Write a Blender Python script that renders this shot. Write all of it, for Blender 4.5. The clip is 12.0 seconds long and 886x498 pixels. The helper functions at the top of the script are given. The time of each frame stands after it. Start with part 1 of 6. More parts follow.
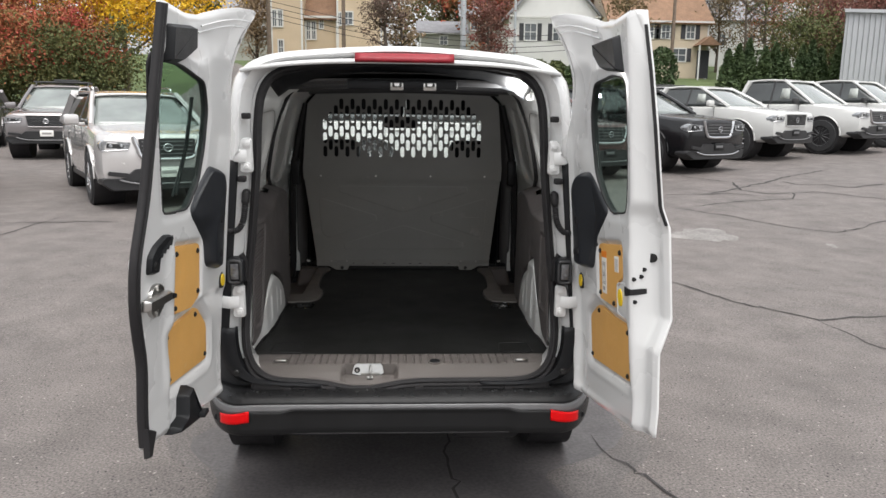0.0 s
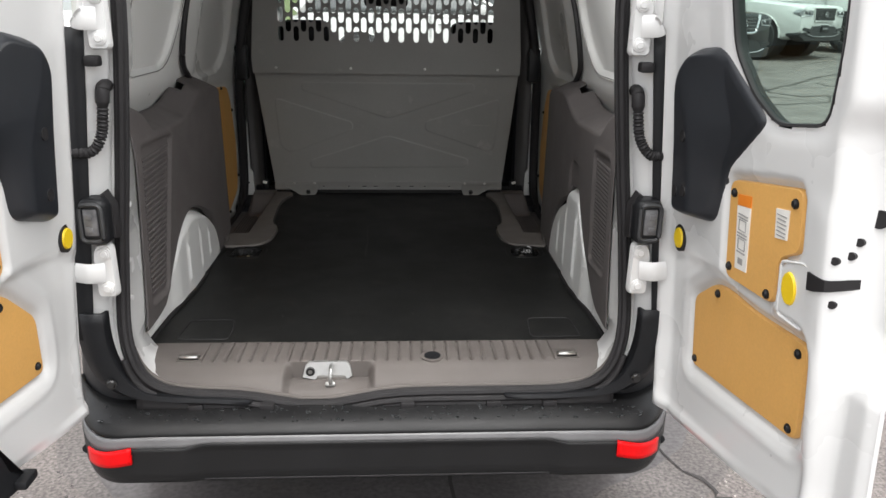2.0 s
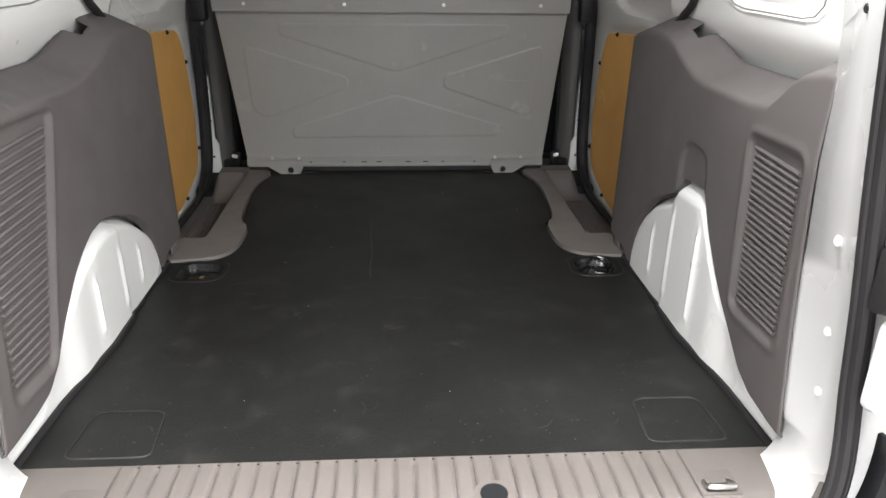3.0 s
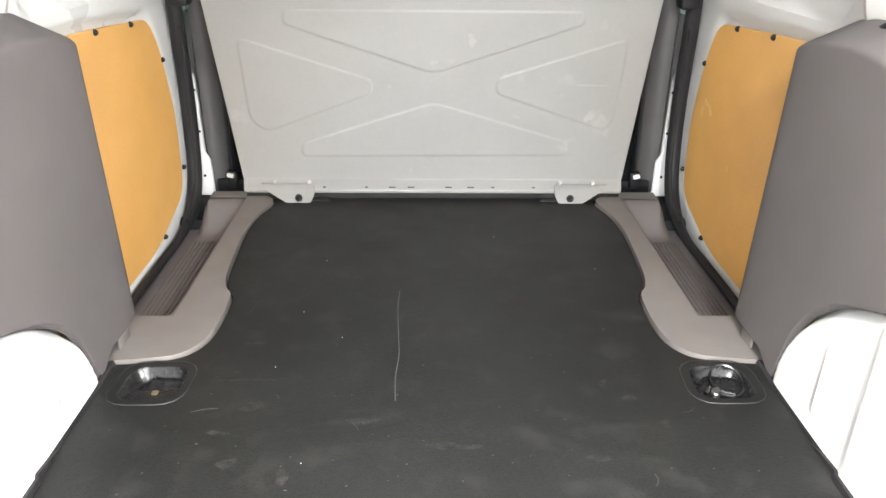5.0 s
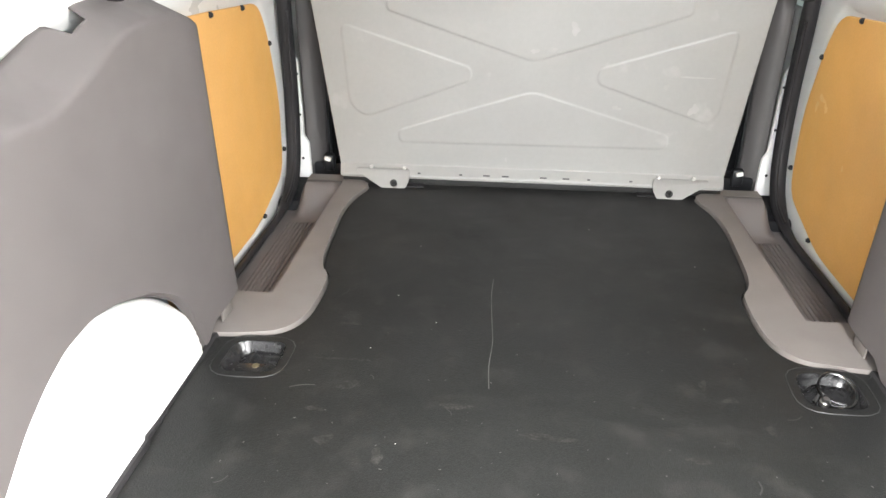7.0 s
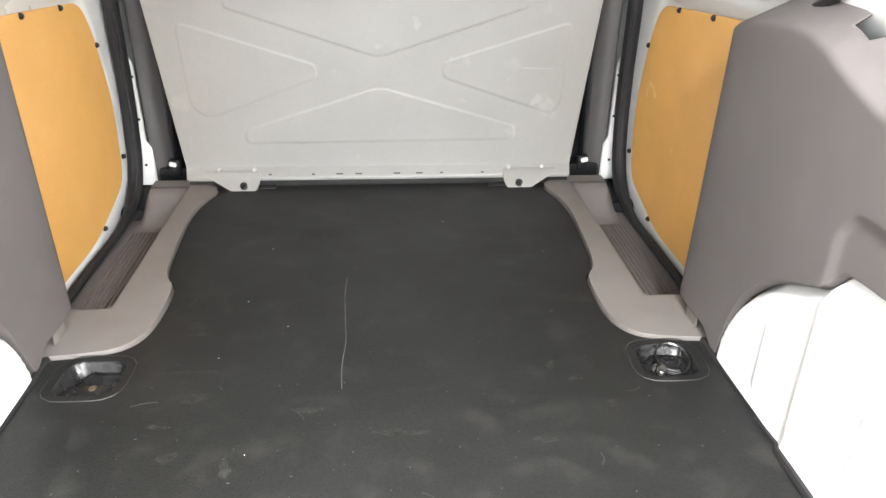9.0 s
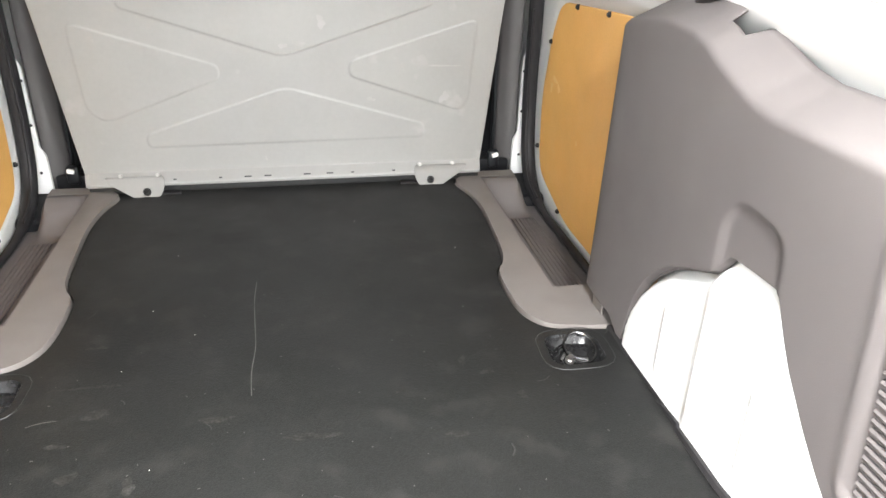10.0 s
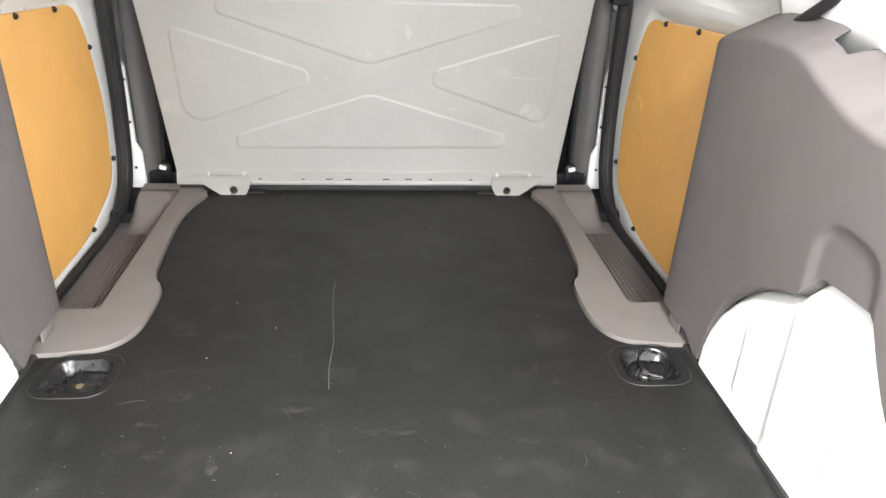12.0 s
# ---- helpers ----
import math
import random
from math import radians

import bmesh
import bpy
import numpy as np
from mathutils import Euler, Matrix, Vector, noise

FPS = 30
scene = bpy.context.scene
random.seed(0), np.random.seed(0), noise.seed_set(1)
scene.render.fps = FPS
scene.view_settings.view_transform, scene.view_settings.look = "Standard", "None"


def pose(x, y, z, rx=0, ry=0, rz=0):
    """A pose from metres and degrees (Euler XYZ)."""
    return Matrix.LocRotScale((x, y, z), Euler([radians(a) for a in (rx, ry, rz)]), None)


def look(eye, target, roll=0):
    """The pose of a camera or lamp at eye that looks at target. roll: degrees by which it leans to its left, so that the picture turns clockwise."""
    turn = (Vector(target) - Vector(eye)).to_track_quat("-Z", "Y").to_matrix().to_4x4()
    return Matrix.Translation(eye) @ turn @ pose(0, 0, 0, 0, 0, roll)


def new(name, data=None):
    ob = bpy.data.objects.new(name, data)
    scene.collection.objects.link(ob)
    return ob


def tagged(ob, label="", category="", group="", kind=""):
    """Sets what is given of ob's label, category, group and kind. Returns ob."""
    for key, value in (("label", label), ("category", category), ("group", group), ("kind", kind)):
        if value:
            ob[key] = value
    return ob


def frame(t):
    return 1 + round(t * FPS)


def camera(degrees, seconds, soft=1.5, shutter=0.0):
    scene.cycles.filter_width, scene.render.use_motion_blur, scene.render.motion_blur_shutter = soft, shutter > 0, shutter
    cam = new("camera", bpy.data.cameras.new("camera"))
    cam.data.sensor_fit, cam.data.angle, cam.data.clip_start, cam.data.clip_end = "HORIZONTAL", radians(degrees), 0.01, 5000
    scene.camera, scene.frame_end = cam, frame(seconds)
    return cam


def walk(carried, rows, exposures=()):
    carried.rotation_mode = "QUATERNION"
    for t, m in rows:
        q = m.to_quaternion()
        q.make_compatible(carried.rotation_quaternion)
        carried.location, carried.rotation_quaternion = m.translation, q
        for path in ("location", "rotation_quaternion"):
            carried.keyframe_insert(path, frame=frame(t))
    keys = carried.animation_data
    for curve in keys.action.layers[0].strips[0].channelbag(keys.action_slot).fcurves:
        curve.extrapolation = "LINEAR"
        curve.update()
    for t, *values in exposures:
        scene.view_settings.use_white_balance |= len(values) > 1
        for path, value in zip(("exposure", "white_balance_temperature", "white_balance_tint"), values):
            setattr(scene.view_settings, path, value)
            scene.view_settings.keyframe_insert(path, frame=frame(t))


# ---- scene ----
cam = camera(61.3, 12.0)
PATH = [
    (0, (0.022, -2.684, 1.63), (0.117, -0.72, 1.264), 0.7),
    (0.5, (0.044, -2.657, 1.626), (0.139, -0.698, 1.233), 0.6),
    (1, (0.062, -2.446, 1.564), (0.161, -0.498, 1.12), 0.6),
    (1.5, (0.024, -2.011, 1.529), (0.134, -0.086, 0.995), 0.8),
    (2, (0.055, -1.545, 1.486), (0.166, 0.356, 0.874), 0.9),
    (2.5, (0.005, -1.08, 1.437), (0.126, 0.793, 0.747), 0.9),
    (3, (-0.01, -0.69, 1.396), (0.115, 1.162, 0.652), 0.7),
    (3.5, (-0.011, -0.354, 1.411), (0.113, 1.483, 0.631), 0.6),
    (5.5, (-0.031, -0.018, 1.404), (-0.054, 1.795, 0.56), 0.6),
    (6, (-0.053, -0.022, 1.4), (-0.16, 1.786, 0.551), 0.5),
    (6.5, (-0.059, -0.023, 1.397), (-0.236, 1.777, 0.543), 0.4),
    (8.5, (-0.024, -0.012, 1.398), (0.0, 1.791, 0.532), 0.8),
    (9, (0.005, -0.014, 1.395), (0.156, 1.784, 0.531), 0.9),
    (9.5, (0.028, -0.015, 1.397), (0.295, 1.767, 0.531), 1.2),
    (10, (0.036, -0.018, 1.398), (0.385, 1.751, 0.531), 1.4),
    (10.5, (0.032, -0.019, 1.398), (0.419, 1.739, 0.526), 1.8),
    (11, (0.033, -0.018, 1.395), (0.403, 1.744, 0.524), 2.0),
    (11.5, (0.016, -0.031, 1.4), (0.301, 1.752, 0.54), 2.0),
    (12, (0.002, -0.036, 1.391), (0.187, 1.771, 0.555), 2.2),
]
EXPOSURES = [(0, 1.10), (1.0, 1.15), (1.5, 1.36), (2.0, 1.66), (2.5, 2.17), (3.0, 3.05), (3.5, 4.12), (5.5, 4.89), (12, 4.89)]
walk(cam, [(t, look(eye, target, roll)) for t, eye, target, roll in PATH],
     exposures=EXPOSURES)

# ---- world and light ----
world = bpy.data.worlds.new("overcast_sky")
scene.world = world
world.use_nodes = True
wn = world.node_tree
sky = wn.nodes.new("ShaderNodeTexSky")
sky.sky_type = "NISHITA"
sky.sun_disc = False
sky.sun_elevation, sky.sun_rotation = radians(70), radians(174)
sky.dust_density = 4.0
pale = wn.nodes.new("ShaderNodeHueSaturation")
pale.inputs["Saturation"].default_value = 0.12
wn.links.new(sky.outputs[0], pale.inputs["Color"])
wn.links.new(pale.outputs[0], wn.nodes["Background"].inputs["Color"])
wn.nodes["Background"].inputs["Strength"].default_value = 0.15
sun = new("sun", bpy.data.lights.new("sun", "SUN"))
sun.data.energy, sun.data.angle, sun.data.color = 0.6, radians(60), (1.0, 0.955, 0.90)
sun.matrix_world = look((.6, -5.8, 16), (0, 0, 0))

# ---- materials ----


def mat(name, color, rough=0.5, metal=0.0, vary=0.15, scale=6.0, fine=0.0, fscale=200.0, bump=0.0, bscale=300.0,
        coat=0.0, blotch=None, blotch_scale=2.0, blotch_cut=(0.5, 0.7), island=0.0, spec=0.5):
    """A surface with variation at two scales and fine relief."""
    m = bpy.data.materials.new(name)
    m.use_nodes = True
    t = m.node_tree
    b = t.nodes["Principled BSDF"]
    co = t.nodes.new("ShaderNodeTexCoord").outputs["Object"]
    if name in OBJECT_SPACE:
        co = t.nodes.new("ShaderNodeNewGeometry").outputs["Position"]

    def noise_tex(s, detail=4.0):
        n = t.nodes.new("ShaderNodeTexNoise")
        n.inputs["Scale"].default_value, n.inputs["Detail"].default_value = s, detail
        t.links.new(co, n.inputs["Vector"])
        return n.outputs["Fac"]

    def ramp(fac, lo, hi, a, c):
        r = t.nodes.new("ShaderNodeMapRange")
        for k, v in zip((1, 2, 3, 4), (lo, hi, a, c)):
            r.inputs[k].default_value = v
        t.links.new(fac, r.inputs[0])
        return r.outputs[0]

    def mix(kind, fac, a, c):
        x = t.nodes.new("ShaderNodeMix")
        x.data_type, x.blend_type = "RGBA", kind
        for sock, v in ((x.inputs[0], fac), (x.inputs[6], a), (x.inputs[7], c)):
            if isinstance(v, (int, float)):
                sock.default_value = v
            elif isinstance(v, tuple):
                sock.default_value = (*v, 1)
            else:
                t.links.new(v, sock)
        return x.outputs[2]

    def grey(fac):
        g = t.nodes.new("ShaderNodeCombineColor")
        for k in range(3):
            t.links.new(fac, g.inputs[k])
        return g.outputs[0]

    col = mix("MULTIPLY", 1.0, tuple(color), grey(ramp(noise_tex(scale), 0.2, 0.8, 1 - vary * 1.4, 1 + vary * 1.4)))
    if fine:
        col = mix("MULTIPLY", 1.0, col, grey(ramp(noise_tex(fscale, 2.0), 0.3, 0.7, 1 - fine, 1 + fine)))
    if blotch:
        col = mix("MIX", ramp(noise_tex(blotch_scale, 6.0), *blotch_cut, 0.0, 1.0), col, tuple(blotch))
    if island:
        oi = t.nodes.new("ShaderNodeNewGeometry").outputs["Random Per Island"]
        col = mix("MULTIPLY", 1.0, col, grey(ramp(oi, 0.0, 1.0, 1 - island, 1 + island)))
    t.links.new(col, b.inputs["Base Color"])
    t.links.new(ramp(noise_tex(scale * 2.3), 0.15, 0.85, max(0.02, rough * 0.82), min(1, rough * 1.18)), b.inputs["Roughness"])
    b.inputs["Metallic"].default_value = metal
    b.inputs["Specular IOR Level"].default_value = spec
    b.inputs["Coat Weight"].default_value = coat
    b.inputs["Coat Roughness"].default_value = 0.05
    if bump:
        bp = t.nodes.new("ShaderNodeBump")
        bp.inputs["Strength"].default_value = bump
        bp.inputs["Distance"].default_value = 0.002
        t.links.new(noise_tex(bscale, 3.0), bp.inputs["Height"])
        t.links.new(bp.outputs[0], b.inputs["Normal"])
    return m


OBJECT_SPACE = {"asphalt", "wet_shaded_asphalt", "damp_shaded_asphalt", "grass"}


def glass(name, color=(0.8, 0.9, 0.86), rough=0.0):
    """A thin pane: part clear, part mirror."""
    m = bpy.data.materials.new(name)
    m.use_nodes = True
    t = m.node_tree
    t.nodes.remove(t.nodes["Principled BSDF"])
    tr, gl, mx, lw, pw, mr = (t.nodes.new(k) for k in ("ShaderNodeBsdfTransparent", "ShaderNodeBsdfGlossy", "ShaderNodeMixShader", "ShaderNodeLayerWeight", "ShaderNodeMath", "ShaderNodeMapRange"))
    tr.inputs[0].default_value = (*color, 1)
    gl.inputs["Roughness"].default_value = rough
    pw.operation = "POWER"
    pw.inputs[1].default_value = 5.0
    mr.inputs[3].default_value, mr.inputs[4].default_value = 0.03, 0.8
    t.links.new(lw.outputs["Facing"], pw.inputs[0])
    t.links.new(pw.outputs[0], mr.inputs[0])
    t.links.new(mr.outputs[0], mx.inputs[0])
    t.links.new(tr.outputs[0], mx.inputs[1])
    t.links.new(gl.outputs[0], mx.inputs[2])
    t.links.new(mx.outputs[0], t.nodes["Material Output"].inputs[0])
    return m


WHITE = mat("white_paint", (0.655, 0.655, 0.65), 0.28, vary=0.012, scale=1.2, coat=0.5)
ROOF_DARK = mat("dark_roof_lining", (0.06, 0.06, 0.062), 0.45, vary=0.1, scale=6, bump=0.1, bscale=200)
INNER_WHITE = mat("inner_white_paint", (0.71, 0.71, 0.695), 0.3, vary=0.015, scale=1.2, coat=0.3)
TRIM = mat("grey_brown_trim_plastic", (0.100, 0.090, 0.088), 0.6, spec=0.35, vary=0.06, scale=4, bump=0.25, bscale=900)
SILL = mat("grey_sill_plastic", (0.10, 0.089, 0.083), 0.55, spec=0.3, vary=0.08, scale=7, bump=0.25, bscale=900)
MOULD = mat("grey_moulding_plastic", (0.135, 0.122, 0.113), 0.55, spec=0.35, vary=0.07, scale=7, bump=0.25, bscale=900)
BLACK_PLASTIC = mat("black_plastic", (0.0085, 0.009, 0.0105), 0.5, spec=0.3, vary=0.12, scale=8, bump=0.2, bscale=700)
COVER_PLASTIC = mat("dark_cover_plastic", (0.016, 0.018, 0.022), 0.38, spec=0.5, vary=0.08, scale=8, bump=0.15, bscale=800)
BUMPER = mat("bumper_plastic", (0.0085, 0.0085, 0.009), 0.45, spec=0.3, vary=0.15, scale=9, bump=0.3, bscale=700)
BUMPER_BAND = mat("bumper_worn_band", (0.135, 0.135, 0.138), 0.42, vary=0.12, scale=12, bump=0.2, bscale=600)
RUBBER = mat("black_rubber", (0.016, 0.015, 0.016), 0.6, spec=0.3, vary=0.15, scale=10, bump=0.15, bscale=400)
MAT = mat("black_rubber_mat", (0.0104, 0.0106, 0.0103), 0.48, spec=0.19, vary=0.26, scale=2.4, fine=0.32, fscale=420, bump=0.34, bscale=420,
          blotch=(0.0200, 0.0196, 0.0186), blotch_scale=16.0, blotch_cut=(0.53, 0.76))
WOOD = mat("varnished_hardboard", (0.70, 0.383, 0.112), 0.42, vary=0.045, scale=7, fine=0.03, fscale=160, bump=0.04, bscale=500, blotch=(0.68, 0.44, 0.19), blotch_scale=11, blotch_cut=(0.70, 0.78))
PANEL = mat("grey_painted_steel", (0.208, 0.204, 0.196), 0.5, vary=0.05, scale=4, fine=0.015, fscale=90, bump=0.04, bscale=300, blotch=(0.255, 0.249, 0.238), blotch_scale=11, blotch_cut=(0.66, 0.80))
BOLT_GREY = mat("dull_plated_bolt", (0.30, 0.29, 0.27), 0.45, 0.6, vary=0.15, scale=30)
DARK_TRIM = mat("dark_pillar_plastic", (0.062, 0.058, 0.057), 0.5, vary=0.08, scale=8, bump=0.1, bscale=300)
ZINC = mat("bright_zinc", (0.50, 0.50, 0.49), 0.34, 0.85, vary=0.08, scale=30)
STEEL = mat("bare_steel", (0.55, 0.54, 0.52), 0.3, 1.0, vary=0.1, scale=20)
DARK_STEEL = mat("dark_steel", (0.05, 0.05, 0.05), 0.35, 0.8, vary=0.15, scale=20)
WELL_BLACK = mat("glossy_black_enamel", (0.009, 0.009, 0.0095), 0.26, vary=0.15, scale=40, spec=0.45, bump=0.35, bscale=90)
YELLOW = mat("yellow_rubber", (0.80, 0.55, 0.01), 0.45, vary=0.05, scale=20)
DEEP_RED = mat("deep_red_lens", (0.22, 0.010, 0.018), 0.4, vary=0.12, scale=40, spec=0.3)
CHECK_LIGHT = mat("smoky_check_insert", (0.12, 0.12, 0.125), 0.25, vary=0.35, scale=40)
CHECK_GREY = mat("grey_check_unit", (0.035, 0.036, 0.038), 0.45, vary=0.2, scale=25, bump=0.1, bscale=300)
RED_LENS = mat("red_lens", (0.66, 0.002, 0.004), 0.35, vary=0.08, scale=40, spec=0.2)
WET = mat("rain_water", (0.02, 0.021, 0.022), 0.06, vary=0.1, scale=20, coat=0.3, spec=0.5)
SMEAR = mat("dust_smear", (0.0200, 0.0195, 0.0182), 0.48, vary=0.5, scale=60, spec=0.19, fine=0.5, fscale=300)
PALE_SMEAR = mat("pale_smear", (0.232, 0.226, 0.216), 0.5, vary=0.1, scale=20)
WOOD_SMEAR = mat("scuffed_board", (0.73, 0.47, 0.20), 0.5, vary=0.1, scale=20)
RUBBED = mat("rubbed_streak", (0.014, 0.0138, 0.0132), 0.6, vary=0.3, scale=30)
PAPER = mat("white_sticker", (0.78, 0.76, 0.72), 0.5, vary=0.04, scale=30)
ORANGE = mat("orange_print", (0.75, 0.22, 0.02), 0.5, vary=0.05, scale=30)
PRINT = mat("grey_print", (0.30, 0.29, 0.28), 0.5, vary=0.05, scale=30)
SCUFF = mat("pale_scuff", (0.062, 0.061, 0.057), 0.6, vary=0.4, scale=30)
SCUFF_LINE = mat("worn_mat_edge", (0.013, 0.013, 0.013), 0.5, vary=0.3, scale=40)
RING_STEEL = mat("dull_ring_steel", (0.17, 0.17, 0.17), 0.24, 1.0, vary=0.2, scale=60)
BRASS = mat("brass_bolt", (0.45, 0.39, 0.26), 0.3, 1.0, vary=0.1, scale=50)
PANE = glass("window_glass", (0.74, 0.84, 0.80))
CLEAR = glass("clear_glass", (0.93, 0.96, 0.95))
DROP = glass("water", (0.97, 0.98, 0.98))

# ---- building blocks ----


def thing(name, loc, label, category, group="", kind=""):
    ob = new(name)
    ob.location = loc
    ob.empty_display_size = 0.2
    return tagged(ob, label, category, group, kind)


def mesh_of(name, bm, material, smooth=40):
    me = bpy.data.meshes.new(name)
    bmesh.ops.recalc_face_normals(bm, faces=bm.faces)
    bm.to_mesh(me)
    bm.free()
    me.materials.append(material)
    if smooth:
        me.shade_smooth()
        me.set_sharp_from_angle(angle=radians(smooth))
    return me


def part(name, bm, material, parent, label="", smooth=40, solid=0.0, offset=0.0):
    """One mesh under a thing or a part, built in place."""
    ob = new(name, mesh_of(name, bm, material, smooth))
    if parent is not None:
        ob.parent = parent
        if parent.type == "EMPTY":
            ob.matrix_parent_inverse = parent.matrix_basis.inverted()
    if label:
        ob["label"] = label
    if solid:
        s = ob.modifiers.new("thickness", "SOLIDIFY")
        s.thickness, s.offset = solid, offset
    return ob


def box(bm, c, size, bevel=0.0, rot=None, seg=2):
    r = bmesh.ops.create_cube(bm, size=1.0)
    vs = r["verts"]
    bmesh.ops.scale(bm, vec=size, verts=vs)
    if bevel:
        es = list({e for v in vs for e in v.link_edges})
        vs = list({v for f in bmesh.ops.bevel(bm, geom=es, offset=min(bevel, min(size) * 0.45), segments=seg, affect="EDGES", profile=0.5)["faces"] for v in f.verts} | {v for v in vs if v.is_valid})
    if rot is not None:
        bmesh.ops.transform(bm, matrix=rot.to_4x4(), verts=vs)
    bmesh.ops.translate(bm, vec=c, verts=vs)
    return vs


def rod(bm, a, b, r, n=12, r2=None):
    a, b = Vector(a), Vector(b)
    d = b - a
    m = Matrix.Translation((a + b) / 2) @ d.to_track_quat("Z", "Y").to_matrix().to_4x4()
    bmesh.ops.create_cone(bm, cap_ends=True, segments=n, radius1=r, radius2=r if r2 is None else r2, depth=d.length, matrix=m)


def smooth_path(pts, closed=False, per=6):
    """A rounded line through the points."""
    pts = [Vector(p) for p in pts]
    n = len(pts)
    out = []
    for i in range(n if closed else n - 1):
        p = [pts[(i + k) % n] if closed else pts[min(max(i + k, 0), n - 1)] for k in (-1, 0, 1, 2)]
        for j in range(per):
            t = j / per
            out.append(0.5 * (2 * p[1] + (p[2] - p[0]) * t + (2 * p[0] - 5 * p[1] + 4 * p[2] - p[3]) * t * t + (3 * p[1] - p[0] - 3 * p[2] + p[3]) * t ** 3))
    if not closed:
        out.append(pts[-1])
    return out


def tube(bm, pts, r, n=8, closed=False, flat=1.0, up=None, rfun=None):
    """A tube along a line; flat squeezes it across the direction up."""
    pts = [Vector(p) for p in pts]
    rings = []
    for i, p in enumerate(pts):
        a = pts[i - 1] if i or closed else p
        b = pts[(i + 1) % len(pts)] if i < len(pts) - 1 or closed else p
        t = (b - a).normalized()
        u = (up if up is not None else Vector((0, 0, 1)) if abs(t.z) < 0.9 else Vector((1, 0, 0)))
        s = t.cross(u).normalized()
        v = s.cross(t).normalized()
        k = r if rfun is None else r * rfun(i / max(1, len(pts) - 1))
        rings.append([bm.verts.new(p + s * math.cos(w) * k + v * math.sin(w) * k * flat) for w in (2 * math.pi * j / n for j in range(n))])
    for i in range(len(rings) if closed else len(rings) - 1):
        a, b = rings[i], rings[(i + 1) % len(rings)]
        for j in range(n):
            bm.faces.new((a[j], a[(j + 1) % n], b[(j + 1) % n], b[j]))
    if not closed:
        bm.faces.new(rings[0]), bm.faces.new(rings[-1][::-1])


def loft(bm, loops, closed=True, cap=False):
    rows = [[bm.verts.new(p) for p in l] for l in loops]
    n = len(rows[0])
    for a, b in zip(rows, rows[1:]):
        for j in range(n if closed else n - 1):
            bm.faces.new((a[j], a[(j + 1) % n], b[(j + 1) % n], b[j]))
    if cap:
        bm.faces.new(rows[0]), bm.faces.new(rows[-1][::-1])


def sheet(bm, nu, nv, f, skip=None):
    vs = [[bm.verts.new(f(i / nu, j / nv)) for j in range(nv + 1)] for i in range(nu + 1)]
    for i in range(nu):
        for j in range(nv):
            if skip is None or not skip((i + 0.5) / nu, (j + 0.5) / nv):
                bm.faces.new((vs[i][j], vs[i + 1][j], vs[i + 1][j + 1], vs[i][j + 1]))
    loose = [v for row in vs for v in row if not v.link_faces]
    for v in loose:
        bm.verts.remove(v)


def prism(bm, poly, f, d0, d1, bevel=0.0):
    """A plate of the outline poly (2D) between depths d0 and d1; f(a, b, d) gives its place."""
    if bevel:
        inner = inset(poly, bevel)
        loops = [(poly, d1), (poly, d0 + (d1 - d0) * 0.5), (inner, d0)]
    else:
        loops = [(poly, d1), (poly, d0)]
    rows = [[bm.verts.new(f(a, b, d)) for a, b in l] for l, d in loops]
    n = len(poly)
    for p, q in zip(rows, rows[1:]):
        for j in range(n):
            bm.faces.new((p[j], p[(j + 1) % n], q[(j + 1) % n], q[j]))
    bm.faces.new(rows[0][::-1]), bm.faces.new(rows[-1])


def inset(poly, d):
    """The outline moved inwards by d (outwards where d is negative)."""
    n = len(poly)
    area = sum(poly[i][0] * poly[(i + 1) % n][1] - poly[(i + 1) % n][0] * poly[i][1] for i in range(n))
    s = 1 if area > 0 else -1
    out = []
    for i in range(n):
        p, q, r = Vector(poly[i - 1]), Vector(poly[i]), Vector(poly[(i + 1) % n])
        a, b = (q - p).normalized(), (r - q).normalized()
        na, nb = Vector((-a.y, a.x)) * s, Vector((-b.y, b.x)) * s
        k = na + nb
        k = k / max(0.35, k.length_squared / 2) if k.length > 1e-6 else na
        out.append(tuple(q + k * d))
    return out


def rounded(poly, r, n=4):
    """The outline with its corners rounded."""
    out = []
    m = len(poly)
    for i in range(m):
        p, q, s = Vector(poly[i - 1]), Vector(poly[i]), Vector(poly[(i + 1) % m])
        k = min(r, (p - q).length * 0.45, (s - q).length * 0.45)
        a, b = q + (p - q).normalized() * k, q + (s - q).normalized() * k
        out += [tuple((1 - t) ** 2 * a + 2 * t * (1 - t) * q + t * t * b) for t in (j / n for j in range(n + 1))]
    return out


def sdf(poly, x, y):
    """Distance to the outline, negative inside."""
    best, inside = 1e9, False
    n = len(poly)
    for i in range(n):
        ax, ay = poly[i]
        bx, by = poly[(i + 1) % n]
        dx, dy = bx - ax, by - ay
        t = max(0.0, min(1.0, ((x - ax) * dx + (y - ay) * dy) / (dx * dx + dy * dy + 1e-12)))
        best = min(best, (x - ax - t * dx) ** 2 + (y - ay - t * dy) ** 2)
        if (ay > y) != (by > y) and x < (bx - ax) * (y - ay) / (by - ay) + ax:
            inside = not inside
    return -math.sqrt(best) if inside else math.sqrt(best)


def ss(t):
    t = max(0.0, min(1.0, t))
    return t * t * (3 - 2 * t)


def curve1(pts):
    """A function through (x, y) pairs, straight between them."""
    xs, ys = [p[0] for p in pts], [p[1] for p in pts]
    return lambda x: float(np.interp(x, xs, ys))


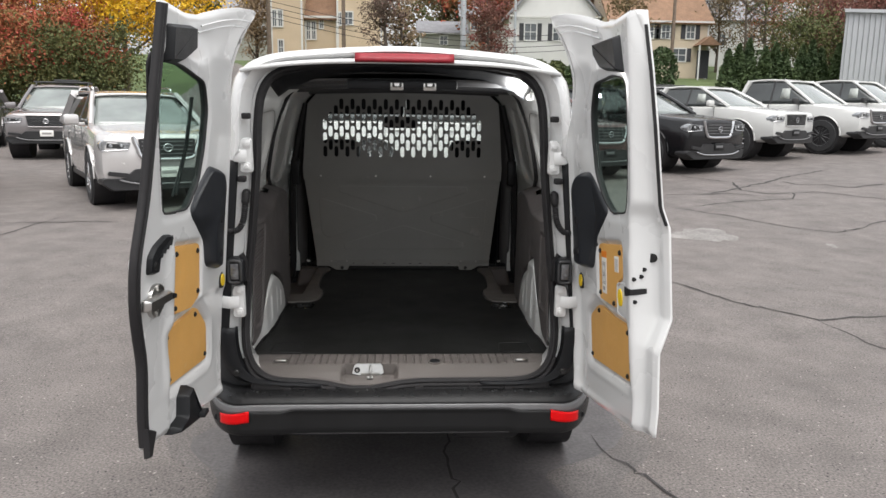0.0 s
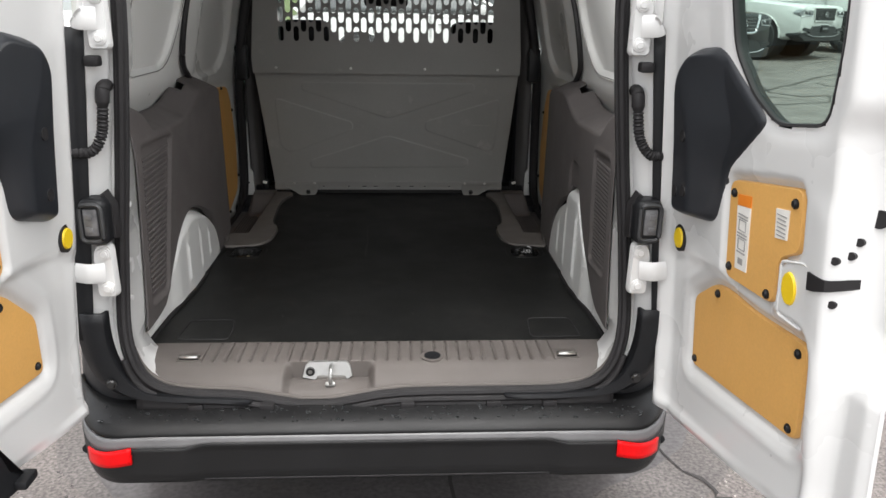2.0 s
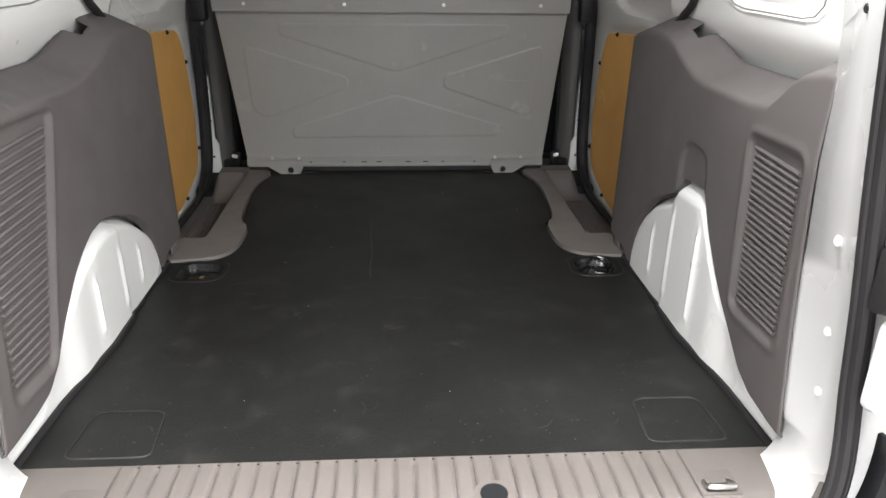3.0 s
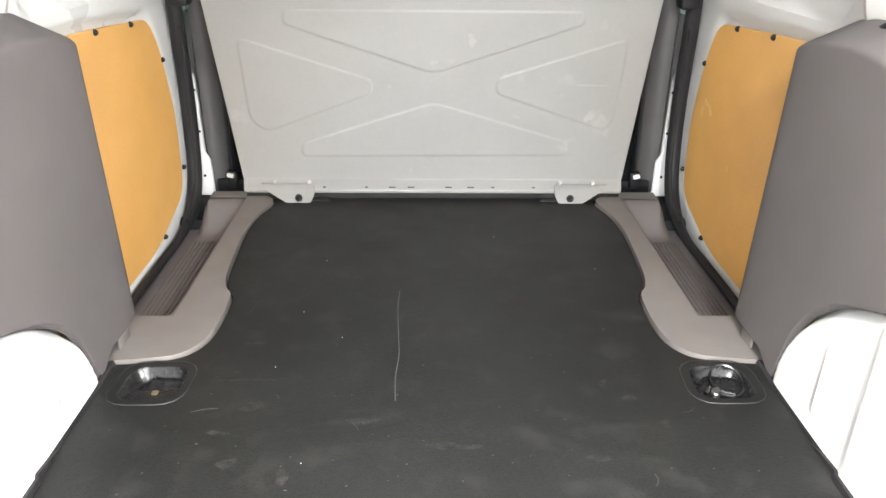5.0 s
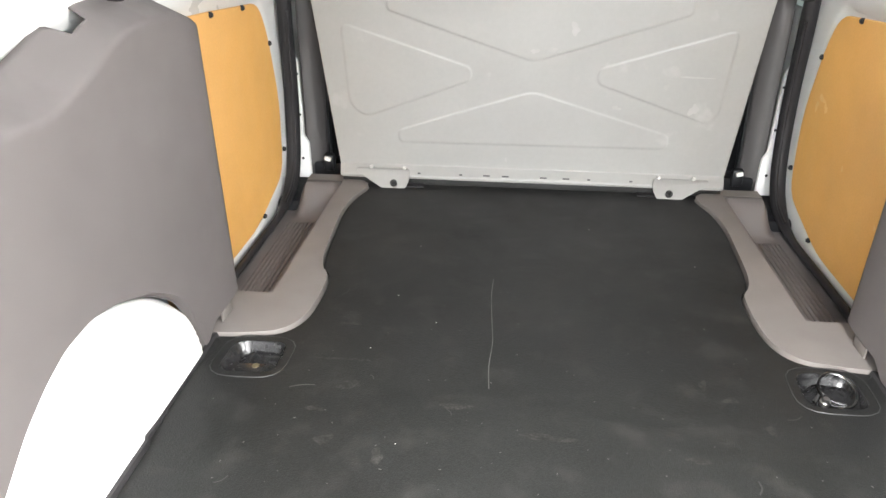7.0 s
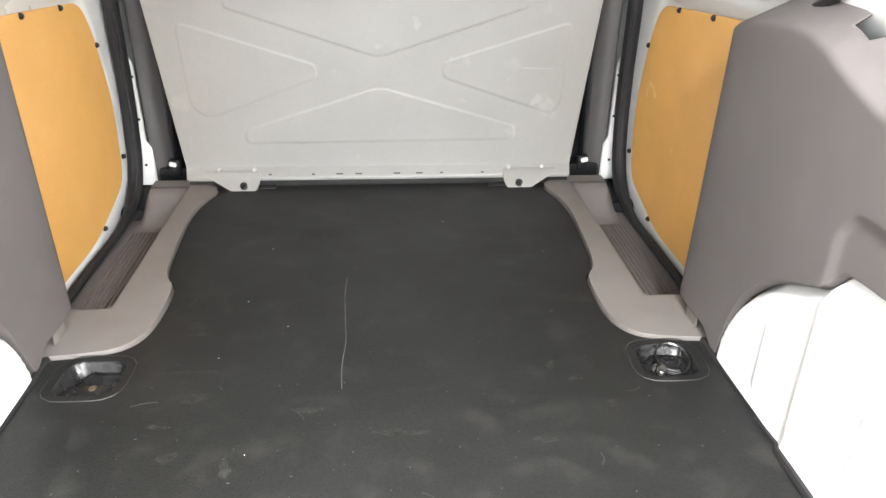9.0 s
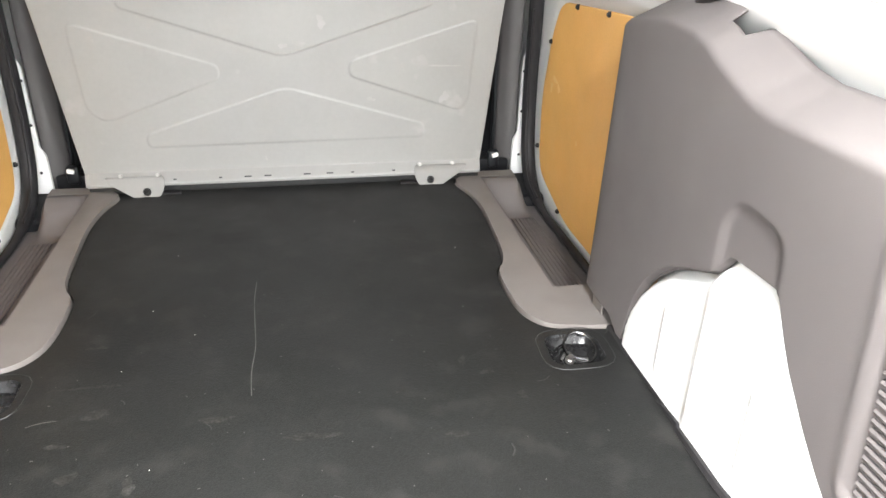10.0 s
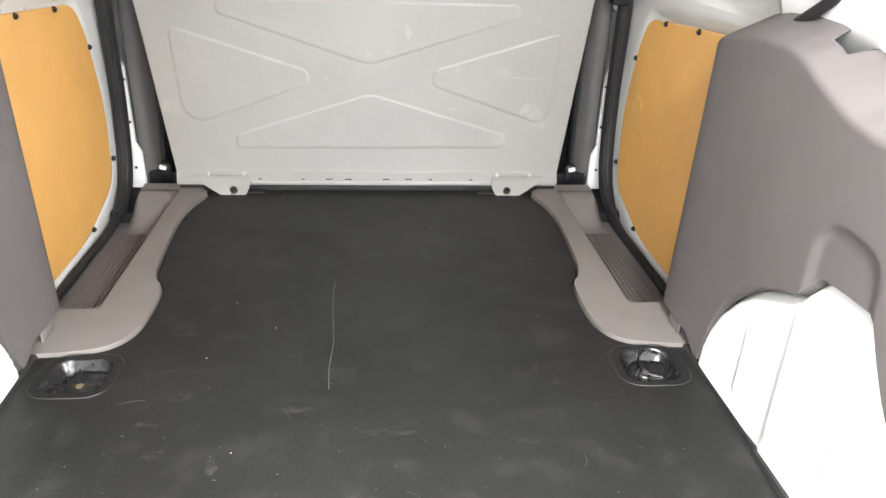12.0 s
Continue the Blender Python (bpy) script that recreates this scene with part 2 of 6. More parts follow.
def bolt(bm, c, axis, r=0.008, h=0.006):
    c, axis = Vector(c), Vector(axis).normalized()
    rod(bm, c - axis * 0.002, c + axis * h * 0.5, r * 1.25, 10)
    rod(bm, c + axis * h * 0.5, c + axis * h, r, 8, r * 0.75)


def rise(x, y):
    """The lot climbs gently away from the van, and a bank rises behind it."""
    near = 0.018 * max(0.0, min(y, 30.0) - 2.5) + 0.03 * max(0.0, min(x, 14)) * ss((y - 4) / 8)
    return near + 0.12 * max(0.0, min(y, 90) - 30.0) * ss((y - 28) / 10)

# ---- the van ----
FLOOR = 0.62
van = thing("van", (0, 2.3, 0), "white compact cargo van with both rear doors swung open", "van")

HALF = [(0, .588), (.30, .588), (.46, .592), (.540, .618), (.582, .68), (.597, .78), (.585, .95), (.562, 1.15), (.537, 1.4), (.524, 1.6), (.50, 1.70), (.44, 1.76), (.30, 1.785), (0, 1.80)]
OPEN = smooth_path([(x, 0, z) for x, z in HALF] + [(-x, 0, z) for x, z in HALF[-2:0:-1]], closed=True, per=5)


def lip(x, z):
    """The sill's edge sags round the lock striker."""
    return -0.034 * math.exp(-((x + 0.155) / 0.13) ** 2) * (1 if z < 0.66 else 0)


def opening(off, y, zk=0.55, low=0.3, bow=0.0, deep=0.0):
    """The rear opening's outline, widened by off, at depth y."""
    out = []
    for p in OPEN:
        n = Vector((math.copysign(min(1, (abs(p.x) / 0.5) ** 3), p.x), 0, (p.z - 1.2) / 0.6 * ss((abs(p.z - 1.2) - 0.28) / 0.30)))
        n.z *= zk if n.z > 0 else low
        out.append(Vector((p.x + n.x * off, y + bow * abs(p.x) + deep * ss((p.z - 0.62) / 0.25), p.z + n.z * off + lip(p.x, p.z))))
    return out


TRIM_END = curve1([(.60, 0), (.67, .008), (.83, .032), (.97, .048), (1.09, .057), (1.18, .070), (1.27, .087), (1.4, .09)])


def jamb(k):
    """The frame's inner edge, drawn in to the rear end of the side trims."""
    out = []
    for q in opening(.036 + k, .30 + k):
        s = math.copysign(1, q.x)
        w = ss((q.z - .66) / .05) * (1 - ss((q.z - 1.27) / .07)) * ss((abs(q.x) - .45) / .08)
        out.append(Vector((q.x + (s * (.615 + k + .016 * ss((q.z - 1.08) / .18)) - q.x) * w, q.y + (TRIM_END(q.z) - .012) * w, q.z)))
    return out


bm = bmesh.new()
loft(bm, [jamb(.05), jamb(0), opening(.022, .215), opening(.012, .13, deep=.035), opening(0.0, .115, deep=.035), opening(.032, .12, deep=.03), opening(.045, .10, deep=.022), opening(.065, .095, deep=.01), opening(.10, .14), opening(.13, .24, zk=.46), opening(.155, .42, zk=.40)])
part("rear_frame", bm, WHITE, van, "white painted rear door frame", solid=0.004)
bm = bmesh.new()
loft(bm, [opening(.155, .42, zk=.40), opening(.22, 1.0, zk=.36), opening(.27, 1.9, zk=.34), opening(.28, 3.0, zk=.34), opening(.26, 3.35, zk=.32)])
part("body_shell", bm, WHITE, van, "white painted body sides and roof", solid=0.004)

# rubber seal with two ribs round the opening
bm = bmesh.new()
tube(bm, opening(.003, .098, deep=.032), .0095, 8, True, up=Vector((0, 1, 0)))
seal = part("door_seal", bm, RUBBER, van, "black ribbed rubber seal round the opening")
for off, y, r in ((.0130, .099, .0065), (-.006, .105, .0062)):
    bm = bmesh.new()
    tube(bm, opening(off, y, deep=.033), r, 8, True, up=Vector((0, 1, 0)))
    part("seal_rib", bm, RUBBER, seal)

# ribbed lip along the bottom of the opening; grey ribs paint the sky's sheen
for k, (off, y, up, r) in enumerate(((.003, .1235, .0045, .0075), (.003, .112, .0005, .0075), (.003, .099, -.003, .0085), (.013, .088, -.010, .0075))):
    path = sorted((p + Vector((0, 0, up)) for p in opening(off, y, deep=.033) if p.z < .70), key=lambda p: p.x)
    bm = bmesh.new()
    tube(bm, path, r, 8, up=Vector((0, 1, 0)))
    part("lip_rib", bm, SILL if k in (0, 2) else RUBBER, seal, "rubber lip rib, coloured grey for the sky's sheen" if k in (0, 2) else "")

# white studs and small holes down the door frame
JAMB = opening(.025, .232)
for s in (-1, 1):
    for z, r, m in ((.79, .009, WHITE), (.89, .009, WHITE), (1.03, .009, WHITE), (.77, .0035, RUBBER), (.92, .004, RUBBER), (1.085, .004, RUBBER), (1.335, .005, RUBBER), (1.42, .005, RUBBER), (1.52, .006, RUBBER)):
        c = min((p for p in JAMB if p.x * s > .3), key=lambda p: abs(p.z - z))
        bm = bmesh.new()
        bolt(bm, (c.x + s * .004, c.y, z), (-s, -.25, 0), r, .013 if m is WHITE else .0055)
        part("frame_stud" if m is WHITE else "frame_hole", bm, m, van)
# black strip between the seal and the bumper
bm = bmesh.new()
sheet(bm, 60, 3, lambda a, b: ((a - .5) * 1.16, .094 - .012 * b, .582 + lip((a - .5) * 1.16, .6) * (1 - b) + (.553 - .582) * b + .02 * ss((abs(a - .5) * 2 - .8) / .2) * (1 - b)))
part("sill_strip", bm, RUBBER, van, solid=0.004)

# cab: bonnet, windscreen pillars, dashboard, seats
bm = bmesh.new()
prof = [(0, .30), (.62, .30), (.80, .42), (.83, .70), (.80, .95), (.70, 1.02), (0, 1.06)]
sec = lambda y, k, top: [Vector((x * k, y, z if z < .9 else z - 1.02 + top)) for x, z in prof] + [Vector((-x * k, y, z if z < .9 else z - 1.02 + top)) for x, z in prof[-2:0:-1]]
loft(bm, [sec(3.35, 1.02, 1.10), sec(3.9, 1.02, 1.08), sec(4.3, 1.0, 1.0), sec(4.6, .95, .90), sec(4.74, .82, .80)], cap=True)
part("bonnet", bm, WHITE, van, "white bonnet and wings")
for s in (-1, 1):
    bm = bmesh.new()
    tube(bm, smooth_path([(s * .80, 3.95, 1.06), (s * .74, 3.5, 1.42), (s * .64, 3.05, 1.72), (s * .62, 2.6, 1.76)]), .045, 8)
    part("windscreen_pillar", bm, BLACK_PLASTIC, van)
    bm = bmesh.new()
    tube(bm, smooth_path([(s * .80, 3.2, .40), (s * .79, 3.3, .9), (s * .76, 3.3, 1.1)]), .05, 8)
    part("door_pillar", bm, BLACK_PLASTIC, van)
    bm = bmesh.new()
    sheet(bm, 4, 4, lambda a, b: (s * (.83 - .06 * b), 2.35 + 1.0 * a, .42 + .68 * b))
    part("cab_door", bm, WHITE, van, solid=0.03)
    bm = bmesh.new()
    sheet(bm, 6, 6, lambda a, b: (s * (.775 - .12 * b - .01), 2.38 + (1.35 - .65 * b) * a, 1.10 + .58 * b))
    part("cab_window", bm, PANE, van, solid=0.004).visible_shadow = False
    for y in (.86, 3.75):
        bm = bmesh.new()
        rod(bm, (s * .60, y, .315), (s * .80, y, .315), .315, 40)
        w = part("wheel", bm, RUBBER, van, "black road tyre")
        bm = bmesh.new()
        rod(bm, (s * .79, y, .315), (s * .806, y, .315), .20, 24)
        part("rim", bm, STEEL, w)
    bm = bmesh.new()
    box(bm, (s * .95, 3.35, 1.15), (.16, .10, .24), .03)
    part("door_mirror", bm, BLACK_PLASTIC, van)
    # cab seats seen through the bulkhead's holes
    bm = bmesh.new()
    box(bm, (s * .45, 2.62, .92), (.48, .14, .62), .06)
    box(bm, (s * .45, 2.85, .64), (.48, .50, .16), .06)
    seat = part("cab_seat", bm, BLACK_PLASTIC, van, "dark cloth cab seat")
    bm = bmesh.new()
    box(bm, (s * .45, 2.60, 1.335), (.27, .10, .17), .045)
    rod(bm, (s * .45 - .06, 2.6, 1.18), (s * .45 - .06, 2.6, 1.30), .008)
    rod(bm, (s * .45 + .06, 2.6, 1.18), (s * .45 + .06, 2.6, 1.30), .008)
    part("headrest", bm, BLACK_PLASTIC, seat)
bm = bmesh.new()
sheet(bm, 10, 6, lambda a, b: ((a - .5) * (1.52 - .26 * b), 3.96 - .9 * b - .15 * (2 * a - 1) ** 2, 1.07 + .66 * b))
part("windscreen", bm, CLEAR, van, solid=0.005).visible_shadow = False
bm = bmesh.new()
sheet(bm, 10, 6, lambda a, b: ((a - .5) * 1.5, 3.35 + .6 * b - .1 * (2 * a - 1) ** 2, 1.08 - .22 * (1 - b) ** 2))
part("dashboard", bm, BLACK_PLASTIC, van, solid=0.03)
bm = bmesh.new()
box(bm, (-.03, 2.95, 1.535), (.25, .05, .085), .02)
rod(bm, (-.03, 2.97, 1.56), (-.03, 3.02, 1.72), .012)
part("cab_mirror", bm, BLACK_PLASTIC, van)
bm = bmesh.new()
tube(bm, [(-.38 + .19 * math.cos(w), 3.22 - .05 * math.sin(w), 1.08 + .17 * math.sin(w)) for w in (k * math.pi / 12 for k in range(24))], .016, 8, True)
part("steering_wheel", bm, BLACK_PLASTIC, van)
bm = bmesh.new()
box(bm, (0, 3.0, 1.745), (1.24, .75, .03), .01)
part("headlining", bm, BLACK_PLASTIC, van)
for s in (-1, 1):
    bm = bmesh.new()
    box(bm, (s * .31, 3.0, 1.665), (.60, .03, .15), .012)
    part("sun_visor", bm, BLACK_PLASTIC, van)
bm = bmesh.new()
box(bm, (0, 2.7, .42), (1.50, 1.40, .30), .02)
part("cab_floor", bm, BLACK_PLASTIC, van)

# underbody
bm = bmesh.new()
box(bm, (0, 1.1, .47), (1.10, 1.95, .14), .02)
box(bm, (.35, .45, .36), (.30, .50, .16), .05)
part("underbody", bm, RUBBER, van)


# ---- bumper ----
def bump_y(x, t=0.0):
    """How far forward the bumper's face lies at x."""
    return 0.28 * max(0.0, (abs(x) - .60) / .19) ** 2.2 + t


BX = .785
prof_b = [(.125, .560), (.070, .556), (.034, .547), (.018, .536), (.012, .525)]
bm = bmesh.new()
sheet(bm, 60, 6, lambda a, b: (((a - .5) * 2 * BX), bump_y((a - .5) * 2 * BX) * (.55 + .45 * ss(b * 2)) + float(np.interp(b * 4, range(5), [p[0] for p in prof_b])), float(np.interp(b * 4, range(5), [p[1] for p in prof_b]))))
bumper = part("rear_bumper", bm, BUMPER, van, "black moulded plastic rear bumper, wet on top", solid=0.006)


def band_top(x):
    return .527 - .008 * ss((abs(x) - .52) / .2)


def band_z(x):
    """The band's lower edge: thin in the middle, deep at the corners."""
    return .511 - .012 * ss((abs(x) - .40) / .06) - .016 * ss((abs(x) - .56) / .16)


bm = bmesh.new()
sheet(bm, 72, 3, lambda a, b: ((a - .5) * 2 * BX, bump_y((a - .5) * 2 * BX) + .009 - .003 * b, band_top((a - .5) * 2 * BX) + (band_z((a - .5) * 2 * BX) - band_top((a - .5) * 2 * BX)) * b))
part("bumper_band", bm, BUMPER_BAND, bumper, "worn grey band along the bumper's edge", solid=0.005)
bm = bmesh.new()


def face_b(a, b):
    x = (a - .5) * 2 * BX
    z = band_z(x) + (.404 - band_z(x)) * b
    mid = 1 - ss((abs(x) - .40) / .06)
    return (x, bump_y(x) + .004 + .008 * mid * ss(b * 6) + .04 * max(0, b - .75), z)


sheet(bm, 90, 12, face_b)
part("bumper_face", bm, BUMPER, bumper, solid=0.006)
bm = bmesh.new()
sheet(bm, 40, 3, lambda a, b: ((a - .5) * 1.5, .016 + bump_y((a - .5) * 1.5) + .3 * b, .406 + .04 * b))
part("bumper_underside", bm, RUBBER, bumper, solid=0.006)
for s in (-1, 1):
    bm = bmesh.new()
    sheet(bm, 10, 4, lambda a, b: (s * (.573 + .117 * a), bump_y(.573 + .117 * a) - .002, .505 - .025 * a - (.042 - .004 * a) * b))
    part("reflector", bm, RED_LENS, bumper, "red rectangular reflector", solid=0.008)
    for x, z in ((.228, .463), (.715, .445)):
        bm = bmesh.new()
        rod(bm, (s * x, bump_y(x) + .014, z), (s * x, bump_y(x) + (.0095 if x < .4 else .001), z), .012, 20)
        part("parking_sensor", bm, BLACK_PLASTIC, bumper)
    # black corner pieces under the hinges
    bm = bmesh.new()
    cut = [[p for p in opening(o, y, low=.10) if p.x * s > .30 and p.z < .815] for o, y in ((.030, .100), (.036, .080), (.070, .078), (.100, .098), (.135, .20), (.20, .34))]
    loft(bm, cut, closed=False)
    c = part("corner_piece", bm, BLACK_PLASTIC, van, "black plastic corner under the hinge", solid=0.008)
    bm = bmesh.new()
    bolt(bm, (s * .628, .076, .632), (0, -1, 0), .011, .008)
    part("screw", bm, DARK_STEEL, c)
bm = bmesh.new()
for x in (-.44, -.27, .07, .28, .42):
    box(bm, (x, .088, .560), (.035, .03, .022), .004)
box(bm, (0, .14, .512), (1.1, .06, .05), .005)
part("bumper_clip", bm, RUBBER, bumper)

# black filler between the bumper's corners and the body
for s in (-1, 1):
    bm = bmesh.new()
    sheet(bm, 16, 4, lambda a, b: (s * (.50 + .29 * a), .122 + bump_y(.50 + .29 * a) * (.62 + .1 * b) + .012 * b, .535 + (.06 + .13 * a) * b))
    part("corner_filler", bm, BLACK_PLASTIC, van, solid=.006)

# high brake lamp and roof edge
bm = bmesh.new()
sheet(bm, 30, 5, lambda a, b: ((a - .5) * 1.16, .075 + .06 * (a - .5) ** 2 + .16 * b, 1.796 + .010 * math.sin(min(1, b * 3) * math.pi / 2) - .038 * abs(2 * a - 1) ** 3.0))
part("roof_spoiler", bm, WHITE, van, "white roof edge over the doors", solid=0.012)
bm = bmesh.new()
sheet(bm, 16, 4, lambda a, b: ((a - .5) * .355 + .01, .064 + .05 * b, 1.798 + .024 * ss(b * 2)))
part("brake_lamp", bm, DEEP_RED, van, "red high brake lamp on the roof edge", solid=0.012)

# ---- the load space ----
WALL_X = curve1([(.40, .74), (1.15, .735), (1.30, .71), (1.50, .665), (1.68, .61), (1.74, .55)])
bm = bmesh.new()
sheet(bm, 12, 20, lambda a, b: ((a - .5) * 2 * .60, .25 + 2.1 * b, 1.752 + .02 * math.cos((a - .5) * 3) - .006 * math.cos(b * 2 * math.pi * 5)))
part("roof_lining", bm, ROOF_DARK, van, "dark ribbed roof lining inside", solid=0.004)
for y, w in ((.36, .13), (.85, .07), (1.35, .07), (1.85, .10)):
    bm = bmesh.new()
    sheet(bm, 24, 6, lambda a, b: ((a - .5) * 1.12, y + (b - .5) * w, 1.735 + .012 * math.cos((a - .5) * 3) - .022 * math.sin(b * math.pi)))
    part("roof_bow", bm, ROOF_DARK, van, solid=0.003)
# black sheet added to cover the white top of the frame
bm = bmesh.new()
TOP_Z = curve1([(0, 1.800), (.30, 1.785), (.44, 1.758), (.50, 1.715), (.53, 1.66)])
sheet(bm, 40, 6, lambda a, b: ((a - .5) * .98, .150 + .21 * b, TOP_Z(abs(a - .5) * .98) - .004 - .045 * b))
part("header_sheet", bm, BLACK_PLASTIC, van, "black sheet over the rear opening", solid=.003)
bm = bmesh.new()
box(bm, (0, .27, 1.722), (.42, .09, .035), .008)
part("header_cover", bm, BLACK_PLASTIC, van, "black plastic cover over the lock strikers")
for x in (-.02, .105):
    bm = bmesh.new()
    box(bm, (x, .222, 1.715), (.05, .012, .03), .004)
    tube(bm, smooth_path([(x - .014, .215, 1.725), (x - .014, .195, 1.715), (x, .19, 1.712), (x + .014, .195, 1.715), (x + .014, .215, 1.725)]), .004, 6)
    part("lock_striker", bm, STEEL, van, "bare steel lock striker")

for s in (-1, 1):
    # quarter wall behind the trim, with a blanked window pressed in
    blank = rounded([(.48, 1.30), (.50, 1.60), (.86, 1.62), (.98, 1.50), (.88, 1.30)], .09)

    def qwall(a, b):
        y, z = .30 + .92 * a, .60 + 1.15 * b
        d = sdf(blank, y, z)
        roll = .055 * (1 - ss((z - 1.17) / .10)) - .03 * (1 - ss((y - .30) / .12))
        return (s * (WALL_X(z) - .035 + .020 * (1 - ss((d + .012) / .024)) + roll * 0.5), y, z)
    bm = bmesh.new()
    sheet(bm, 92, 110, qwall)
    part("quarter_wall", bm, INNER_WHITE, van, "glossy white inner side wall", solid=0.003)
    bm = bmesh.new()
    tube(bm, [(s * (WALL_X(z) - .040), y, z) for y, z in inset(blank, -.004)], .0016, 6, True)
    part("blank_joint", bm, PANEL, van)
    # body pillar and black seal ahead of the sliding door
    edge = smooth_path([(s * .676, 1.18, 1.220), (s * .668, 1.10, 1.256), (s * .662, 1.03, 1.295), (s * .652, 1.0, 1.345), (s * .638, .99, 1.42), (s * .618, 1.0, 1.52), (s * .588, 1.03, 1.62), (s * .558, 1.10, 1.70), (s * .54, 1.30, 1.735)])
    bm = bmesh.new()
    tube(bm, edge, .0095, 8)
    part("sliding_door_seal", bm, RUBBER, van, "black rubber sliding door seal")
    # sliding door
    dpoly = rounded([(1.33, 1.22), (1.36, 1.60), (1.86, 1.64), (1.93, 1.30), (1.80, 1.22)], .09)
    dw = rounded([(1.02, .552), (1.80, .552), (2.070, .625), (2.095, .85), (2.04, 1.05), (1.98, 1.145), (1.6, 1.17), (1.02, 1.19)], .07)

    def door_s(a, b):
        y, z = 1.10 + 1.10 * a, .48 + 1.26 * b
        d1, d2 = sdf(dpoly, y, z), sdf(dw, y, z)
        return (s * (WALL_X(z) + .010 + .018 * (1 - ss((d1 + .01) / .02)) + .012 * (1 - ss(d2 / .012))), y, z)
    bm = bmesh.new()
    sheet(bm, 90, 100, door_s)
    sd = part("sliding_door", bm, INNER_WHITE, van, "white sliding side door, closed", solid=0.003)
    right_door = sd
    bm = bmesh.new()
    prism(bm, inset(dw, .010), lambda y, z, d: (s * (.742 + d), y, z), -.004, .002, .002)
    part("wood_panel", bm, WOOD, sd, "varnished hardboard door lining", smooth=30)
    for y, z in ((1.645, 1.150), (1.85, 1.138), (2.035, 1.020), (2.085, .70), (1.86, .575), (1.45, .56)):
        bm = bmesh.new()
        bolt(bm, (s * .738, y, z), (-s, 0, 0), .0058, .007)
        part("panel_clip", bm, BLACK_PLASTIC, sd)
    bm = bmesh.new()
    tube(bm, smooth_path([(s * .715, 1.20, .551), (s * .715, 1.70, .551), (s * .715, 1.92, .553), (s * .715, 2.045, .588), (s * .717, 2.108, .66), (s * .719, 2.138, .78), (s * .717, 2.138, .92), (s * .711, 2.112, 1.08), (s * .700, 2.085, 1.22), (s * .672, 2.065, 1.38), (s * .615, 2.06, 1.66)], per=8), .021, 10, up=Vector((1, 0, 0)), rfun=lambda t: .5 + .5 * ss((t - .17) / .16))
    gk = part("door_gasket", bm, RUBBER, sd, "black rubber door gasket")
    bm = bmesh.new()
    tube(bm, smooth_path([(s * .706, 1.96, .580), (s * .703, 2.030, .610), (s * .704, 2.088, .68), (s * .706, 2.114, .80), (s * .704, 2.112, .94), (s * .697, 2.086, 1.10)], per=8), .0045, 6, up=Vector((1, 0, 0)))
    part("gasket_lip", bm, RUBBER, gk)
    # white pillar flange beside the gasket, stepped at its foot, and the grey cover ahead of it
    bm = bmesh.new()
    prism(bm, rounded([(.684, .575), (.740, .575), (.740, .955), (.716, .968), (.703, .940), (.700, .715), (.686, .690)], .005, 3), lambda x, z, d: (s * x, 2.186 + d, z), -.004, .004, .002)
    strip = part("pillar_strip", bm, INNER_WHITE, van, "white painted pillar flange")
    for z in (.64, .78, .905):
        bm = bmesh.new()
        bolt(bm, (s * .7085, 2.182, z), (0, -1, 0), .0035, .003)
        part("flange_hole", bm, RUBBER, strip)
    bm = bmesh.new()
    sheet(bm, 8, 30, lambda a, b: (s * (.700 - .062 * a - .055 * max(0.0, b - .45)), 2.198 + .030 * a - .045 * max(0.0, b - .3) - .010 * math.sin(a * math.pi), .585 + 1.14 * b))
    part("pillar_cover", bm, DARK_TRIM, van, "dark plastic pillar cover", solid=.004)
    bm = bmesh.new()
    sheet(bm, 4, 20, lambda a, b: (s * (.640 - .05 * a - .055 * max(0.0, b - .45)), 2.232 + .08 * a - .045 * max(0.0, b - .3), .585 + 1.14 * b))
    part("pillar_inner", bm, BLACK_PLASTIC, van, solid=.004)
    bm = bmesh.new()
    box(bm, (s * .685, 2.085, 1.235), (.055, .06, .16), .012)
    part("door_catch", bm, BLACK_PLASTIC, van)
    bm = bmesh.new()
    tube(bm, [(s * .622, 2.20, .60), (s * .612, 2.20, 1.6)], .012, 6, flat=.2)
    box(bm, (s * .626, 2.19, .628), (.034, .03, .055), .008)
    part("seat_belt", bm, BLACK_PLASTIC, van)
    bm = bmesh.new()
    box(bm, (s * .628, 2.172, .644), (.022, .010, .014), .004, Matrix.Rotation(-.25 * s, 3, "Y"))
    part("belt_tag", bm, PAPER, van, "white belt tag")
# black box added to paint the dark corner behind the bulkhead's edges
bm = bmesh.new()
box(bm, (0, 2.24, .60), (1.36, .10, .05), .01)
part("corner_dark_box", bm, BLACK_PLASTIC, van)

# cargo lamp on the right rear pillar, lit while the doors are open
bm = bmesh.new()
box(bm, (.512, .345, 1.690), (.022, .046, .038), .006)
lamp = part("cargo_lamp", bm, INNER_WHITE, van, "lit white cargo lamp")
GLOW = bpy.data.materials.new("lamp_glow")
GLOW.use_nodes = True
GLOW.node_tree.nodes["Principled BSDF"].inputs["Emission Color"].default_value = (1.0, 0.96, 0.9, 1)
GLOW.node_tree.nodes["Principled BSDF"].inputs["Emission Strength"].default_value = 3.0
bm = bmesh.new()
box(bm, (.499, .342, 1.688), (.006, .034, .026), .002)
part("lamp_lens", bm, GLOW, lamp, "glowing lamp lens")
cargo_light = new("cargo_light", bpy.data.lights.new("cargo_light", "POINT"))
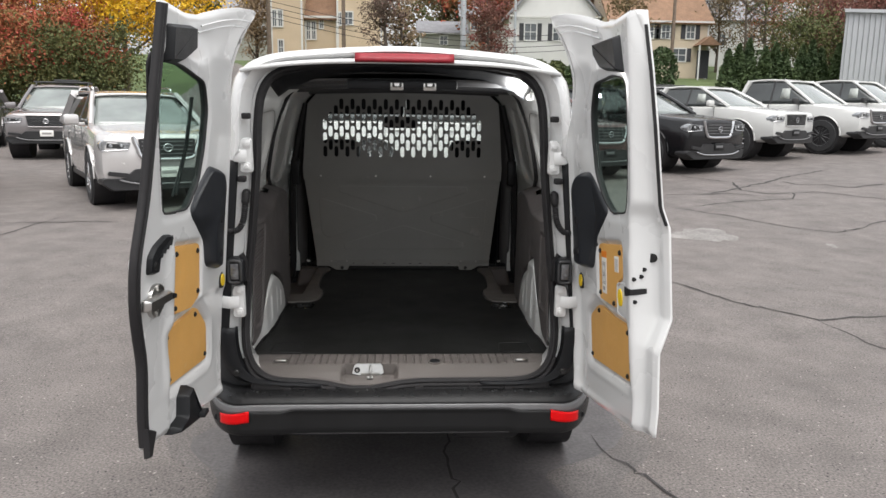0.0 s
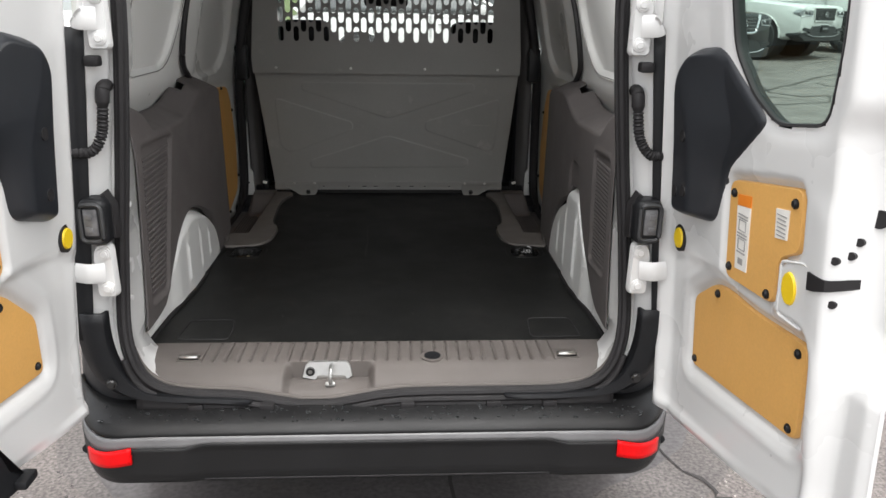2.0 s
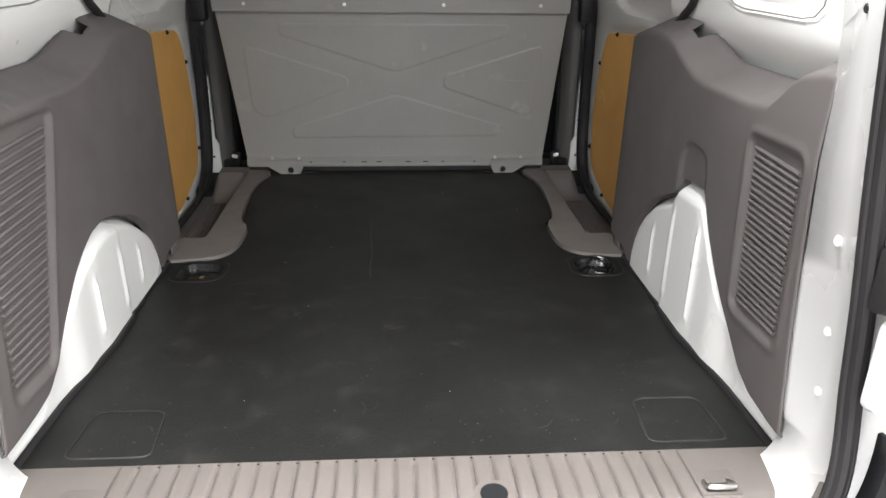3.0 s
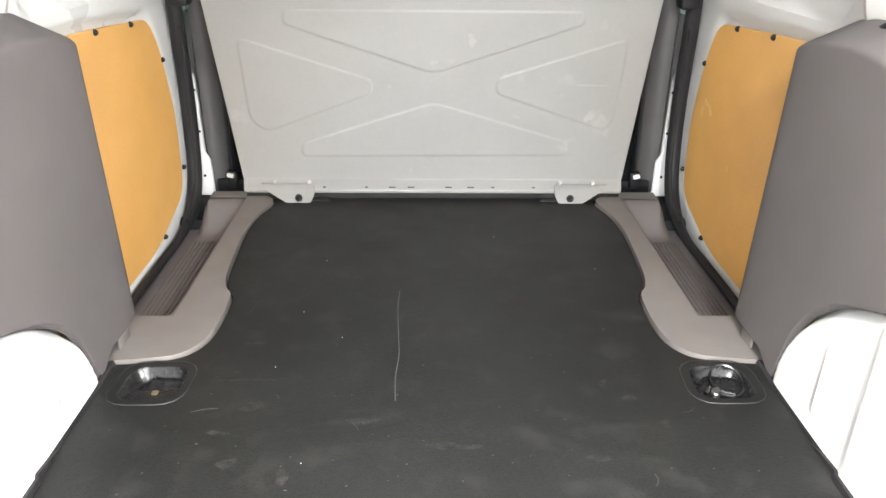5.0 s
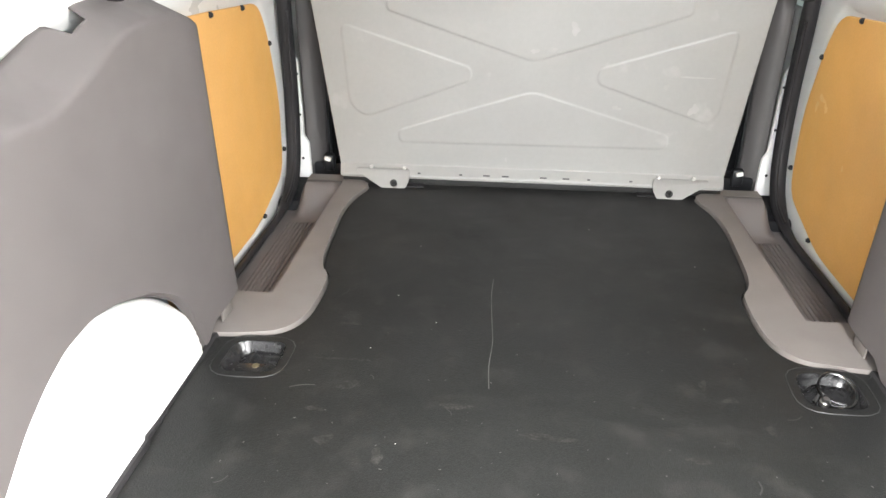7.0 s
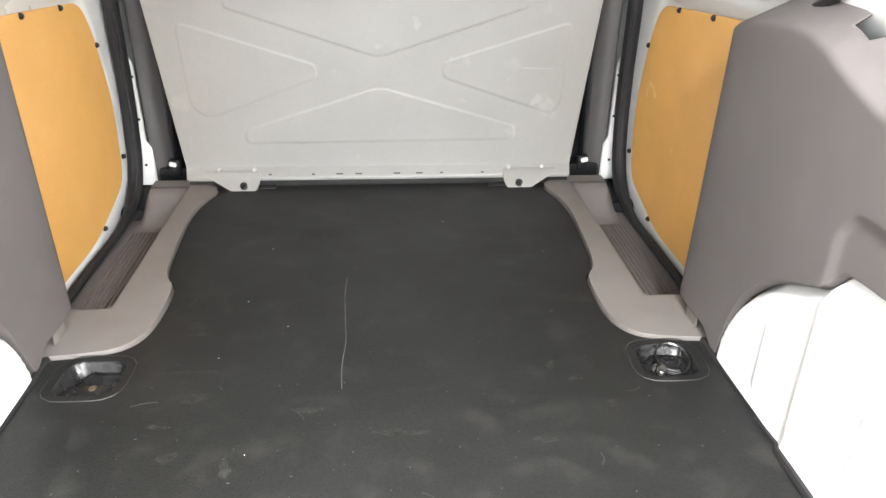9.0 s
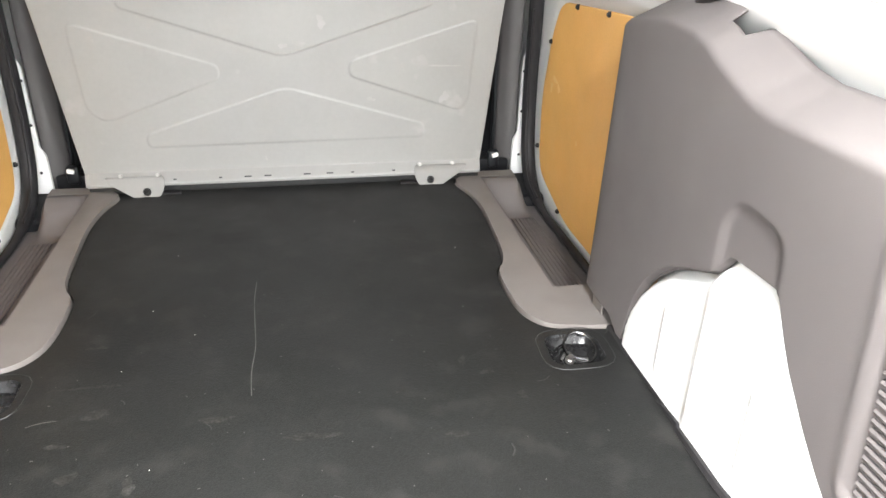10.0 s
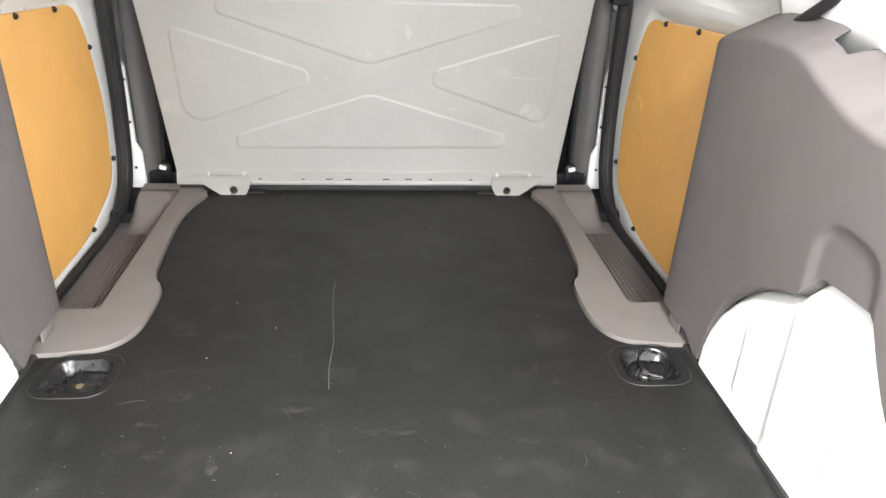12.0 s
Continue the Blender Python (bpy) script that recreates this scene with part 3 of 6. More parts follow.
cargo_light.data.energy, cargo_light.data.shadow_soft_size, cargo_light.data.color = 3.2, .03, (1.0, 1.0, .99)
cargo_light.location = (.445, .350, 1.672)

# wheel arches
ARCH = {1: curve1([(.25, .655), (.32, .655), (.40, .662), (.45, .682), (.50, .723), (.56, .770), (.60, .808), (.65, .862), (.675, .897), (.703, .944), (.77, .942), (.834, .938), (.868, .895), (.925, .873), (.985, .846), (1.03, .812), (1.062, .776), (1.085, .735), (1.099, .69), (1.112, .61)]),
        -1: curve1([(.25, .66), (.32, .658), (.40, .660), (.455, .668), (.50, .704), (.55, .755), (.62, .812), (.675, .842), (.73, .862), (.80, .868), (.87, .854), (.94, .830), (.985, .810), (1.045, .770), (1.075, .738), (1.097, .68), (1.112, .61)])}
ARCH_RAW = dict(ARCH)
for s in (-1, 1):
    ARCH[s] = lambda y, f=ARCH_RAW[s], k=(.003 if s > 0 else .014): (f(y - k) + f(y - k / 2) + f(y) + f(y + k / 2) + f(y + k)) / 5
FEDGE = curve1([(.25, .628), (.32, .626), (.50, .622), (.72, .602), (.85, .602), (.87, .612), (1.12, .614), (1.2, .62)])
for s in (-1, 1):
    top = ARCH[s]

    def arch(a, b):
        y = .27 + .86 * a
        z = .60 + (top(y) + .05 - .60) * b
        d = top(y) - z
        rib = sum(math.exp(-((y - c) / .0055) ** 2) for c in (.70, .84, .96)) * ss((z - .655) / .02) * ss((d - .055) / .03)
        end = ss((y - .48) / .14) * ss((1.125 - y) / .03)
        return (s * (min(FEDGE(y), .606 + .02 * (1 - end)) + .045 * (1 - ss((d + .012) / .045)) + .006 * b - .005 * rib), y, z)
    bm = bmesh.new()
    sheet(bm, 150, 50, arch)
    part("wheel_arch", bm, INNER_WHITE, van, "white painted ribbed wheel arch", solid=0.003)

# side trims
TOPZ = curve1([(.28, 1.272), (.40, 1.267), (.45, 1.257), (.48, 1.240), (.51, 1.212), (.535, 1.193), (.60, 1.188), (.80, 1.188), (.85, 1.196), (.90, 1.212), (.945, 1.228), (.985, 1.246), (1.03, 1.256), (1.10, 1.259), (1.18, 1.252), (1.25, 1.236), (1.30, 1.214), (1.33, 1.19)])
VENT = {1: [(.372, 1.107), (.552, 1.103), (.526, .788), (.356, .796)], -1: [(.385, 1.135), (.648, 1.128), (.492, .715), (.345, .728)]}
for s in (-1, 1):
    vent = rounded(VENT[s], .02)
    hand = rounded([(.858, .86), (.853, .990), (.832, 1.018), (.800, 1.025), (.745, 1.020), (.727, 1.004), (.717, .93), (.720, .86)], .022)

    def face_x(y, z):
        d = sdf(vent, y, z)
        x = .606 + .006 * math.sin(math.pi * min(1, max(0, (y - .28) / 1.02))) + .018 * ss((z - 1.08) / .18) * ss((.75 - y) / .4)
        x += .007 * (1 - ss((d + .002) / .008)) - .003 * math.exp(-((d - .010) / .006) ** 2)
        if s > 0:
            x += .006 * (1 - ss((sdf(hand, y, z) + .006) / .014))
        return x

    def trim(a, b):
        k = min(1.0, a / .955)
        y0 = .278 + 1.030 * k
        zb, zt = ARCH[s](y0) if y0 < 1.118 else .612 + .026 * ss((y0 - 1.12) / .06), TOPZ(y0 + .085 * (1 - k) ** 3 - .036 * k * k)
        q = min(1.0, b / .88)
        z = zb + (zt - .045 - zb) * q
        y = y0 + TRIM_END(z) * (1 - k) ** 3 - .034 * k ** 2 * max(0, (z - .65) / .55)
        x = face_x(y, z)
        if b > .88:
            w = (b - .88) / .12
            v = max(0.0, (w - .3) / .7) * (1 - .50 * ss((y - .955) / .008) * (1 - ss((y - 1.01) / .008)))
            x += .012 * (1 - math.cos(min(1, w / .3) * 1.15)) + .080 * v
            z += .012 * math.sin(min(1, w / .3) * 1.15) + .036 * v
        if k > .9:
            w = (k - .9) / .1
            x += .006 * w ** 3
        if a > .955:
            x += .13 * ((a - .955) / .045)
            y += .012 * math.sin((a - .955) / .045 * math.pi / 2)
        if b < .02:
            x += .015
        return (s * x, y, z)
    bm = bmesh.new()
    sheet(bm, 120, 90, trim)
    tr = part("side_trim", bm, TRIM, van, "grey-brown moulded side trim with a vent grille", solid=0.003, smooth=60)
    n = 25
    for i in range(n):
        t = (i + .5) / n
        lerp = lambda p, q, w: (p[0] + (q[0] - p[0]) * w, p[1] + (q[1] - p[1]) * w)
        rear, front = lerp(VENT[s][3], VENT[s][0], .03 + .90 * t), lerp(VENT[s][2], VENT[s][1], .04 + .92 * t)
        bm = bmesh.new()
        p, q = Vector((s * (face_x(*rear) - .001), rear[0] + .012, rear[1])), Vector((s * (face_x(*front) - .001), front[0] - .012, front[1]))
        tube(bm, [p, p.lerp(q, .5), q], .0042, 6)
        part("vent_slat", bm, TRIM, tr)

# floor, sill and step mouldings
bm = bmesh.new()
box(bm, (0, 1.22, .560), (1.09, 1.95, .04), .004)
part("load_floor", bm, BLACK_PLASTIC, van)
MOULD_EDGE = [(.62, 1.168), (.55, 1.176), (.49, 1.194), (.456, 1.245), (.446, 1.33), (.450, 1.43), (.470, 1.475), (.484, 1.54), (.494, 1.68), (.499, 1.80), (.490, 1.90), (.468, 1.985), (.474, 2.03), (.52, 2.065), (.56, 2.085)]
EDGE_S = [(p.x, p.y) for p in smooth_path([(x, y, 0) for x, y in MOULD_EDGE], per=4)]
for s in (-1, 1):
    bm = bmesh.new()
    inner = [(x, y) for x, y in EDGE_S]
    poly = [(x, y) for x, y in inner] + [(.660, 2.085), (.660, 2.03), (.552, 2.03), (.552, 1.342), (.70, 1.342), (.70, 1.168)]
    prism(bm, poly, lambda x, y, d: (s * x, y, d), FLOOR + .006, FLOOR - .03, .003)
    mo = part("step_moulding", bm, MOULD, van, "grey plastic step moulding beside the mat", smooth=30)
    bm = bmesh.new()
    sheet(bm, 16, 40, lambda a, b: (s * (.551 + .165 * a), 1.341 + .690 * b, FLOOR + .004 - .090 * ss(b / .03) * (1 - ss((b - .84) / .14) * (1 - ss((a - .62) / .22))) * ss(a * 12)))
    part("step_well", bm, TRIM, mo, "ribbed step in the moulding", solid=0.004)
    for i in range(10):
        bm = bmesh.new()
        box(bm, (s * (.588 + .0108 * i), 1.640, FLOOR - .0835), (.0058, .54, .005), .0018)
        part("step_rib", bm, TRIM, mo)

# grey tab where each side trim meets the step moulding
for s in (-1, 1):
    bm = bmesh.new()
    box(bm, (s * .611, 1.235, FLOOR + .016), (.005, .050, .022), .002)
    part("trim_tab", bm, MOULD, van, "small grey plastic tab at the trim's foot")

# sill plate
bm = bmesh.new()
SPROF = [(.335, .606), (.322, .6200), (.26, .6222), (.215, .622), (.194, .617), (.162, .602), (.128, .584), (.118, .576)]


def sill(a, b):
    x = (a - .5) * 1.25
    k = b * (len(SPROF) - 1)
    i = min(int(k), len(SPROF) - 2)
    y, z = (SPROF[i][j] + (SPROF[i + 1][j] - SPROF[i][j]) * (k - i) for j in (0, 1))
    rib = sum(math.exp(-((x - (j * .0315 + .0157)) / .0034) ** 2) for j in range(-15, 15)) if .208 < y < .315 and abs(x) < .455 else 0
    pocket = ss((.118 - abs(x + .128)) / .024)
    z -= .0065 * rib
    if pocket > 0 and y < .205:
        yb = .206 if y > .150 else .206 - (.150 - y) * 2.6
        zb = max(.574, .620 - (.205 - y) * 1.5) if y > .165 else .574
        y, z = y + (yb - y) * pocket, z + (zb - z) * pocket
    z += (.030 * ss((abs(x) - .50) / .12) * ss((.20 - y) / .05)) + lip(x, .6) * ss((.17 - y) / .05) * .8
    return (x, y, z)


sheet(bm, 520, 36, sill)
sp = part("sill_plate", bm, SILL, van, "grey ribbed plastic loading sill", solid=0.003)
bm = bmesh.new()
prism(bm, rounded([(-.191, .612), (-.181, .6215), (-.085, .6215), (-.077, .612), (-.071, .585), (-.086, .575), (-.090, .586), (-.160, .586), (-.164, .575), (-.199, .582)], .003, 2), lambda x, z, d: (x, .199 + d - (.60 - z) * .25, z), -.003, .004, .001)
lock = part("striker_plate", bm, ZINC, sp, "bright zinc-plated lock plate")
bm = bmesh.new()
box(bm, (-.125, .196, .579), (.072, .006, .014), .001)
part("striker_back", bm, STEEL, lock)
bm = bmesh.new()
tube(bm, smooth_path([(-.124, .196, .614), (-.124, .168, .618), (-.124, .150, .604), (-.124, .156, .584), (-.124, .180, .577)]), .0052, 8)
box(bm, (-.126, .163, .5775), (.024, .016, .006), .002)
part("striker_loop", bm, ZINC, lock)
bm = bmesh.new()
rod(bm, (-.178, .198, .598), (-.178, .190, .598), .0115, 16)
bolt_rim = part("sill_bolt", bm, DARK_STEEL, lock)
bm = bmesh.new()
rod(bm, (-.178, .191, .598), (-.178, .1885, .598), .0055, 12)
part("bolt_socket", bm, STEEL, bolt_rim)
bm = bmesh.new()
rod(bm, (.135, .226, .618), (.135, .226, .6238), .031, 28)
part("cap_ring", bm, SILL, sp)
bm = bmesh.new()
rod(bm, (.135, .226, .620), (.135, .226, .6258), .023, 28, .021)
part("cap", bm, BLACK_PLASTIC, sp, "round black cap")
for s in (-1, 1):
    bm = bmesh.new()
    box(bm, (s * .488, .236, .6222), (.062, .058, .004), .0015)
    part("loop_recess", bm, SILL, sp, "pale moulded pocket under the loop")
    bm = bmesh.new()
    box(bm, (s * .488, .222, .6238), (.048, .020, .0025), .001)
    part("loop_slot", bm, RUBBER, sp)
    bm = bmesh.new()
    tube(bm, smooth_path([(s * .488 - .019, .240, .621), (s * .488 - .020, .216, .631), (s * .488 + .020, .216, .631), (s * .488 + .019, .240, .621)], per=4), .0048, 8)
    part("lashing_loop", bm, STEEL, sp, "steel lashing loop")

# ---- bulkhead ----
PY = 2.035
EMB = [[(-.408, 1.148), (-.412, 1.113), (-.006, .982), (.404, 1.116), (.400, 1.148)], [(-.540, 1.076), (-.178, .962), (-.176, .928), (-.480, .814), (-.524, .850)],
       [(.528, 1.078), (.172, .968), (.170, .928), (.484, .822), (.508, .852)], [(-.384, .778), (-.006, .900), (.382, .786), (.380, .748), (-.382, .742)]]
EMB_SOFT = [(rounded(t, .026, 4), (min(p[0] for p in t) - .01, max(p[0] for p in t) + .01, min(p[1] for p in t) - .01, max(p[1] for p in t) + .01)) for t in EMB]


def emb_h(x, z):
    """Pressed triangles in the lower sheet."""
    return max([0.0] + [1 - ss((sdf(t, x, z) + .0022) / .0044) for t, (x0, x1, z0, z1) in EMB_SOFT if x0 < x < x1 and z0 < z < z1])


bm = bmesh.new()


def lower_sheet(a, b):
    """The lower sheet: pressed triangles, and a foot bent forward along its bottom edge."""
    x, z = -(.556 + .072 * b) + (1.104 + .136 * b) * a, .640 + .560 * b
    return (x, PY + .030 - .0014 * emb_h(x, z) - .024 * max(0.0, min(1.0, (.672 - z) / .026)), z)


sheet(bm, 440, 224, lower_sheet)
bulkhead = part("bulkhead", bm, PANEL, van, "grey painted steel cargo bulkhead with pressed triangles", solid=0.003, smooth=50)
bm = bmesh.new()
box(bm, (-.003, PY + .016, .6395), (1.10, .022, .004), .001)
part("bottom_flange", bm, PANEL, bulkhead)
# upper sheet with rows of upright slots
HOLES = []
for c in range(-14, 15):
    x = -.012 + .0342 * c
    for k in range(5):
        z = 1.368 + .083 * k + (.0415 if c % 2 else 0)
        if z < 1.70 and (z < 1.60 or abs(x) < .47 - (z - 1.60) * 1.0):
            HOLES.append((x, z))
bm = bmesh.new()
UP = [(-.628, 1.19), (-.632, 1.255), (-.612, 1.50), (-.595, 1.66), (-.50, 1.765), (.46, 1.775), (.585, 1.67), (.60, 1.50), (.615, 1.265), (.612, 1.19)]
outer = [bm.verts.new((x, PY, z)) for x, z in UP]
for i in range(len(outer)):
    bm.edges.new((outer[i], outer[(i + 1) % len(outer)]))
for x, z in HOLES:
    ring = [bm.verts.new((x + .0125 * math.cos(w), PY, z + .0125 * math.sin(w) + (.021 if k < 5 else -.021))) for k, w in ((k, math.pi * (k if k < 5 else k - 1) / 4 ) for k in range(10))]
    for i in range(len(ring)):
        bm.edges.new((ring[i], ring[(i + 1) % len(ring)]))
bmesh.ops.triangle_fill(bm, use_beauty=True, edges=bm.edges[:], normal=(0, -1, 0))
inside = [f for f in bm.faces if any(abs(f.calc_center_median().x - x) < .0126 and abs(f.calc_center_median().z - z) < .0336 and all(math.hypot(v.co.x - x, 0) < .0128 and abs(v.co.z - z) < .0340 for v in f.verts) for x, z in HOLES)]
bmesh.ops.delete(bm, geom=inside, context="FACES_ONLY")
part("mesh_panel", bm, PANEL, bulkhead, "grey steel sheet punched with slots", solid=0.003, smooth=0)
for x in (-.521, -.178, .166, .507):
    bm = bmesh.new()
    bolt(bm, (x, PY - .002, 1.216), (0, -1, 0), .0050, .006)
    part("rivet", bm, STEEL, bulkhead)
for s in (-1, 1):
    bm = bmesh.new()
    foot = rounded([(s * .350, .664), (s * .350, .634), (s * .366, .612), (s * .398, .606), (s * .428, .618), (s * .505, .654), (s * .508, .664)], .012, 4)
    prism(bm, foot, lambda x, z, d: (x, PY + .010 + d - (.660 - z) * .95, z), -.0035, .0025, .001)
    ft = part("bulkhead_foot", bm, PANEL, bulkhead, "grey steel fixing foot")
    bm = bmesh.new()
    rod(bm, (s * .394, PY - .018, .626), (s * .394, PY - .027, .635), .0105, 16)
    washer = part("foot_bolt", bm, DARK_STEEL, ft)
    bm = bmesh.new()
    bolt(bm, (s * .394, PY - .027, .635), (0, -.7, .7), .0058, .005)
    part("bolt_head", bm, DARK_STEEL, washer)
    for x in (.367, .465):
        bm = bmesh.new()
        bolt(bm, (s * x, PY + .016, .667), (0, -1, .3), .0046, .011)
        part("bolt", bm, BOLT_GREY, ft)
    # thin black plate on the mat paints the dark shadow slot beside the foot
    bm = bmesh.new()
    box(bm, (s * .335, PY - .004, FLOOR + .0015), (.055, .032, .003), .001)
    part("foot_shadow", bm, RUBBER, ft)
for x in (-.323, -.20, -.125, -.07, .04, .105, .17, .29):
    bm = bmesh.new()
    box(bm, (x, PY + .0105, .653), (.009 if abs(x) > .15 else .020, .004, .004), .001, Matrix.Rotation(-.74, 3, "X"))
    part("slot", bm, DARK_STEEL, bulkhead)


# ---- rubber mat ----
mat_half = [(.618, .318), (.615, .50), (.596, .72), (.598, .85), (.608, .87), (.608, 1.166)] + [(x - .004, y - .003) for x, y in EDGE_S if y < 2.06] + [(.45, 2.075), (.30, 2.08)]
mat_poly = mat_half + [(-x, y) for x, y in mat_half[::-1]]
WELLS = [rounded([(s * .516 - .054, 1.058), (s * .516 + .052, 1.058), (s * .516 + .055, 1.160), (s * .516 - .048, 1.160)], .03) for s in (-1, 1)]
bm = bmesh.new()
edges = []
for poly in [mat_poly] + WELLS:
    ring = [bm.verts.new((x, y, FLOOR)) for x, y in poly]
    edges += [bm.edges.new((ring[i], ring[(i + 1) % len(ring)])) for i in range(len(ring))]
bmesh.ops.triangle_fill(bm, use_beauty=True, edges=edges, normal=(0, 0, 1))
gone = [f for f in bm.faces if any(sdf(w, *f.calc_center_median().xy) < -.001 for w in WELLS)]
bmesh.ops.delete(bm, geom=gone, context="FACES_ONLY")
floor_mat = part("cargo_mat", bm, MAT, None, smooth=0, solid=.008, offset=-1)
tagged(floor_mat, "black scuffed rubber mat covering the van's load floor", "mat")
bm = bmesh.new()
box(bm, (-.003, PY + .019, .6205), (1.096, .020, .035), .003)
part("mat_upturn", bm, MAT, floor_mat, "mat turned up against the bulkhead")
for s in (-1, 1):
    bm = bmesh.new()
    w = WELLS[0 if s < 0 else 1]
    loft(bm, [[(x, y, FLOOR + .0004) for x, y in inset(w, -.0015)], [(x, y, FLOOR - .003) for x, y in inset(w, .002)], [(x, y, FLOOR - .020) for x, y in inset(w, .010)], [(x, y, FLOOR - .027) for x, y in inset(w, .020)]], cap=False)
    x0, x1 = min(p[0] for p in w) + .012, max(p[0] for p in w) - .012
    sheet(bm, 20, 20, lambda a, b: (x0 + (x1 - x0) * a, 1.066 + .086 * b, FLOOR - .029 + .012 * math.exp(-((a - .3) ** 2 + (b - .62) ** 2) * 14) + .010 * ss((b - .55) / .3) * ss((a - .1) / .3)))
    tw = part("lashing_well", bm, WELL_BLACK, van, "shiny black recessed lashing point")
    bm = bmesh.new()
    tube(bm, [(x, y, FLOOR + .0006) for x, y in inset(w, -.017)], .0010, 5, True)
    part("well_outline", bm, SCUFF_LINE, tw, "thin raised edge round the recess")
    bm = bmesh.new()
    bolt(bm, (s * .505, 1.086 if s < 0 else 1.096, FLOOR - (.011 if s < 0 else .018)), (0, -.25, 1), .0072, .006 if s < 0 else .012)
    part("well_bolt", bm, BRASS if s < 0 else STEEL, tw)
    if s < 0:
        bm = bmesh.new()
        box(bm, (-.512, 1.080, FLOOR - .017), (.088, .040, .020), .007)
        part("well_ledge", bm, WELL_BLACK, tw)
    else:
        bm = bmesh.new()
        tube(bm, [(.531 + .031 * math.cos(k * math.pi / 16), 1.116 + .035 * math.sin(k * math.pi / 16), FLOOR - .004 + .012 * math.sin(k * math.pi / 16)) for k in range(32)], .0031, 8, True)
        part("lashing_ring", bm, RING_STEEL, tw, "dark steel lashing ring")
        bm = bmesh.new()
        tube(bm, smooth_path([(.488, 1.098, FLOOR - .018), (.504, 1.110, FLOOR - .010), (.520, 1.100, FLOOR - .016), (.540, 1.092, FLOOR - .016)]), .0036, 8)
        part("ring_clasp", bm, RING_STEEL, tw)
    bm = bmesh.new()
    lid = rounded([(s * .415, .345), (s * .425, .478), (s * .548, .478), (s * .556, .345)], .02)
    tube(bm, [(x, y, FLOOR + .0005) for x, y in lid], .0022, 5, True)
    part("lid_outline", bm, RUBBER, floor_mat, "outline of a lid under the mat")
for s in (-1, 1):
    bm = bmesh.new()
    tube(bm, [(s * (x + .001), y, FLOOR + .002) for x, y in mat_half[:6]], .006, 6, flat=1.4)
    part("mat_edge", bm, RUBBER, floor_mat, "turned-up black mat edge")
# scratches on the mat
random.seed(5)
for pts in ([(-.083, 1.46), (-.085, 1.38), (-.080, 1.27), (-.077, 1.20), (-.080, 1.12), (-.078, 1.05)], [(-.42, 1.02), (-.40, 1.028), (-.38, 1.03)]):
    bm = bmesh.new()
    tube(bm, smooth_path([(x + random.uniform(-.002, .002), y, FLOOR + .0012) for x, y in pts], per=4), .0009, 4, flat=.3)
    part("scratch", bm, SCUFF, floor_mat)
for _ in range(9):
    x, y = random.uniform(-.4, .45), random.uniform(.5, 1.9)
    bm = bmesh.new()
    box(bm, (x, y, FLOOR + .0008), (.0014, .0018, .001), .0004)
    part("crumb", bm, PAPER, floor_mat)
bm = bmesh.new()
for _ in range(260):
    x, y = random.uniform(-.56, .56), .36 + 1.55 * random.random() ** 1.5
    k = random.uniform(.0006, .0013)
    box(bm, (x, y, FLOOR + .0006), (k * random.uniform(1, 4), k, .0006), 0, Matrix.Rotation(random.uniform(0, 3), 3, "Z"))
lint = part("lint", bm, SCUFF, floor_mat, "specks of lint and dust", smooth=0)
lint["kind"] = "stuff"
bm = bmesh.new()
for _ in range(18):
    x, y, w, n = random.uniform(-.5, .5), .38 + 1.2 * random.random() ** 1.4, random.uniform(0, 3.1), random.uniform(.006, .022)
    tube(bm, smooth_path([(x, y, FLOOR + .0004), (x + n * math.cos(w), y + n * math.sin(w), FLOOR + .0005), (x + 2 * n * math.cos(w + .3), y + 2 * n * math.sin(w + .3), FLOOR + .0004)], per=3), random.uniform(.0006, .0014), 4, flat=.25)
rub = part("rub_marks", bm, RUBBED, floor_mat, "faint rubbed streaks", smooth=0)
rub["kind"] = "stuff"


# smudges: on the mat, the bulkhead and one hardboard lining
def smudge(c, u, v, ru, rv, material, parent, seed):
    random.seed(seed)
    ph = [random.uniform(0, 6.3) for _ in range(3)]
    c, u, v = Vector(c), Vector(u), Vector(v)
    bm = bmesh.new()
    ring = []
    for k in range(22):
        w = 2 * math.pi * k / 22
        q = 1 + .25 * math.sin(2 * w + ph[0]) + .18 * math.sin(3 * w + ph[1]) + .14 * math.sin(5 * w + ph[2])
        ring.append(bm.verts.new(c + u * (ru * q * math.cos(w)) + v * (rv * q * math.sin(w))))
    bm.faces.new(ring)
    part("smudge", bm, material, parent, smooth=0)


FLAT_X, FLAT_Y, FLAT_Z = Vector((1, 0, 0)), Vector((0, 1, 0)), Vector((0, 0, 1))
for i, (x, y, ru, rv) in enumerate(((-.318, 1.037, .022, .012), (-.345, 1.115, .045, .005), (-.365, .965, .014, .006), (.335, 1.06, .010, .010), (.297, 1.10, .006, .016), (.176, 1.025, .008, .007), (-.13, .995, .034, .006), (.38, .985, .009, .010), (-.33, .89, .012, .014), (-.24, .86, .010, .016), (.02, .93, .040, .008), (.25, .90, .020, .006), (-.02, .78, .030, .010), (.12, .70, .012, .022), (-.36, 1.24, .018, .006))):
    smudge((x, y, FLOOR + .0011), FLAT_X, FLAT_Y, ru, rv, SMEAR, floor_mat, 600 + i)
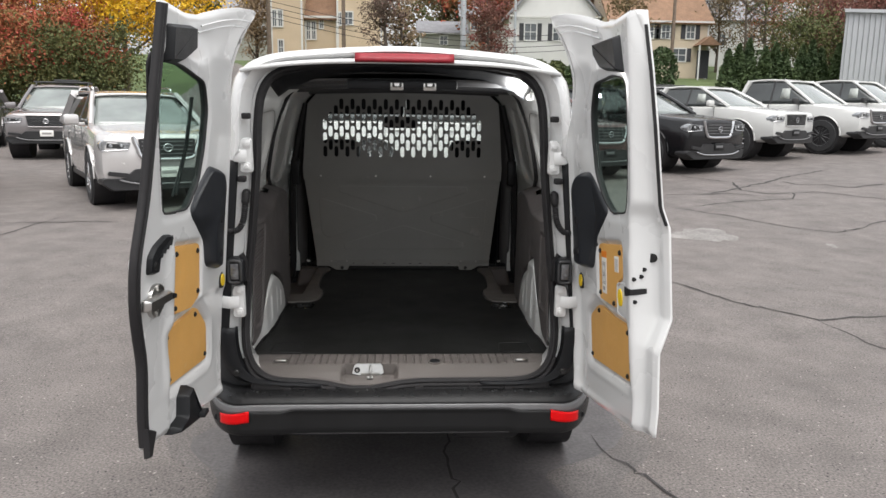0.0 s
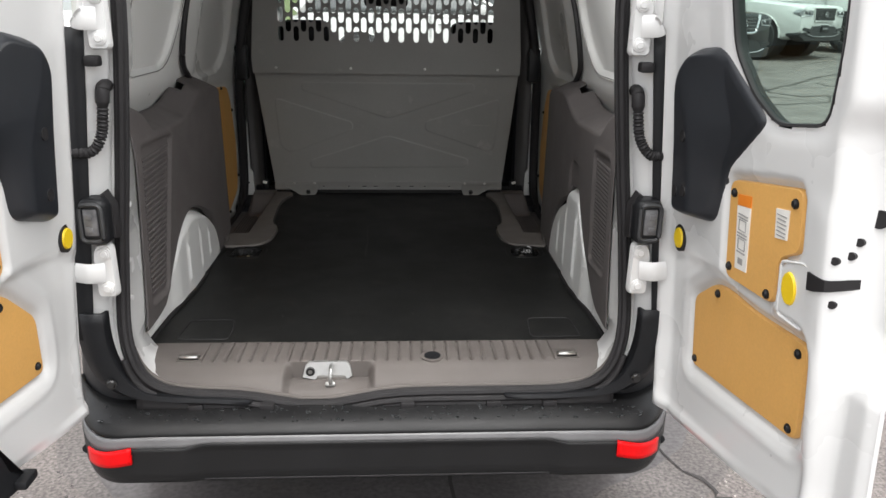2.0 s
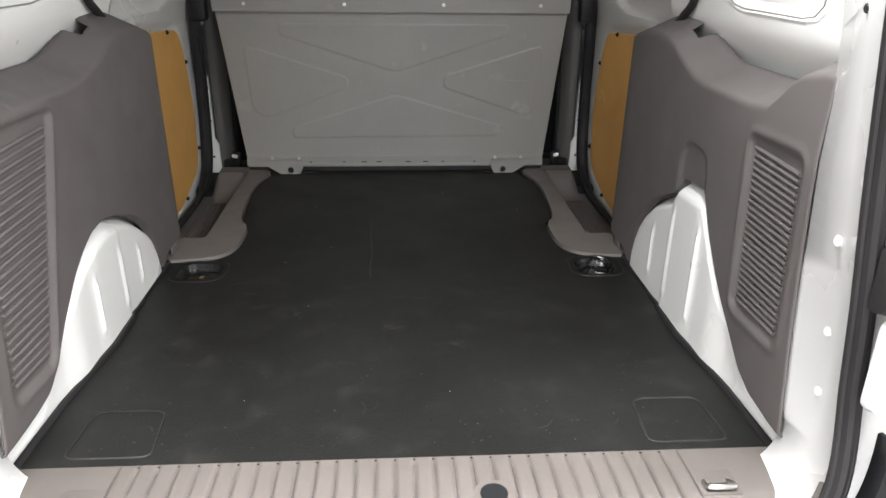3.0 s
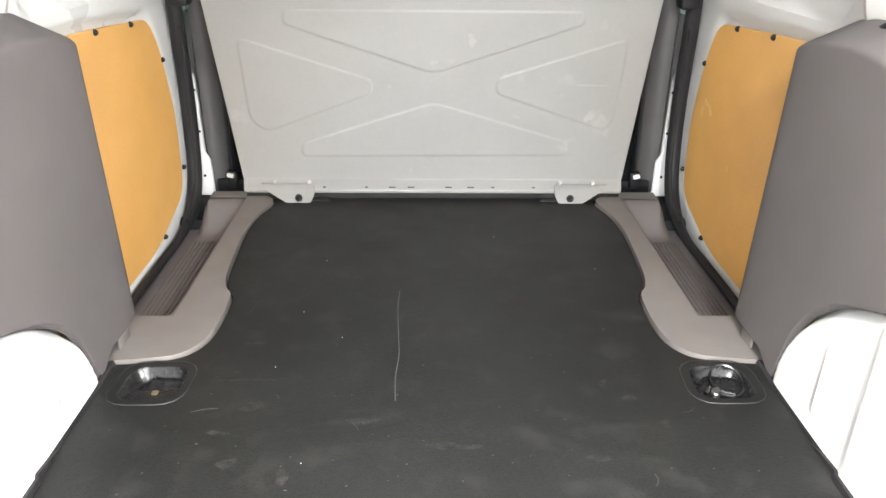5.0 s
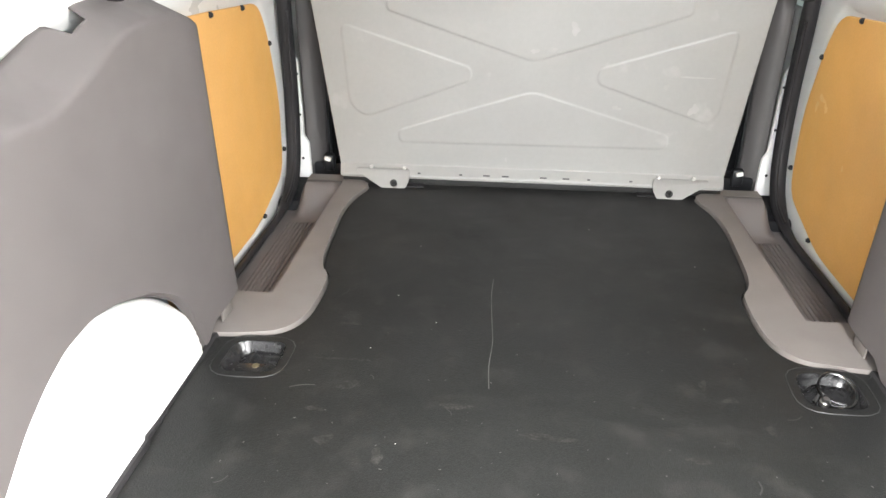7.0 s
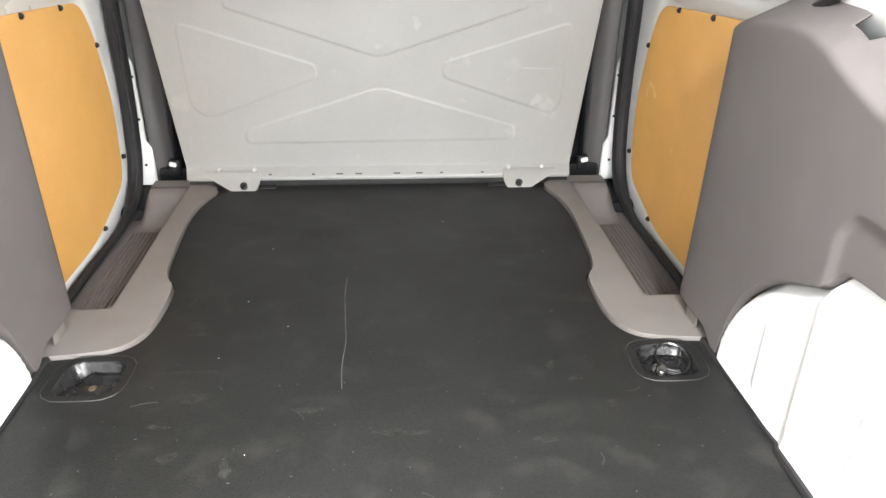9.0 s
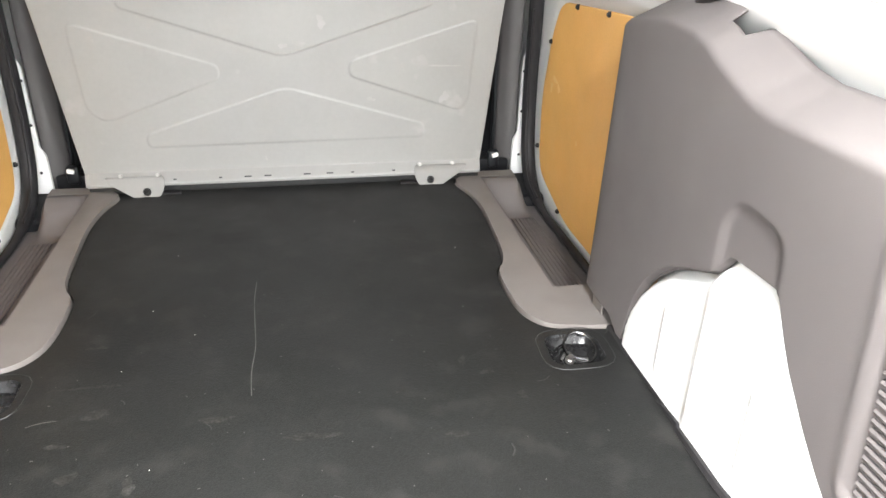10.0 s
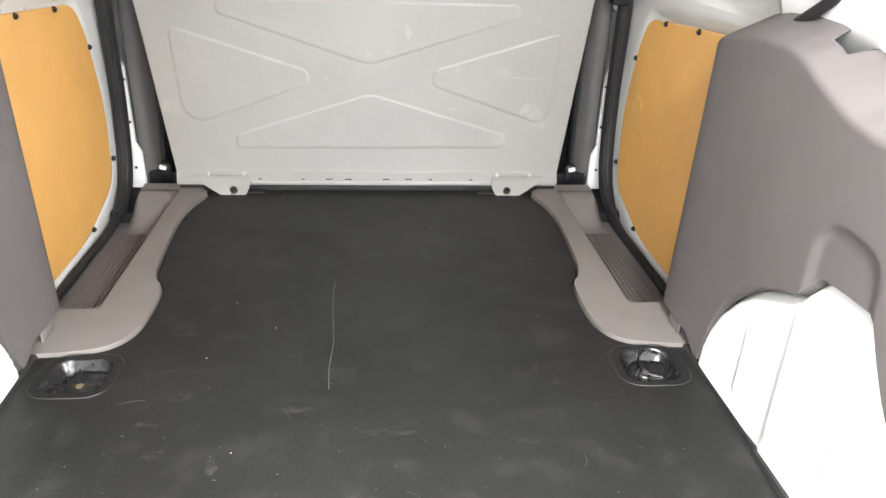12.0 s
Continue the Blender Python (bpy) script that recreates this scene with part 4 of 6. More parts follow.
for i, (x, z, ru, rv) in enumerate(((.438, .863, .013, .014), (.04, 1.017, .014, .008), (.099, 1.073, .012, .015), (.43, .952, .045, .0022), (.228, .862, .012, .006), (-.005, 1.012, .010, .007), (-.071, .70, .003, .006), (.357, .925, .008, .006))):
    smudge((x, PY + .0250, z), FLAT_X, FLAT_Z, ru, rv, PALE_SMEAR, bulkhead, 640 + i)
for i, (y, z, ru, rv) in enumerate(((1.975, .925, .020, .008), (1.94, .908, .012, .010), (2.0, .900, .010, .012), (1.77, .805, .005, .006), (1.55, .746, .006, .005))):
    smudge((.7372, y, z), FLAT_Y, FLAT_Z, ru, rv, WOOD_SMEAR, right_door, 660 + i)

# ---- rear doors ----
DOOR_W, DOOR_X = {-1: .05 / .65, 1: .06}, {-1: .675, 1: .692}
FREE = {-1: curve1([(.60, .648), (.70, .650), (.92, .662), (1.03, .70), (1.10, .720), (1.22, .722), (1.30, .695), (1.38, .668), (1.60, .630), (1.80, .595), (2.0, .562)]),
        1: curve1([(.60, .610), (.95, .605), (1.05, .594), (1.30, .590), (1.36, .584), (1.60, .592), (1.75, .575), (1.90, .545), (2.0, .53)])}
HINGE_EDGE = {-1: curve1([(.56, -.045), (.75, -.060), (1.62, -.060), (1.75, -.045), (2.0, -.042)]),
              1: curve1([(.56, -.070), (.75, -.096), (1.0, -.104), (1.45, -.108), (1.62, -.085), (1.75, -.045), (2.0, -.042)])}
# how far the right door's free flange lies outside its inner face, past the turned end face
END_W = curve1([(.60, .022), (.93, .036), (1.03, .078), (1.30, .078), (1.36, .060), (1.60, .045), (1.90, .038)])
WIN = {-1: [(.592, 1.755), (.42, 1.747), (.222, 1.705), (.190, 1.62), (.210, 1.50), (.255, 1.390), (.345, 1.318), (.535, 1.328), (.572, 1.55)],
       1: [(.492, 1.722), (.38, 1.738), (.20, 1.718), (.160, 1.63), (.163, 1.55), (.192, 1.425), (.262, 1.355), (.345, 1.314), (.478, 1.332), (.498, 1.45), (.500, 1.62)]}
UPW = {-1: [(.447, 1.217), (.225, 1.190), (.208, 1.010), (.285, .984), (.448, 1.002)],
       1: [(.200, 1.190), (.434, 1.225), (.438, 1.120), (.380, 1.095), (.368, 1.003), (.196, .997)]}
LOW = {-1: [(.482, .956), (.200, .966), (.098, .878), (.080, .745), (.447, .769)],
       1: [(.045, .896), (.135, .957), (.19, .962), (.29, .957), (.464, .967), (.453, .782), (.042, .731)]}
COVER = {-1: [(.185, 1.440), (.085, 1.420), (.045, 1.370), (.045, 1.064), (.182, 1.104), (.20, 1.190), (.335, 1.305), (.275, 1.362)],
         1: [(.010, 1.355), (.058, 1.419), (.155, 1.426), (.205, 1.386), (.322, 1.312), (.198, 1.210), (.155, 1.092), (.005, 1.072)]}


def door_at(s, u, z, w=0.0):
    """A place on an open rear door: u from its hinge, z up, w out through the door."""
    lean = .078 * max(0.0, z - .75) + 1.3 * max(0.0, z - 1.70) ** 2 * (1 - ss((u + .02) / .34))
    return Vector((s * (DOOR_X[s] + DOOR_W[s] * u - lean + w), -u, z))


for s in (-1, 1):
    win, upw, low = rounded(WIN[s], .028), rounded(UPW[s], .022), rounded(LOW[s], .022)
    free, HINGE_U = FREE[s], HINGE_EDGE[s]
    zb = (lambda u: .572 + .14 * max(0, u) if s < 0 else .566 + .170 * max(0, u))
    zt = curve1([(-.1, 1.945), (0, 1.955), (.10, 1.950), (.164, 1.938), (.294, 1.903), (.40, 1.896), (.556, 1.910), (.65, 1.902)])

    def skin(a, b, depth, roll):
        z = .575 + 1.30 * b
        u = HINGE_U(z) + (free(z) - HINGE_U(z)) * a
        z = zb(u) + (zt(u) - zb(u)) * b
        u = HINGE_U(z) + (free(z) - HINGE_U(z)) * a
        return u, z

    def turned(u, z):
        """The end face and the free flange beyond it."""
        return END_W(z) * ss((u - .514 - .018 * ss((z - 1.32) / .06)) / .034)

    def on_face(q, z):
        """The place on the inner or end face that lies q along them."""
        lo, hi = .40, .60
        for _ in range(24):
            m = (lo + hi) / 2
            lo, hi = (m, hi) if m + 1.75 * turned(m, z) < q else (lo, m)
        return lo, turned(lo, z)

    def relief(u, z, a, b):
        e = min(a * .66, (1 - a) * .66, b * 1.3, (1 - b) * 1.3)
        h = .009 * (1 - ss(e / .016))
        h += .014 * (1 - ss((sdf(upw, u, z) - .004) / .012))
        h += .012 * (1 - ss((sdf(low, u, z) - .004) / .014))
        h += .004 * (1 - ss((sdf(inset(low, -.040), u, z)) / .028)) - .006 * math.exp(-((sdf(low, u, z) - .040) / .014) ** 2)
        h += .010 * (1 - ss((sdf(rounded([(-.05, .60), (-.05, .965), (.17, .985), (.44, .975), (.45, .62)] if s < 0 else [(-.05, .60), (-.05, .965), (.17, .985), (.48, .985), (.49, .66)], .03), u, z)) / .025))
        h += .004 * (1 - ss((sdf(win, u, z) - .008) / .030))
        h -= (.010 if s < 0 else .004) * math.exp(-((u - (.475 if s < 0 else .50)) / .03) ** 2) * ss((z - .72) / .1) * ss((1.24 - z) / .05)
        h += .014 * math.exp(-((u - .29) / .10) ** 2 - ((z - 1.83) / .05) ** 2)
        h -= (.022 if s > 0 else .004) * (1 - ss((u - HINGE_U(z)) / .055)) * (1 - ss((z - 1.50) / .15))
        if s > 0:
            h += turned(u, z)
        return h

    def inner(a, b):
        u, z = skin(a, b, 0, 0)
        return door_at(s, u, z, relief(u, z, a, b))

    def outer(a, b):
        u, z = skin(a, b, 0, 0)
        bulge = .024 + .066 * (1 - ss((z - 1.12) / .16))
        back = END_W(z) * ss((u - .30) / .22) if s > 0 else 0.0
        return door_at(s, u, z, .016 + back + (max(bulge, back) - .016 - back) * ss(min(a / .06, (1 - a) / .55, b / .06, (1 - b) / .10)))
    hole = lambda a, b: sdf(win, *skin(a, b, 0, 0)) < .004
    bm = bmesh.new()
    sheet(bm, 110, 160, inner, hole)
    rd = part("rear_door", bm, WHITE, van, "white painted rear door swung open", smooth=60)
    bm = bmesh.new()
    sheet(bm, 84, 160, outer, lambda a, b: sdf(win, *skin(a, b, 0, 0)) < .013)
    part("outer_skin", bm, WHITE, rd, solid=.003)
    bm = bmesh.new()
    rim = [inner(a / 40, 0) for a in range(41)] + [inner(1, b / 80) for b in range(1, 81)] + [inner(1 - a / 40, 1) for a in range(1, 41)] + [inner(0, 1 - b / 80) for b in range(1, 80)]
    rim2 = [outer(a / 40, 0) for a in range(41)] + [outer(1, b / 80) for b in range(1, 81)] + [outer(1 - a / 40, 1) for a in range(1, 41)] + [outer(0, 1 - b / 80) for b in range(1, 80)]
    loft(bm, [rim, rim2])
    part("door_edge", bm, WHITE, rd, solid=.003)
    # folded flange lines round the door's top corner
    for k in (1, 2):
        bm = bmesh.new()
        q = .018 * k
        line = [inner(.50 - .46 * i / 14 + q * .5, .988 - q * .8) for i in range(15)] + [inner(.035 + q * .8, .985 - q * .8 - .012 * i) for i in range(1, 14)]
        tube(bm, [p + Vector((-s * .001, 0, 0)) for p in line], .0035, 6)
        part("flange_fold", bm, WHITE, rd)
    # window
    bm = bmesh.new()
    loft(bm, [[door_at(s, u, z, w) for u, z in inset(win, k)] for k, w in ((-.005, .007), (-.003, .003), (.000, .004), (.001, .010), (-.002, .024), (-.022, .027))])
    part("window_gasket", bm, RUBBER, rd, "black window seal", solid=.002)
    bm = bmesh.new()
    prism(bm, inset(win, -.002), lambda u, z, d: door_at(s, u, z, d), .009, .012)
    part("window_pane", bm, PANE, rd, "clear rear window glass", smooth=0).visible_shadow = False
    for k in range(2 if s < 0 else 0):
        bm = bmesh.new()
        tube(bm, smooth_path([door_at(s, .31 - .02 * s + .03 * k, 1.36, .045), door_at(s, .245 + .016 * k, 1.5, .048), door_at(s, .222 + .012 * k, 1.66, .042)]), .004, 6)
        part("wiper_arm", bm, BLACK_PLASTIC, rd)
    # linings
    for poly, tag in ((upw, "varnished hardboard lining"), (low, "varnished hardboard lining")):
        bm = bmesh.new()
        base = .010 if poly is upw else .022
        prism(bm, poly, lambda u, z, d: door_at(s, u, z, base + d), -.006, .004, .002)
        part("wood_panel", bm, WOOD, rd, tag, smooth=30)
    screws = {-1: [(.425, 1.19, 0), (.245, 1.168, 0), (.232, 1.03, 0), (.425, 1.02, 0), (.455, .935, 1), (.215, .944, 1), (.105, .77, 1), (.425, .79, 1)],
              1: [(.218, 1.168, 0), (.416, 1.197, 0), (.212, 1.022, 0), (.350, 1.017, 0), (.150, .940, 1), (.440, .944, 1), (.058, .750, 1), (.430, .796, 1)]}
    for u, z, k in screws[s]:
        bm = bmesh.new()
        c = door_at(s, u, z, (.022 if k else .010) - .006)
        bolt(bm, c, (-s, 0, 0), .0070, .006)
        part("panel_clip", bm, BLACK_PLASTIC, rd)
    # black hinge-side cover
    cov = rounded(COVER[s], .03)
    def proud(u, z):
        """The cover is flat beside the hinge and folds back towards the window."""
        d = u - (.150 if s < 0 else .100) + .060 * ss((z - 1.21) / .19)
        fold = math.sqrt(d * d + .00012) * .5 + d * .5
        return (.030 if s < 0 else .040) + .06 * min(0.0, d) - (.46 - (.34 if s < 0 else .20) * ss((z - 1.17) / .12)) * fold
    bm = bmesh.new()
    u0, u1, z0, z1 = min(p[0] for p in cov) - .008, max(p[0] for p in cov) + .008, min(p[1] for p in cov) - .008, max(p[1] for p in cov) + .008
    at = lambda a, b: (u0 + (u1 - u0) * a, z0 + (z1 - z0) * b)

    def cover(a, b):
        u, z = at(a, b)
        d = sdf(cov, u, z)
        return door_at(s, u, z, .014 * ss(d / .006) - max(.006, proud(u, z)) * math.sin(math.pi / 2 * min(1, max(0, (.003 - d) / .020))))
    sheet(bm, 84, 96, cover, lambda a, b: sdf(cov, *at(a, b)) > .007)
    cv = part("hinge_cover", bm, COVER_PLASTIC, rd, "black plastic cover")
    for u, z in ((.100, 1.25), (.092, 1.13)) if s < 0 else ((.075, 1.25), (.040, 1.13), (.085, 1.14)):
        bm = bmesh.new()
        rod(bm, door_at(s, u, z, -.010), door_at(s, u, z, -proud(u, z) - .0020), .0125, 16)
        part("cover_hole", bm, RUBBER, cv)
    # yellow bump stop
    bm = bmesh.new()
    rod(bm, door_at(s, -.006, 1.012, .012), door_at(s, -.006, 1.012, -.003), .030, 28)
    st = part("bump_stop", bm, RUBBER, rd, "yellow bump stop in a black ring")
    bm = bmesh.new()
    rod(bm, door_at(s, -.006, 1.012, .0), door_at(s, -.006, 1.012, -.007), .024, 28, .021)
    part("stop_face", bm, YELLOW, st)
    # top catch
    bm = bmesh.new()
    off = 0.0 if s < 0 else -.115
    blk = rounded([(.556 + off, 1.748), (.55 + off, 1.852), (.365 + off, 1.865), (.36 + off, 1.795), (.465 + off, 1.752)], .01, 3)
    if s > 0:
        blk = rounded([(.500, 1.742), (.470, 1.850), (.262, 1.844), (.268, 1.80), (.335, 1.755)], .01, 3)
    prism(bm, blk, lambda u, z, d: door_at(s, u, z, d), -.022, .02, .010)
    tc = part("door_catch", bm, BLACK_PLASTIC, rd, "black plastic top catch")
    # hinges
    for z in (1.46, .912):
        hx = .610 - .085 * (z - .912)
        bm = bmesh.new()
        prism(bm, rounded([(hx - .020, z - .066), (hx + .026, z - .066), (hx + .028, z + .040), (hx + .016, z + .062), (hx - .018, z + .062)], .014, 4), lambda x, zz, d: (s * x, .092 + d, zz), -.008, .012, .004)
        for dz in (-.042, .040):
            rod(bm, (s * hx, .086, z + dz), (s * hx, .080, z + dz), .0165, 18, .0145)
            bolt(bm, (s * hx, .080, z + dz), (0, -1, 0), .0095, .006)
        tube(bm, smooth_path([(s * (hx + .002), .082, z - .004), (s * (hx + .030), .066, z - .002), (s * (hx + (.060 if z < 1.2 else .036)), .066, z + .002)]), .0055, 8, flat=4.2, up=Vector((0, 0, 1)))
        part("hinge", bm, WHITE, van, "white painted door hinge")
    # check unit: rounded housing with a framed window, on a black foot
    bm = bmesh.new()
    box(bm, (s * .616, .090, 1.030), (.062, .070, .104), .018, seg=4)
    check = part("check_unit", bm, BLACK_PLASTIC, van, "black plastic door check unit")
    bm = bmesh.new()
    tube(bm, [(s * x, .0545, z) for x, z in rounded([(.594, .990), (.640, .990), (.640, 1.072), (.594, 1.072)], .014, 4)], .0050, 6, True)
    part("check_frame", bm, CHECK_GREY, check)
    bm = bmesh.new()
    box(bm, (s * .618, .056, 1.032), (.030, .008, .060), .003)
    box(bm, (s * .621, .052, 1.046), (.018, .006, .014), .002)
    box(bm, (s * .621, .052, 1.016), (.018, .006, .014), .002)
    part("check_window", bm, CHECK_LIGHT, check, "smoky grey insert")
    bm = bmesh.new()
    prism(bm, [(.578, .985), (.612, .985), (.612, 1.082), (.596, 1.094), (.578, 1.062)], lambda x, z, d: (s * x, .096 + d, z), -.006, .02, .003)
    part("check_foot", bm, RUBBER, check)
    bm = bmesh.new()
    path = smooth_path([(s * .580, .135, 1.318), (s * .576, .100, 1.312), (s * .580, .096, 1.262), (s * .588, .094, 1.215), (s * .610, .084, 1.182), (s * (.648 if s > 0 else .672), .094, 1.178)], per=16)
    tube(bm, path, .0130, 10, rfun=lambda t: 1.12 if t < .32 else .86 + .14 * math.cos(t * 190))
    part("cable_boot", bm, RUBBER, van, "black corrugated cable boot")
    # black sheet added over the white pillar to darken the gap by the hinges
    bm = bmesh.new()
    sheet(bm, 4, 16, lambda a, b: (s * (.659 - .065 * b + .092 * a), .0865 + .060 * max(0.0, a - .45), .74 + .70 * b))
    part("hinge_dark_sheet", bm, BLACK_PLASTIC, van, "black sheet added behind the door hinges", solid=.004)
    for x, z in ((.584, 1.372), (.562, 1.60)):
        bm = bmesh.new()
        box(bm, (s * x, .088, z), (.030, .03, .022), .005)
        part("buffer", bm, RUBBER, van)

    if s < 0:
        # wide rubber seal down the free edge, with a flap at its foot
        bm = bmesh.new()
        line = [door_at(s, free(z) + .004, z, .004) for z in np.linspace(.675, 1.90, 60)]
        sm = [line[0]] + [(line[i - 1] + 2 * line[i] + line[i + 1]) / 4 for i in range(1, 59)] + [line[-1]]
        for _ in range(4):
            sm = [sm[0]] + [(sm[i - 1] + 2 * sm[i] + sm[i + 1]) / 4 for i in range(1, 59)] + [sm[-1]]
        tube(bm, sm, .0125, 10, flat=.9, up=Vector((0, 1, 0)))
        tube(bm, [p + Vector((.010, .010, 0)) for p in sm], .007, 6)
        sl = part("edge_seal", bm, RUBBER, rd, "black rubber seal on the door's edge")
        bm = bmesh.new()
        prism(bm, [(.60, .70), (.665, .735), (.662, .64), (.64, .635)], lambda u, z, d: door_at(s, u, z, d), -.016, .0, .004)
        part("seal_flap", bm, RUBBER, sl)
        # inner handle
        bm = bmesh.new()
        prism(bm, rounded([(.490, 1.262), (.520, 1.240), (.555, 1.222), (.580, 1.212), (.590, 1.165), (.655, 1.175), (.650, 1.225), (.615, 1.250), (.545, 1.270)], .012, 3), lambda u, z, d: door_at(s, u, z, d), -.014, .01, .006)
        for i in range(4):
            rod(bm, door_at(s, .505 + .022 * i, 1.256 - .008 * i, -.009), door_at(s, .515 + .022 * i, 1.236 - .008 * i, -.009), .008, 8)
        hd = part("pull_handle", bm, BLACK_PLASTIC, rd, "black plastic pull handle")
        bm = bmesh.new()
        rod(bm, door_at(s, .622, 1.195, -.010), door_at(s, .622, 1.195, -.018), .012, 16)
        part("handle_bolt", bm, DARK_STEEL, hd)
        # latch
        bm = bmesh.new()
        prism(bm, rounded([(.545, 1.120), (.575, 1.138), (.615, 1.138), (.640, 1.118), (.640, 1.062), (.612, 1.040), (.572, 1.040), (.545, 1.058)], .010, 3), lambda u, z, d: door_at(s, u, z, d), -.010, .012, .003)
        prism(bm, rounded([(.530, 1.106), (.690, 1.112), (.690, 1.078), (.530, 1.072)], .008, 3), lambda u, z, d: door_at(s, u, z, d), -.030, -.006, .006)
        for zz in (1.126, 1.052):
            rod(bm, door_at(s, .594, zz, -.008), door_at(s, .594, zz, -.015), .010, 12)
        lt = part("latch", bm, STEEL, rd, "bare steel door latch")
        bm = bmesh.new()
        prism(bm, rounded([(.462, 1.080), (.540, 1.098), (.540, 1.072), (.462, 1.062)], .005, 3), lambda u, z, d: door_at(s, u, z, d), -.016, .004, .003)
        part("latch_bolt", bm, BLACK_PLASTIC, lt)
        # lower catch
        bm = bmesh.new()
        prism(bm, rounded([(.335, .742), (.385, .722), (.395, .655), (.46, .648), (.47, .625), (.25, .592), (.25, .625), (.305, .66)], .008, 3), lambda u, z, d: door_at(s, u, z, d), -.030, .02, .010)
        box(bm, door_at(s, .285, .622, -.035), (.03, .05, .018), .005)
        part("lower_catch", bm, BLACK_PLASTIC, rd, "black plastic lower catch")
    else:
        # pressed frame round the lock
        bm = bmesh.new()
        tube(bm, [door_at(s, u, z, .001) for u, z in rounded([(.392, .998), (.394, 1.094), (.468, 1.112), (.470, .998)], .012)], .003, 6, True)
        part("lock_pressing", bm, WHITE, rd)
        # holes, lock slot and stickers
        for q, z, r in ((.640, 1.205, .014), (.596, 1.168, .0065), (.578, 1.146, .0065), (.537, 1.136, .0065), (.540, 1.066, .0065)):
            u, w = on_face(q, z)
            out = Vector((.82, .57, 0)) if w > .004 else Vector((1, 0, 0))
            c = door_at(s, u, z, w)
            bm = bmesh.new()
            rod(bm, c - out * .0035, c + out * .010, r, 16)
            part("fixing_hole", bm, RUBBER, rd)
        bm = bmesh.new()
        slot = [(.474, 1.104, 1.074), (.490, 1.104, 1.077), (.505, 1.104, 1.082), (.520, 1.104, 1.086), (.540, 1.106, 1.089), (.565, 1.108, 1.092), (.585, 1.110, 1.095)]
        loft(bm, [[door_at(s, on_face(q, z0)[0], z0, on_face(q, z0)[1] + d) + Vector((0, -.004, 0)) for z0, d in ((za, -.006), (zb_, -.006), (zb_, .012), (za, .012))] for q, za, zb_ in slot], cap=True)
        part("lock_slot", bm, RUBBER, rd)
        bm = bmesh.new()
        prism(bm, [(.424 + .024 * math.cos(k * math.pi / 12), 1.055 + .033 * math.sin(k * math.pi / 12)) for k in range(24)], lambda u, z, d: door_at(s, u, z, d), -.004, .02, .006)
        part("yellow_cap", bm, YELLOW, rd, "oval yellow cap")
        for pts, mt, nm in (([(.232, 1.148), (.280, 1.153), (.276, 1.030), (.234, 1.026)], PAPER, "warning_label"), ([(.362, 1.176), (.402, 1.182), (.400, 1.130), (.364, 1.125)], PAPER, "info_label"), ([(.233, 1.169), (.280, 1.175), (.280, 1.154), (.233, 1.149)], ORANGE, "orange_heading")):
            bm = bmesh.new()
            prism(bm, pts, lambda u, z, d: door_at(s, u, z, d), .0025, .006)
            part(nm, bm, mt, rd, smooth=0)
        bars = [(.256, 1.134, .034, .0025), (.256, 1.128, .034, .0025), (.255, 1.098, .034, .0025), (.255, 1.092, .034, .0025), (.254, 1.062, .030, .0025), (.254, 1.045, .016, .012)]
        bars += [(.255 + d, z, .0016, .020) for d in (-.012, .012) for z in (1.114, 1.078)] + [(.255, z + d, .024, .0016) for d in (-.010, .010) for z in (1.114, 1.078)]
        bars += [(.382, 1.168 - .007 * k, .028 - .004 * (k % 2), .0022) for k in range(6)]
        for u, z, w, h in bars:
            bm = bmesh.new()
            prism(bm, [(u - w / 2, z - h / 2), (u + w / 2, z - h / 2), (u + w / 2, z + h / 2), (u - w / 2, z + h / 2)], lambda u, z, d: door_at(s, u, z, d), .0014, .0024)
            part("printed_bar", bm, PRINT, rd, smooth=0)
        bm = bmesh.new()
        tube(bm, [door_at(s, .005, z, .05) for z in np.linspace(.60, 1.72, 30)], .012, 6)
        part("edge_seal", bm, RUBBER, rd)
        bm = bmesh.new()
        tube(bm, [door_at(s, free(z) + .003, z, END_W(z) + .006) for z in np.linspace(1.31, 1.87, 40)], .0052, 6)
        part("edge_lip", bm, RUBBER, rd)

# raindrops on the bumper
random.seed(3)
bm = bmesh.new()
for _ in range(330):
    x, t = random.uniform(-.66, .66), random.random() ** .7
    y, z = .110 - .078 * t + bump_y(x) * .6, float(np.interp(.110 - .078 * t, (.034, .070, .125), (.547, .556, .560))) - .0005
    r = .0014 + .0050 * random.random() ** 3
    bmesh.ops.create_icosphere(bm, subdivisions=1, radius=r, matrix=Matrix.Translation((x, y, z + .0032)) @ Matrix.Diagonal((random.uniform(.8, 1.8), 1, .6, 1)))
drops = part("raindrops", bm, WET, None)
tagged(drops, "clear raindrops lying on the bumper top", "raindrops", kind="stuff")

# ---- the lot ----
ASPHALT = mat("asphalt", (0.126, 0.111, 0.104), 0.68, vary=0.22, scale=2.2, fine=0.5, fscale=85, bump=0.45, bscale=190,
              blotch=(0.185, 0.170, 0.160), blotch_scale=70, blotch_cut=(0.60, 0.70))


def grid_axis(near, far, step, grow):
    v, out = 0.0, [0.0]
    while v < far:
        v += step if v < near else step * (1 + (v - near) * grow)
        out.append(v)
    return [-x for x in out[:0:-1]] + out


xs, ys = grid_axis(16, 400, 1.0, .12), grid_axis(30, 500, 1.0, .12)
bm = bmesh.new()
vs = [[bm.verts.new((x, y, rise(x, y))) for y in ys] for x in xs]
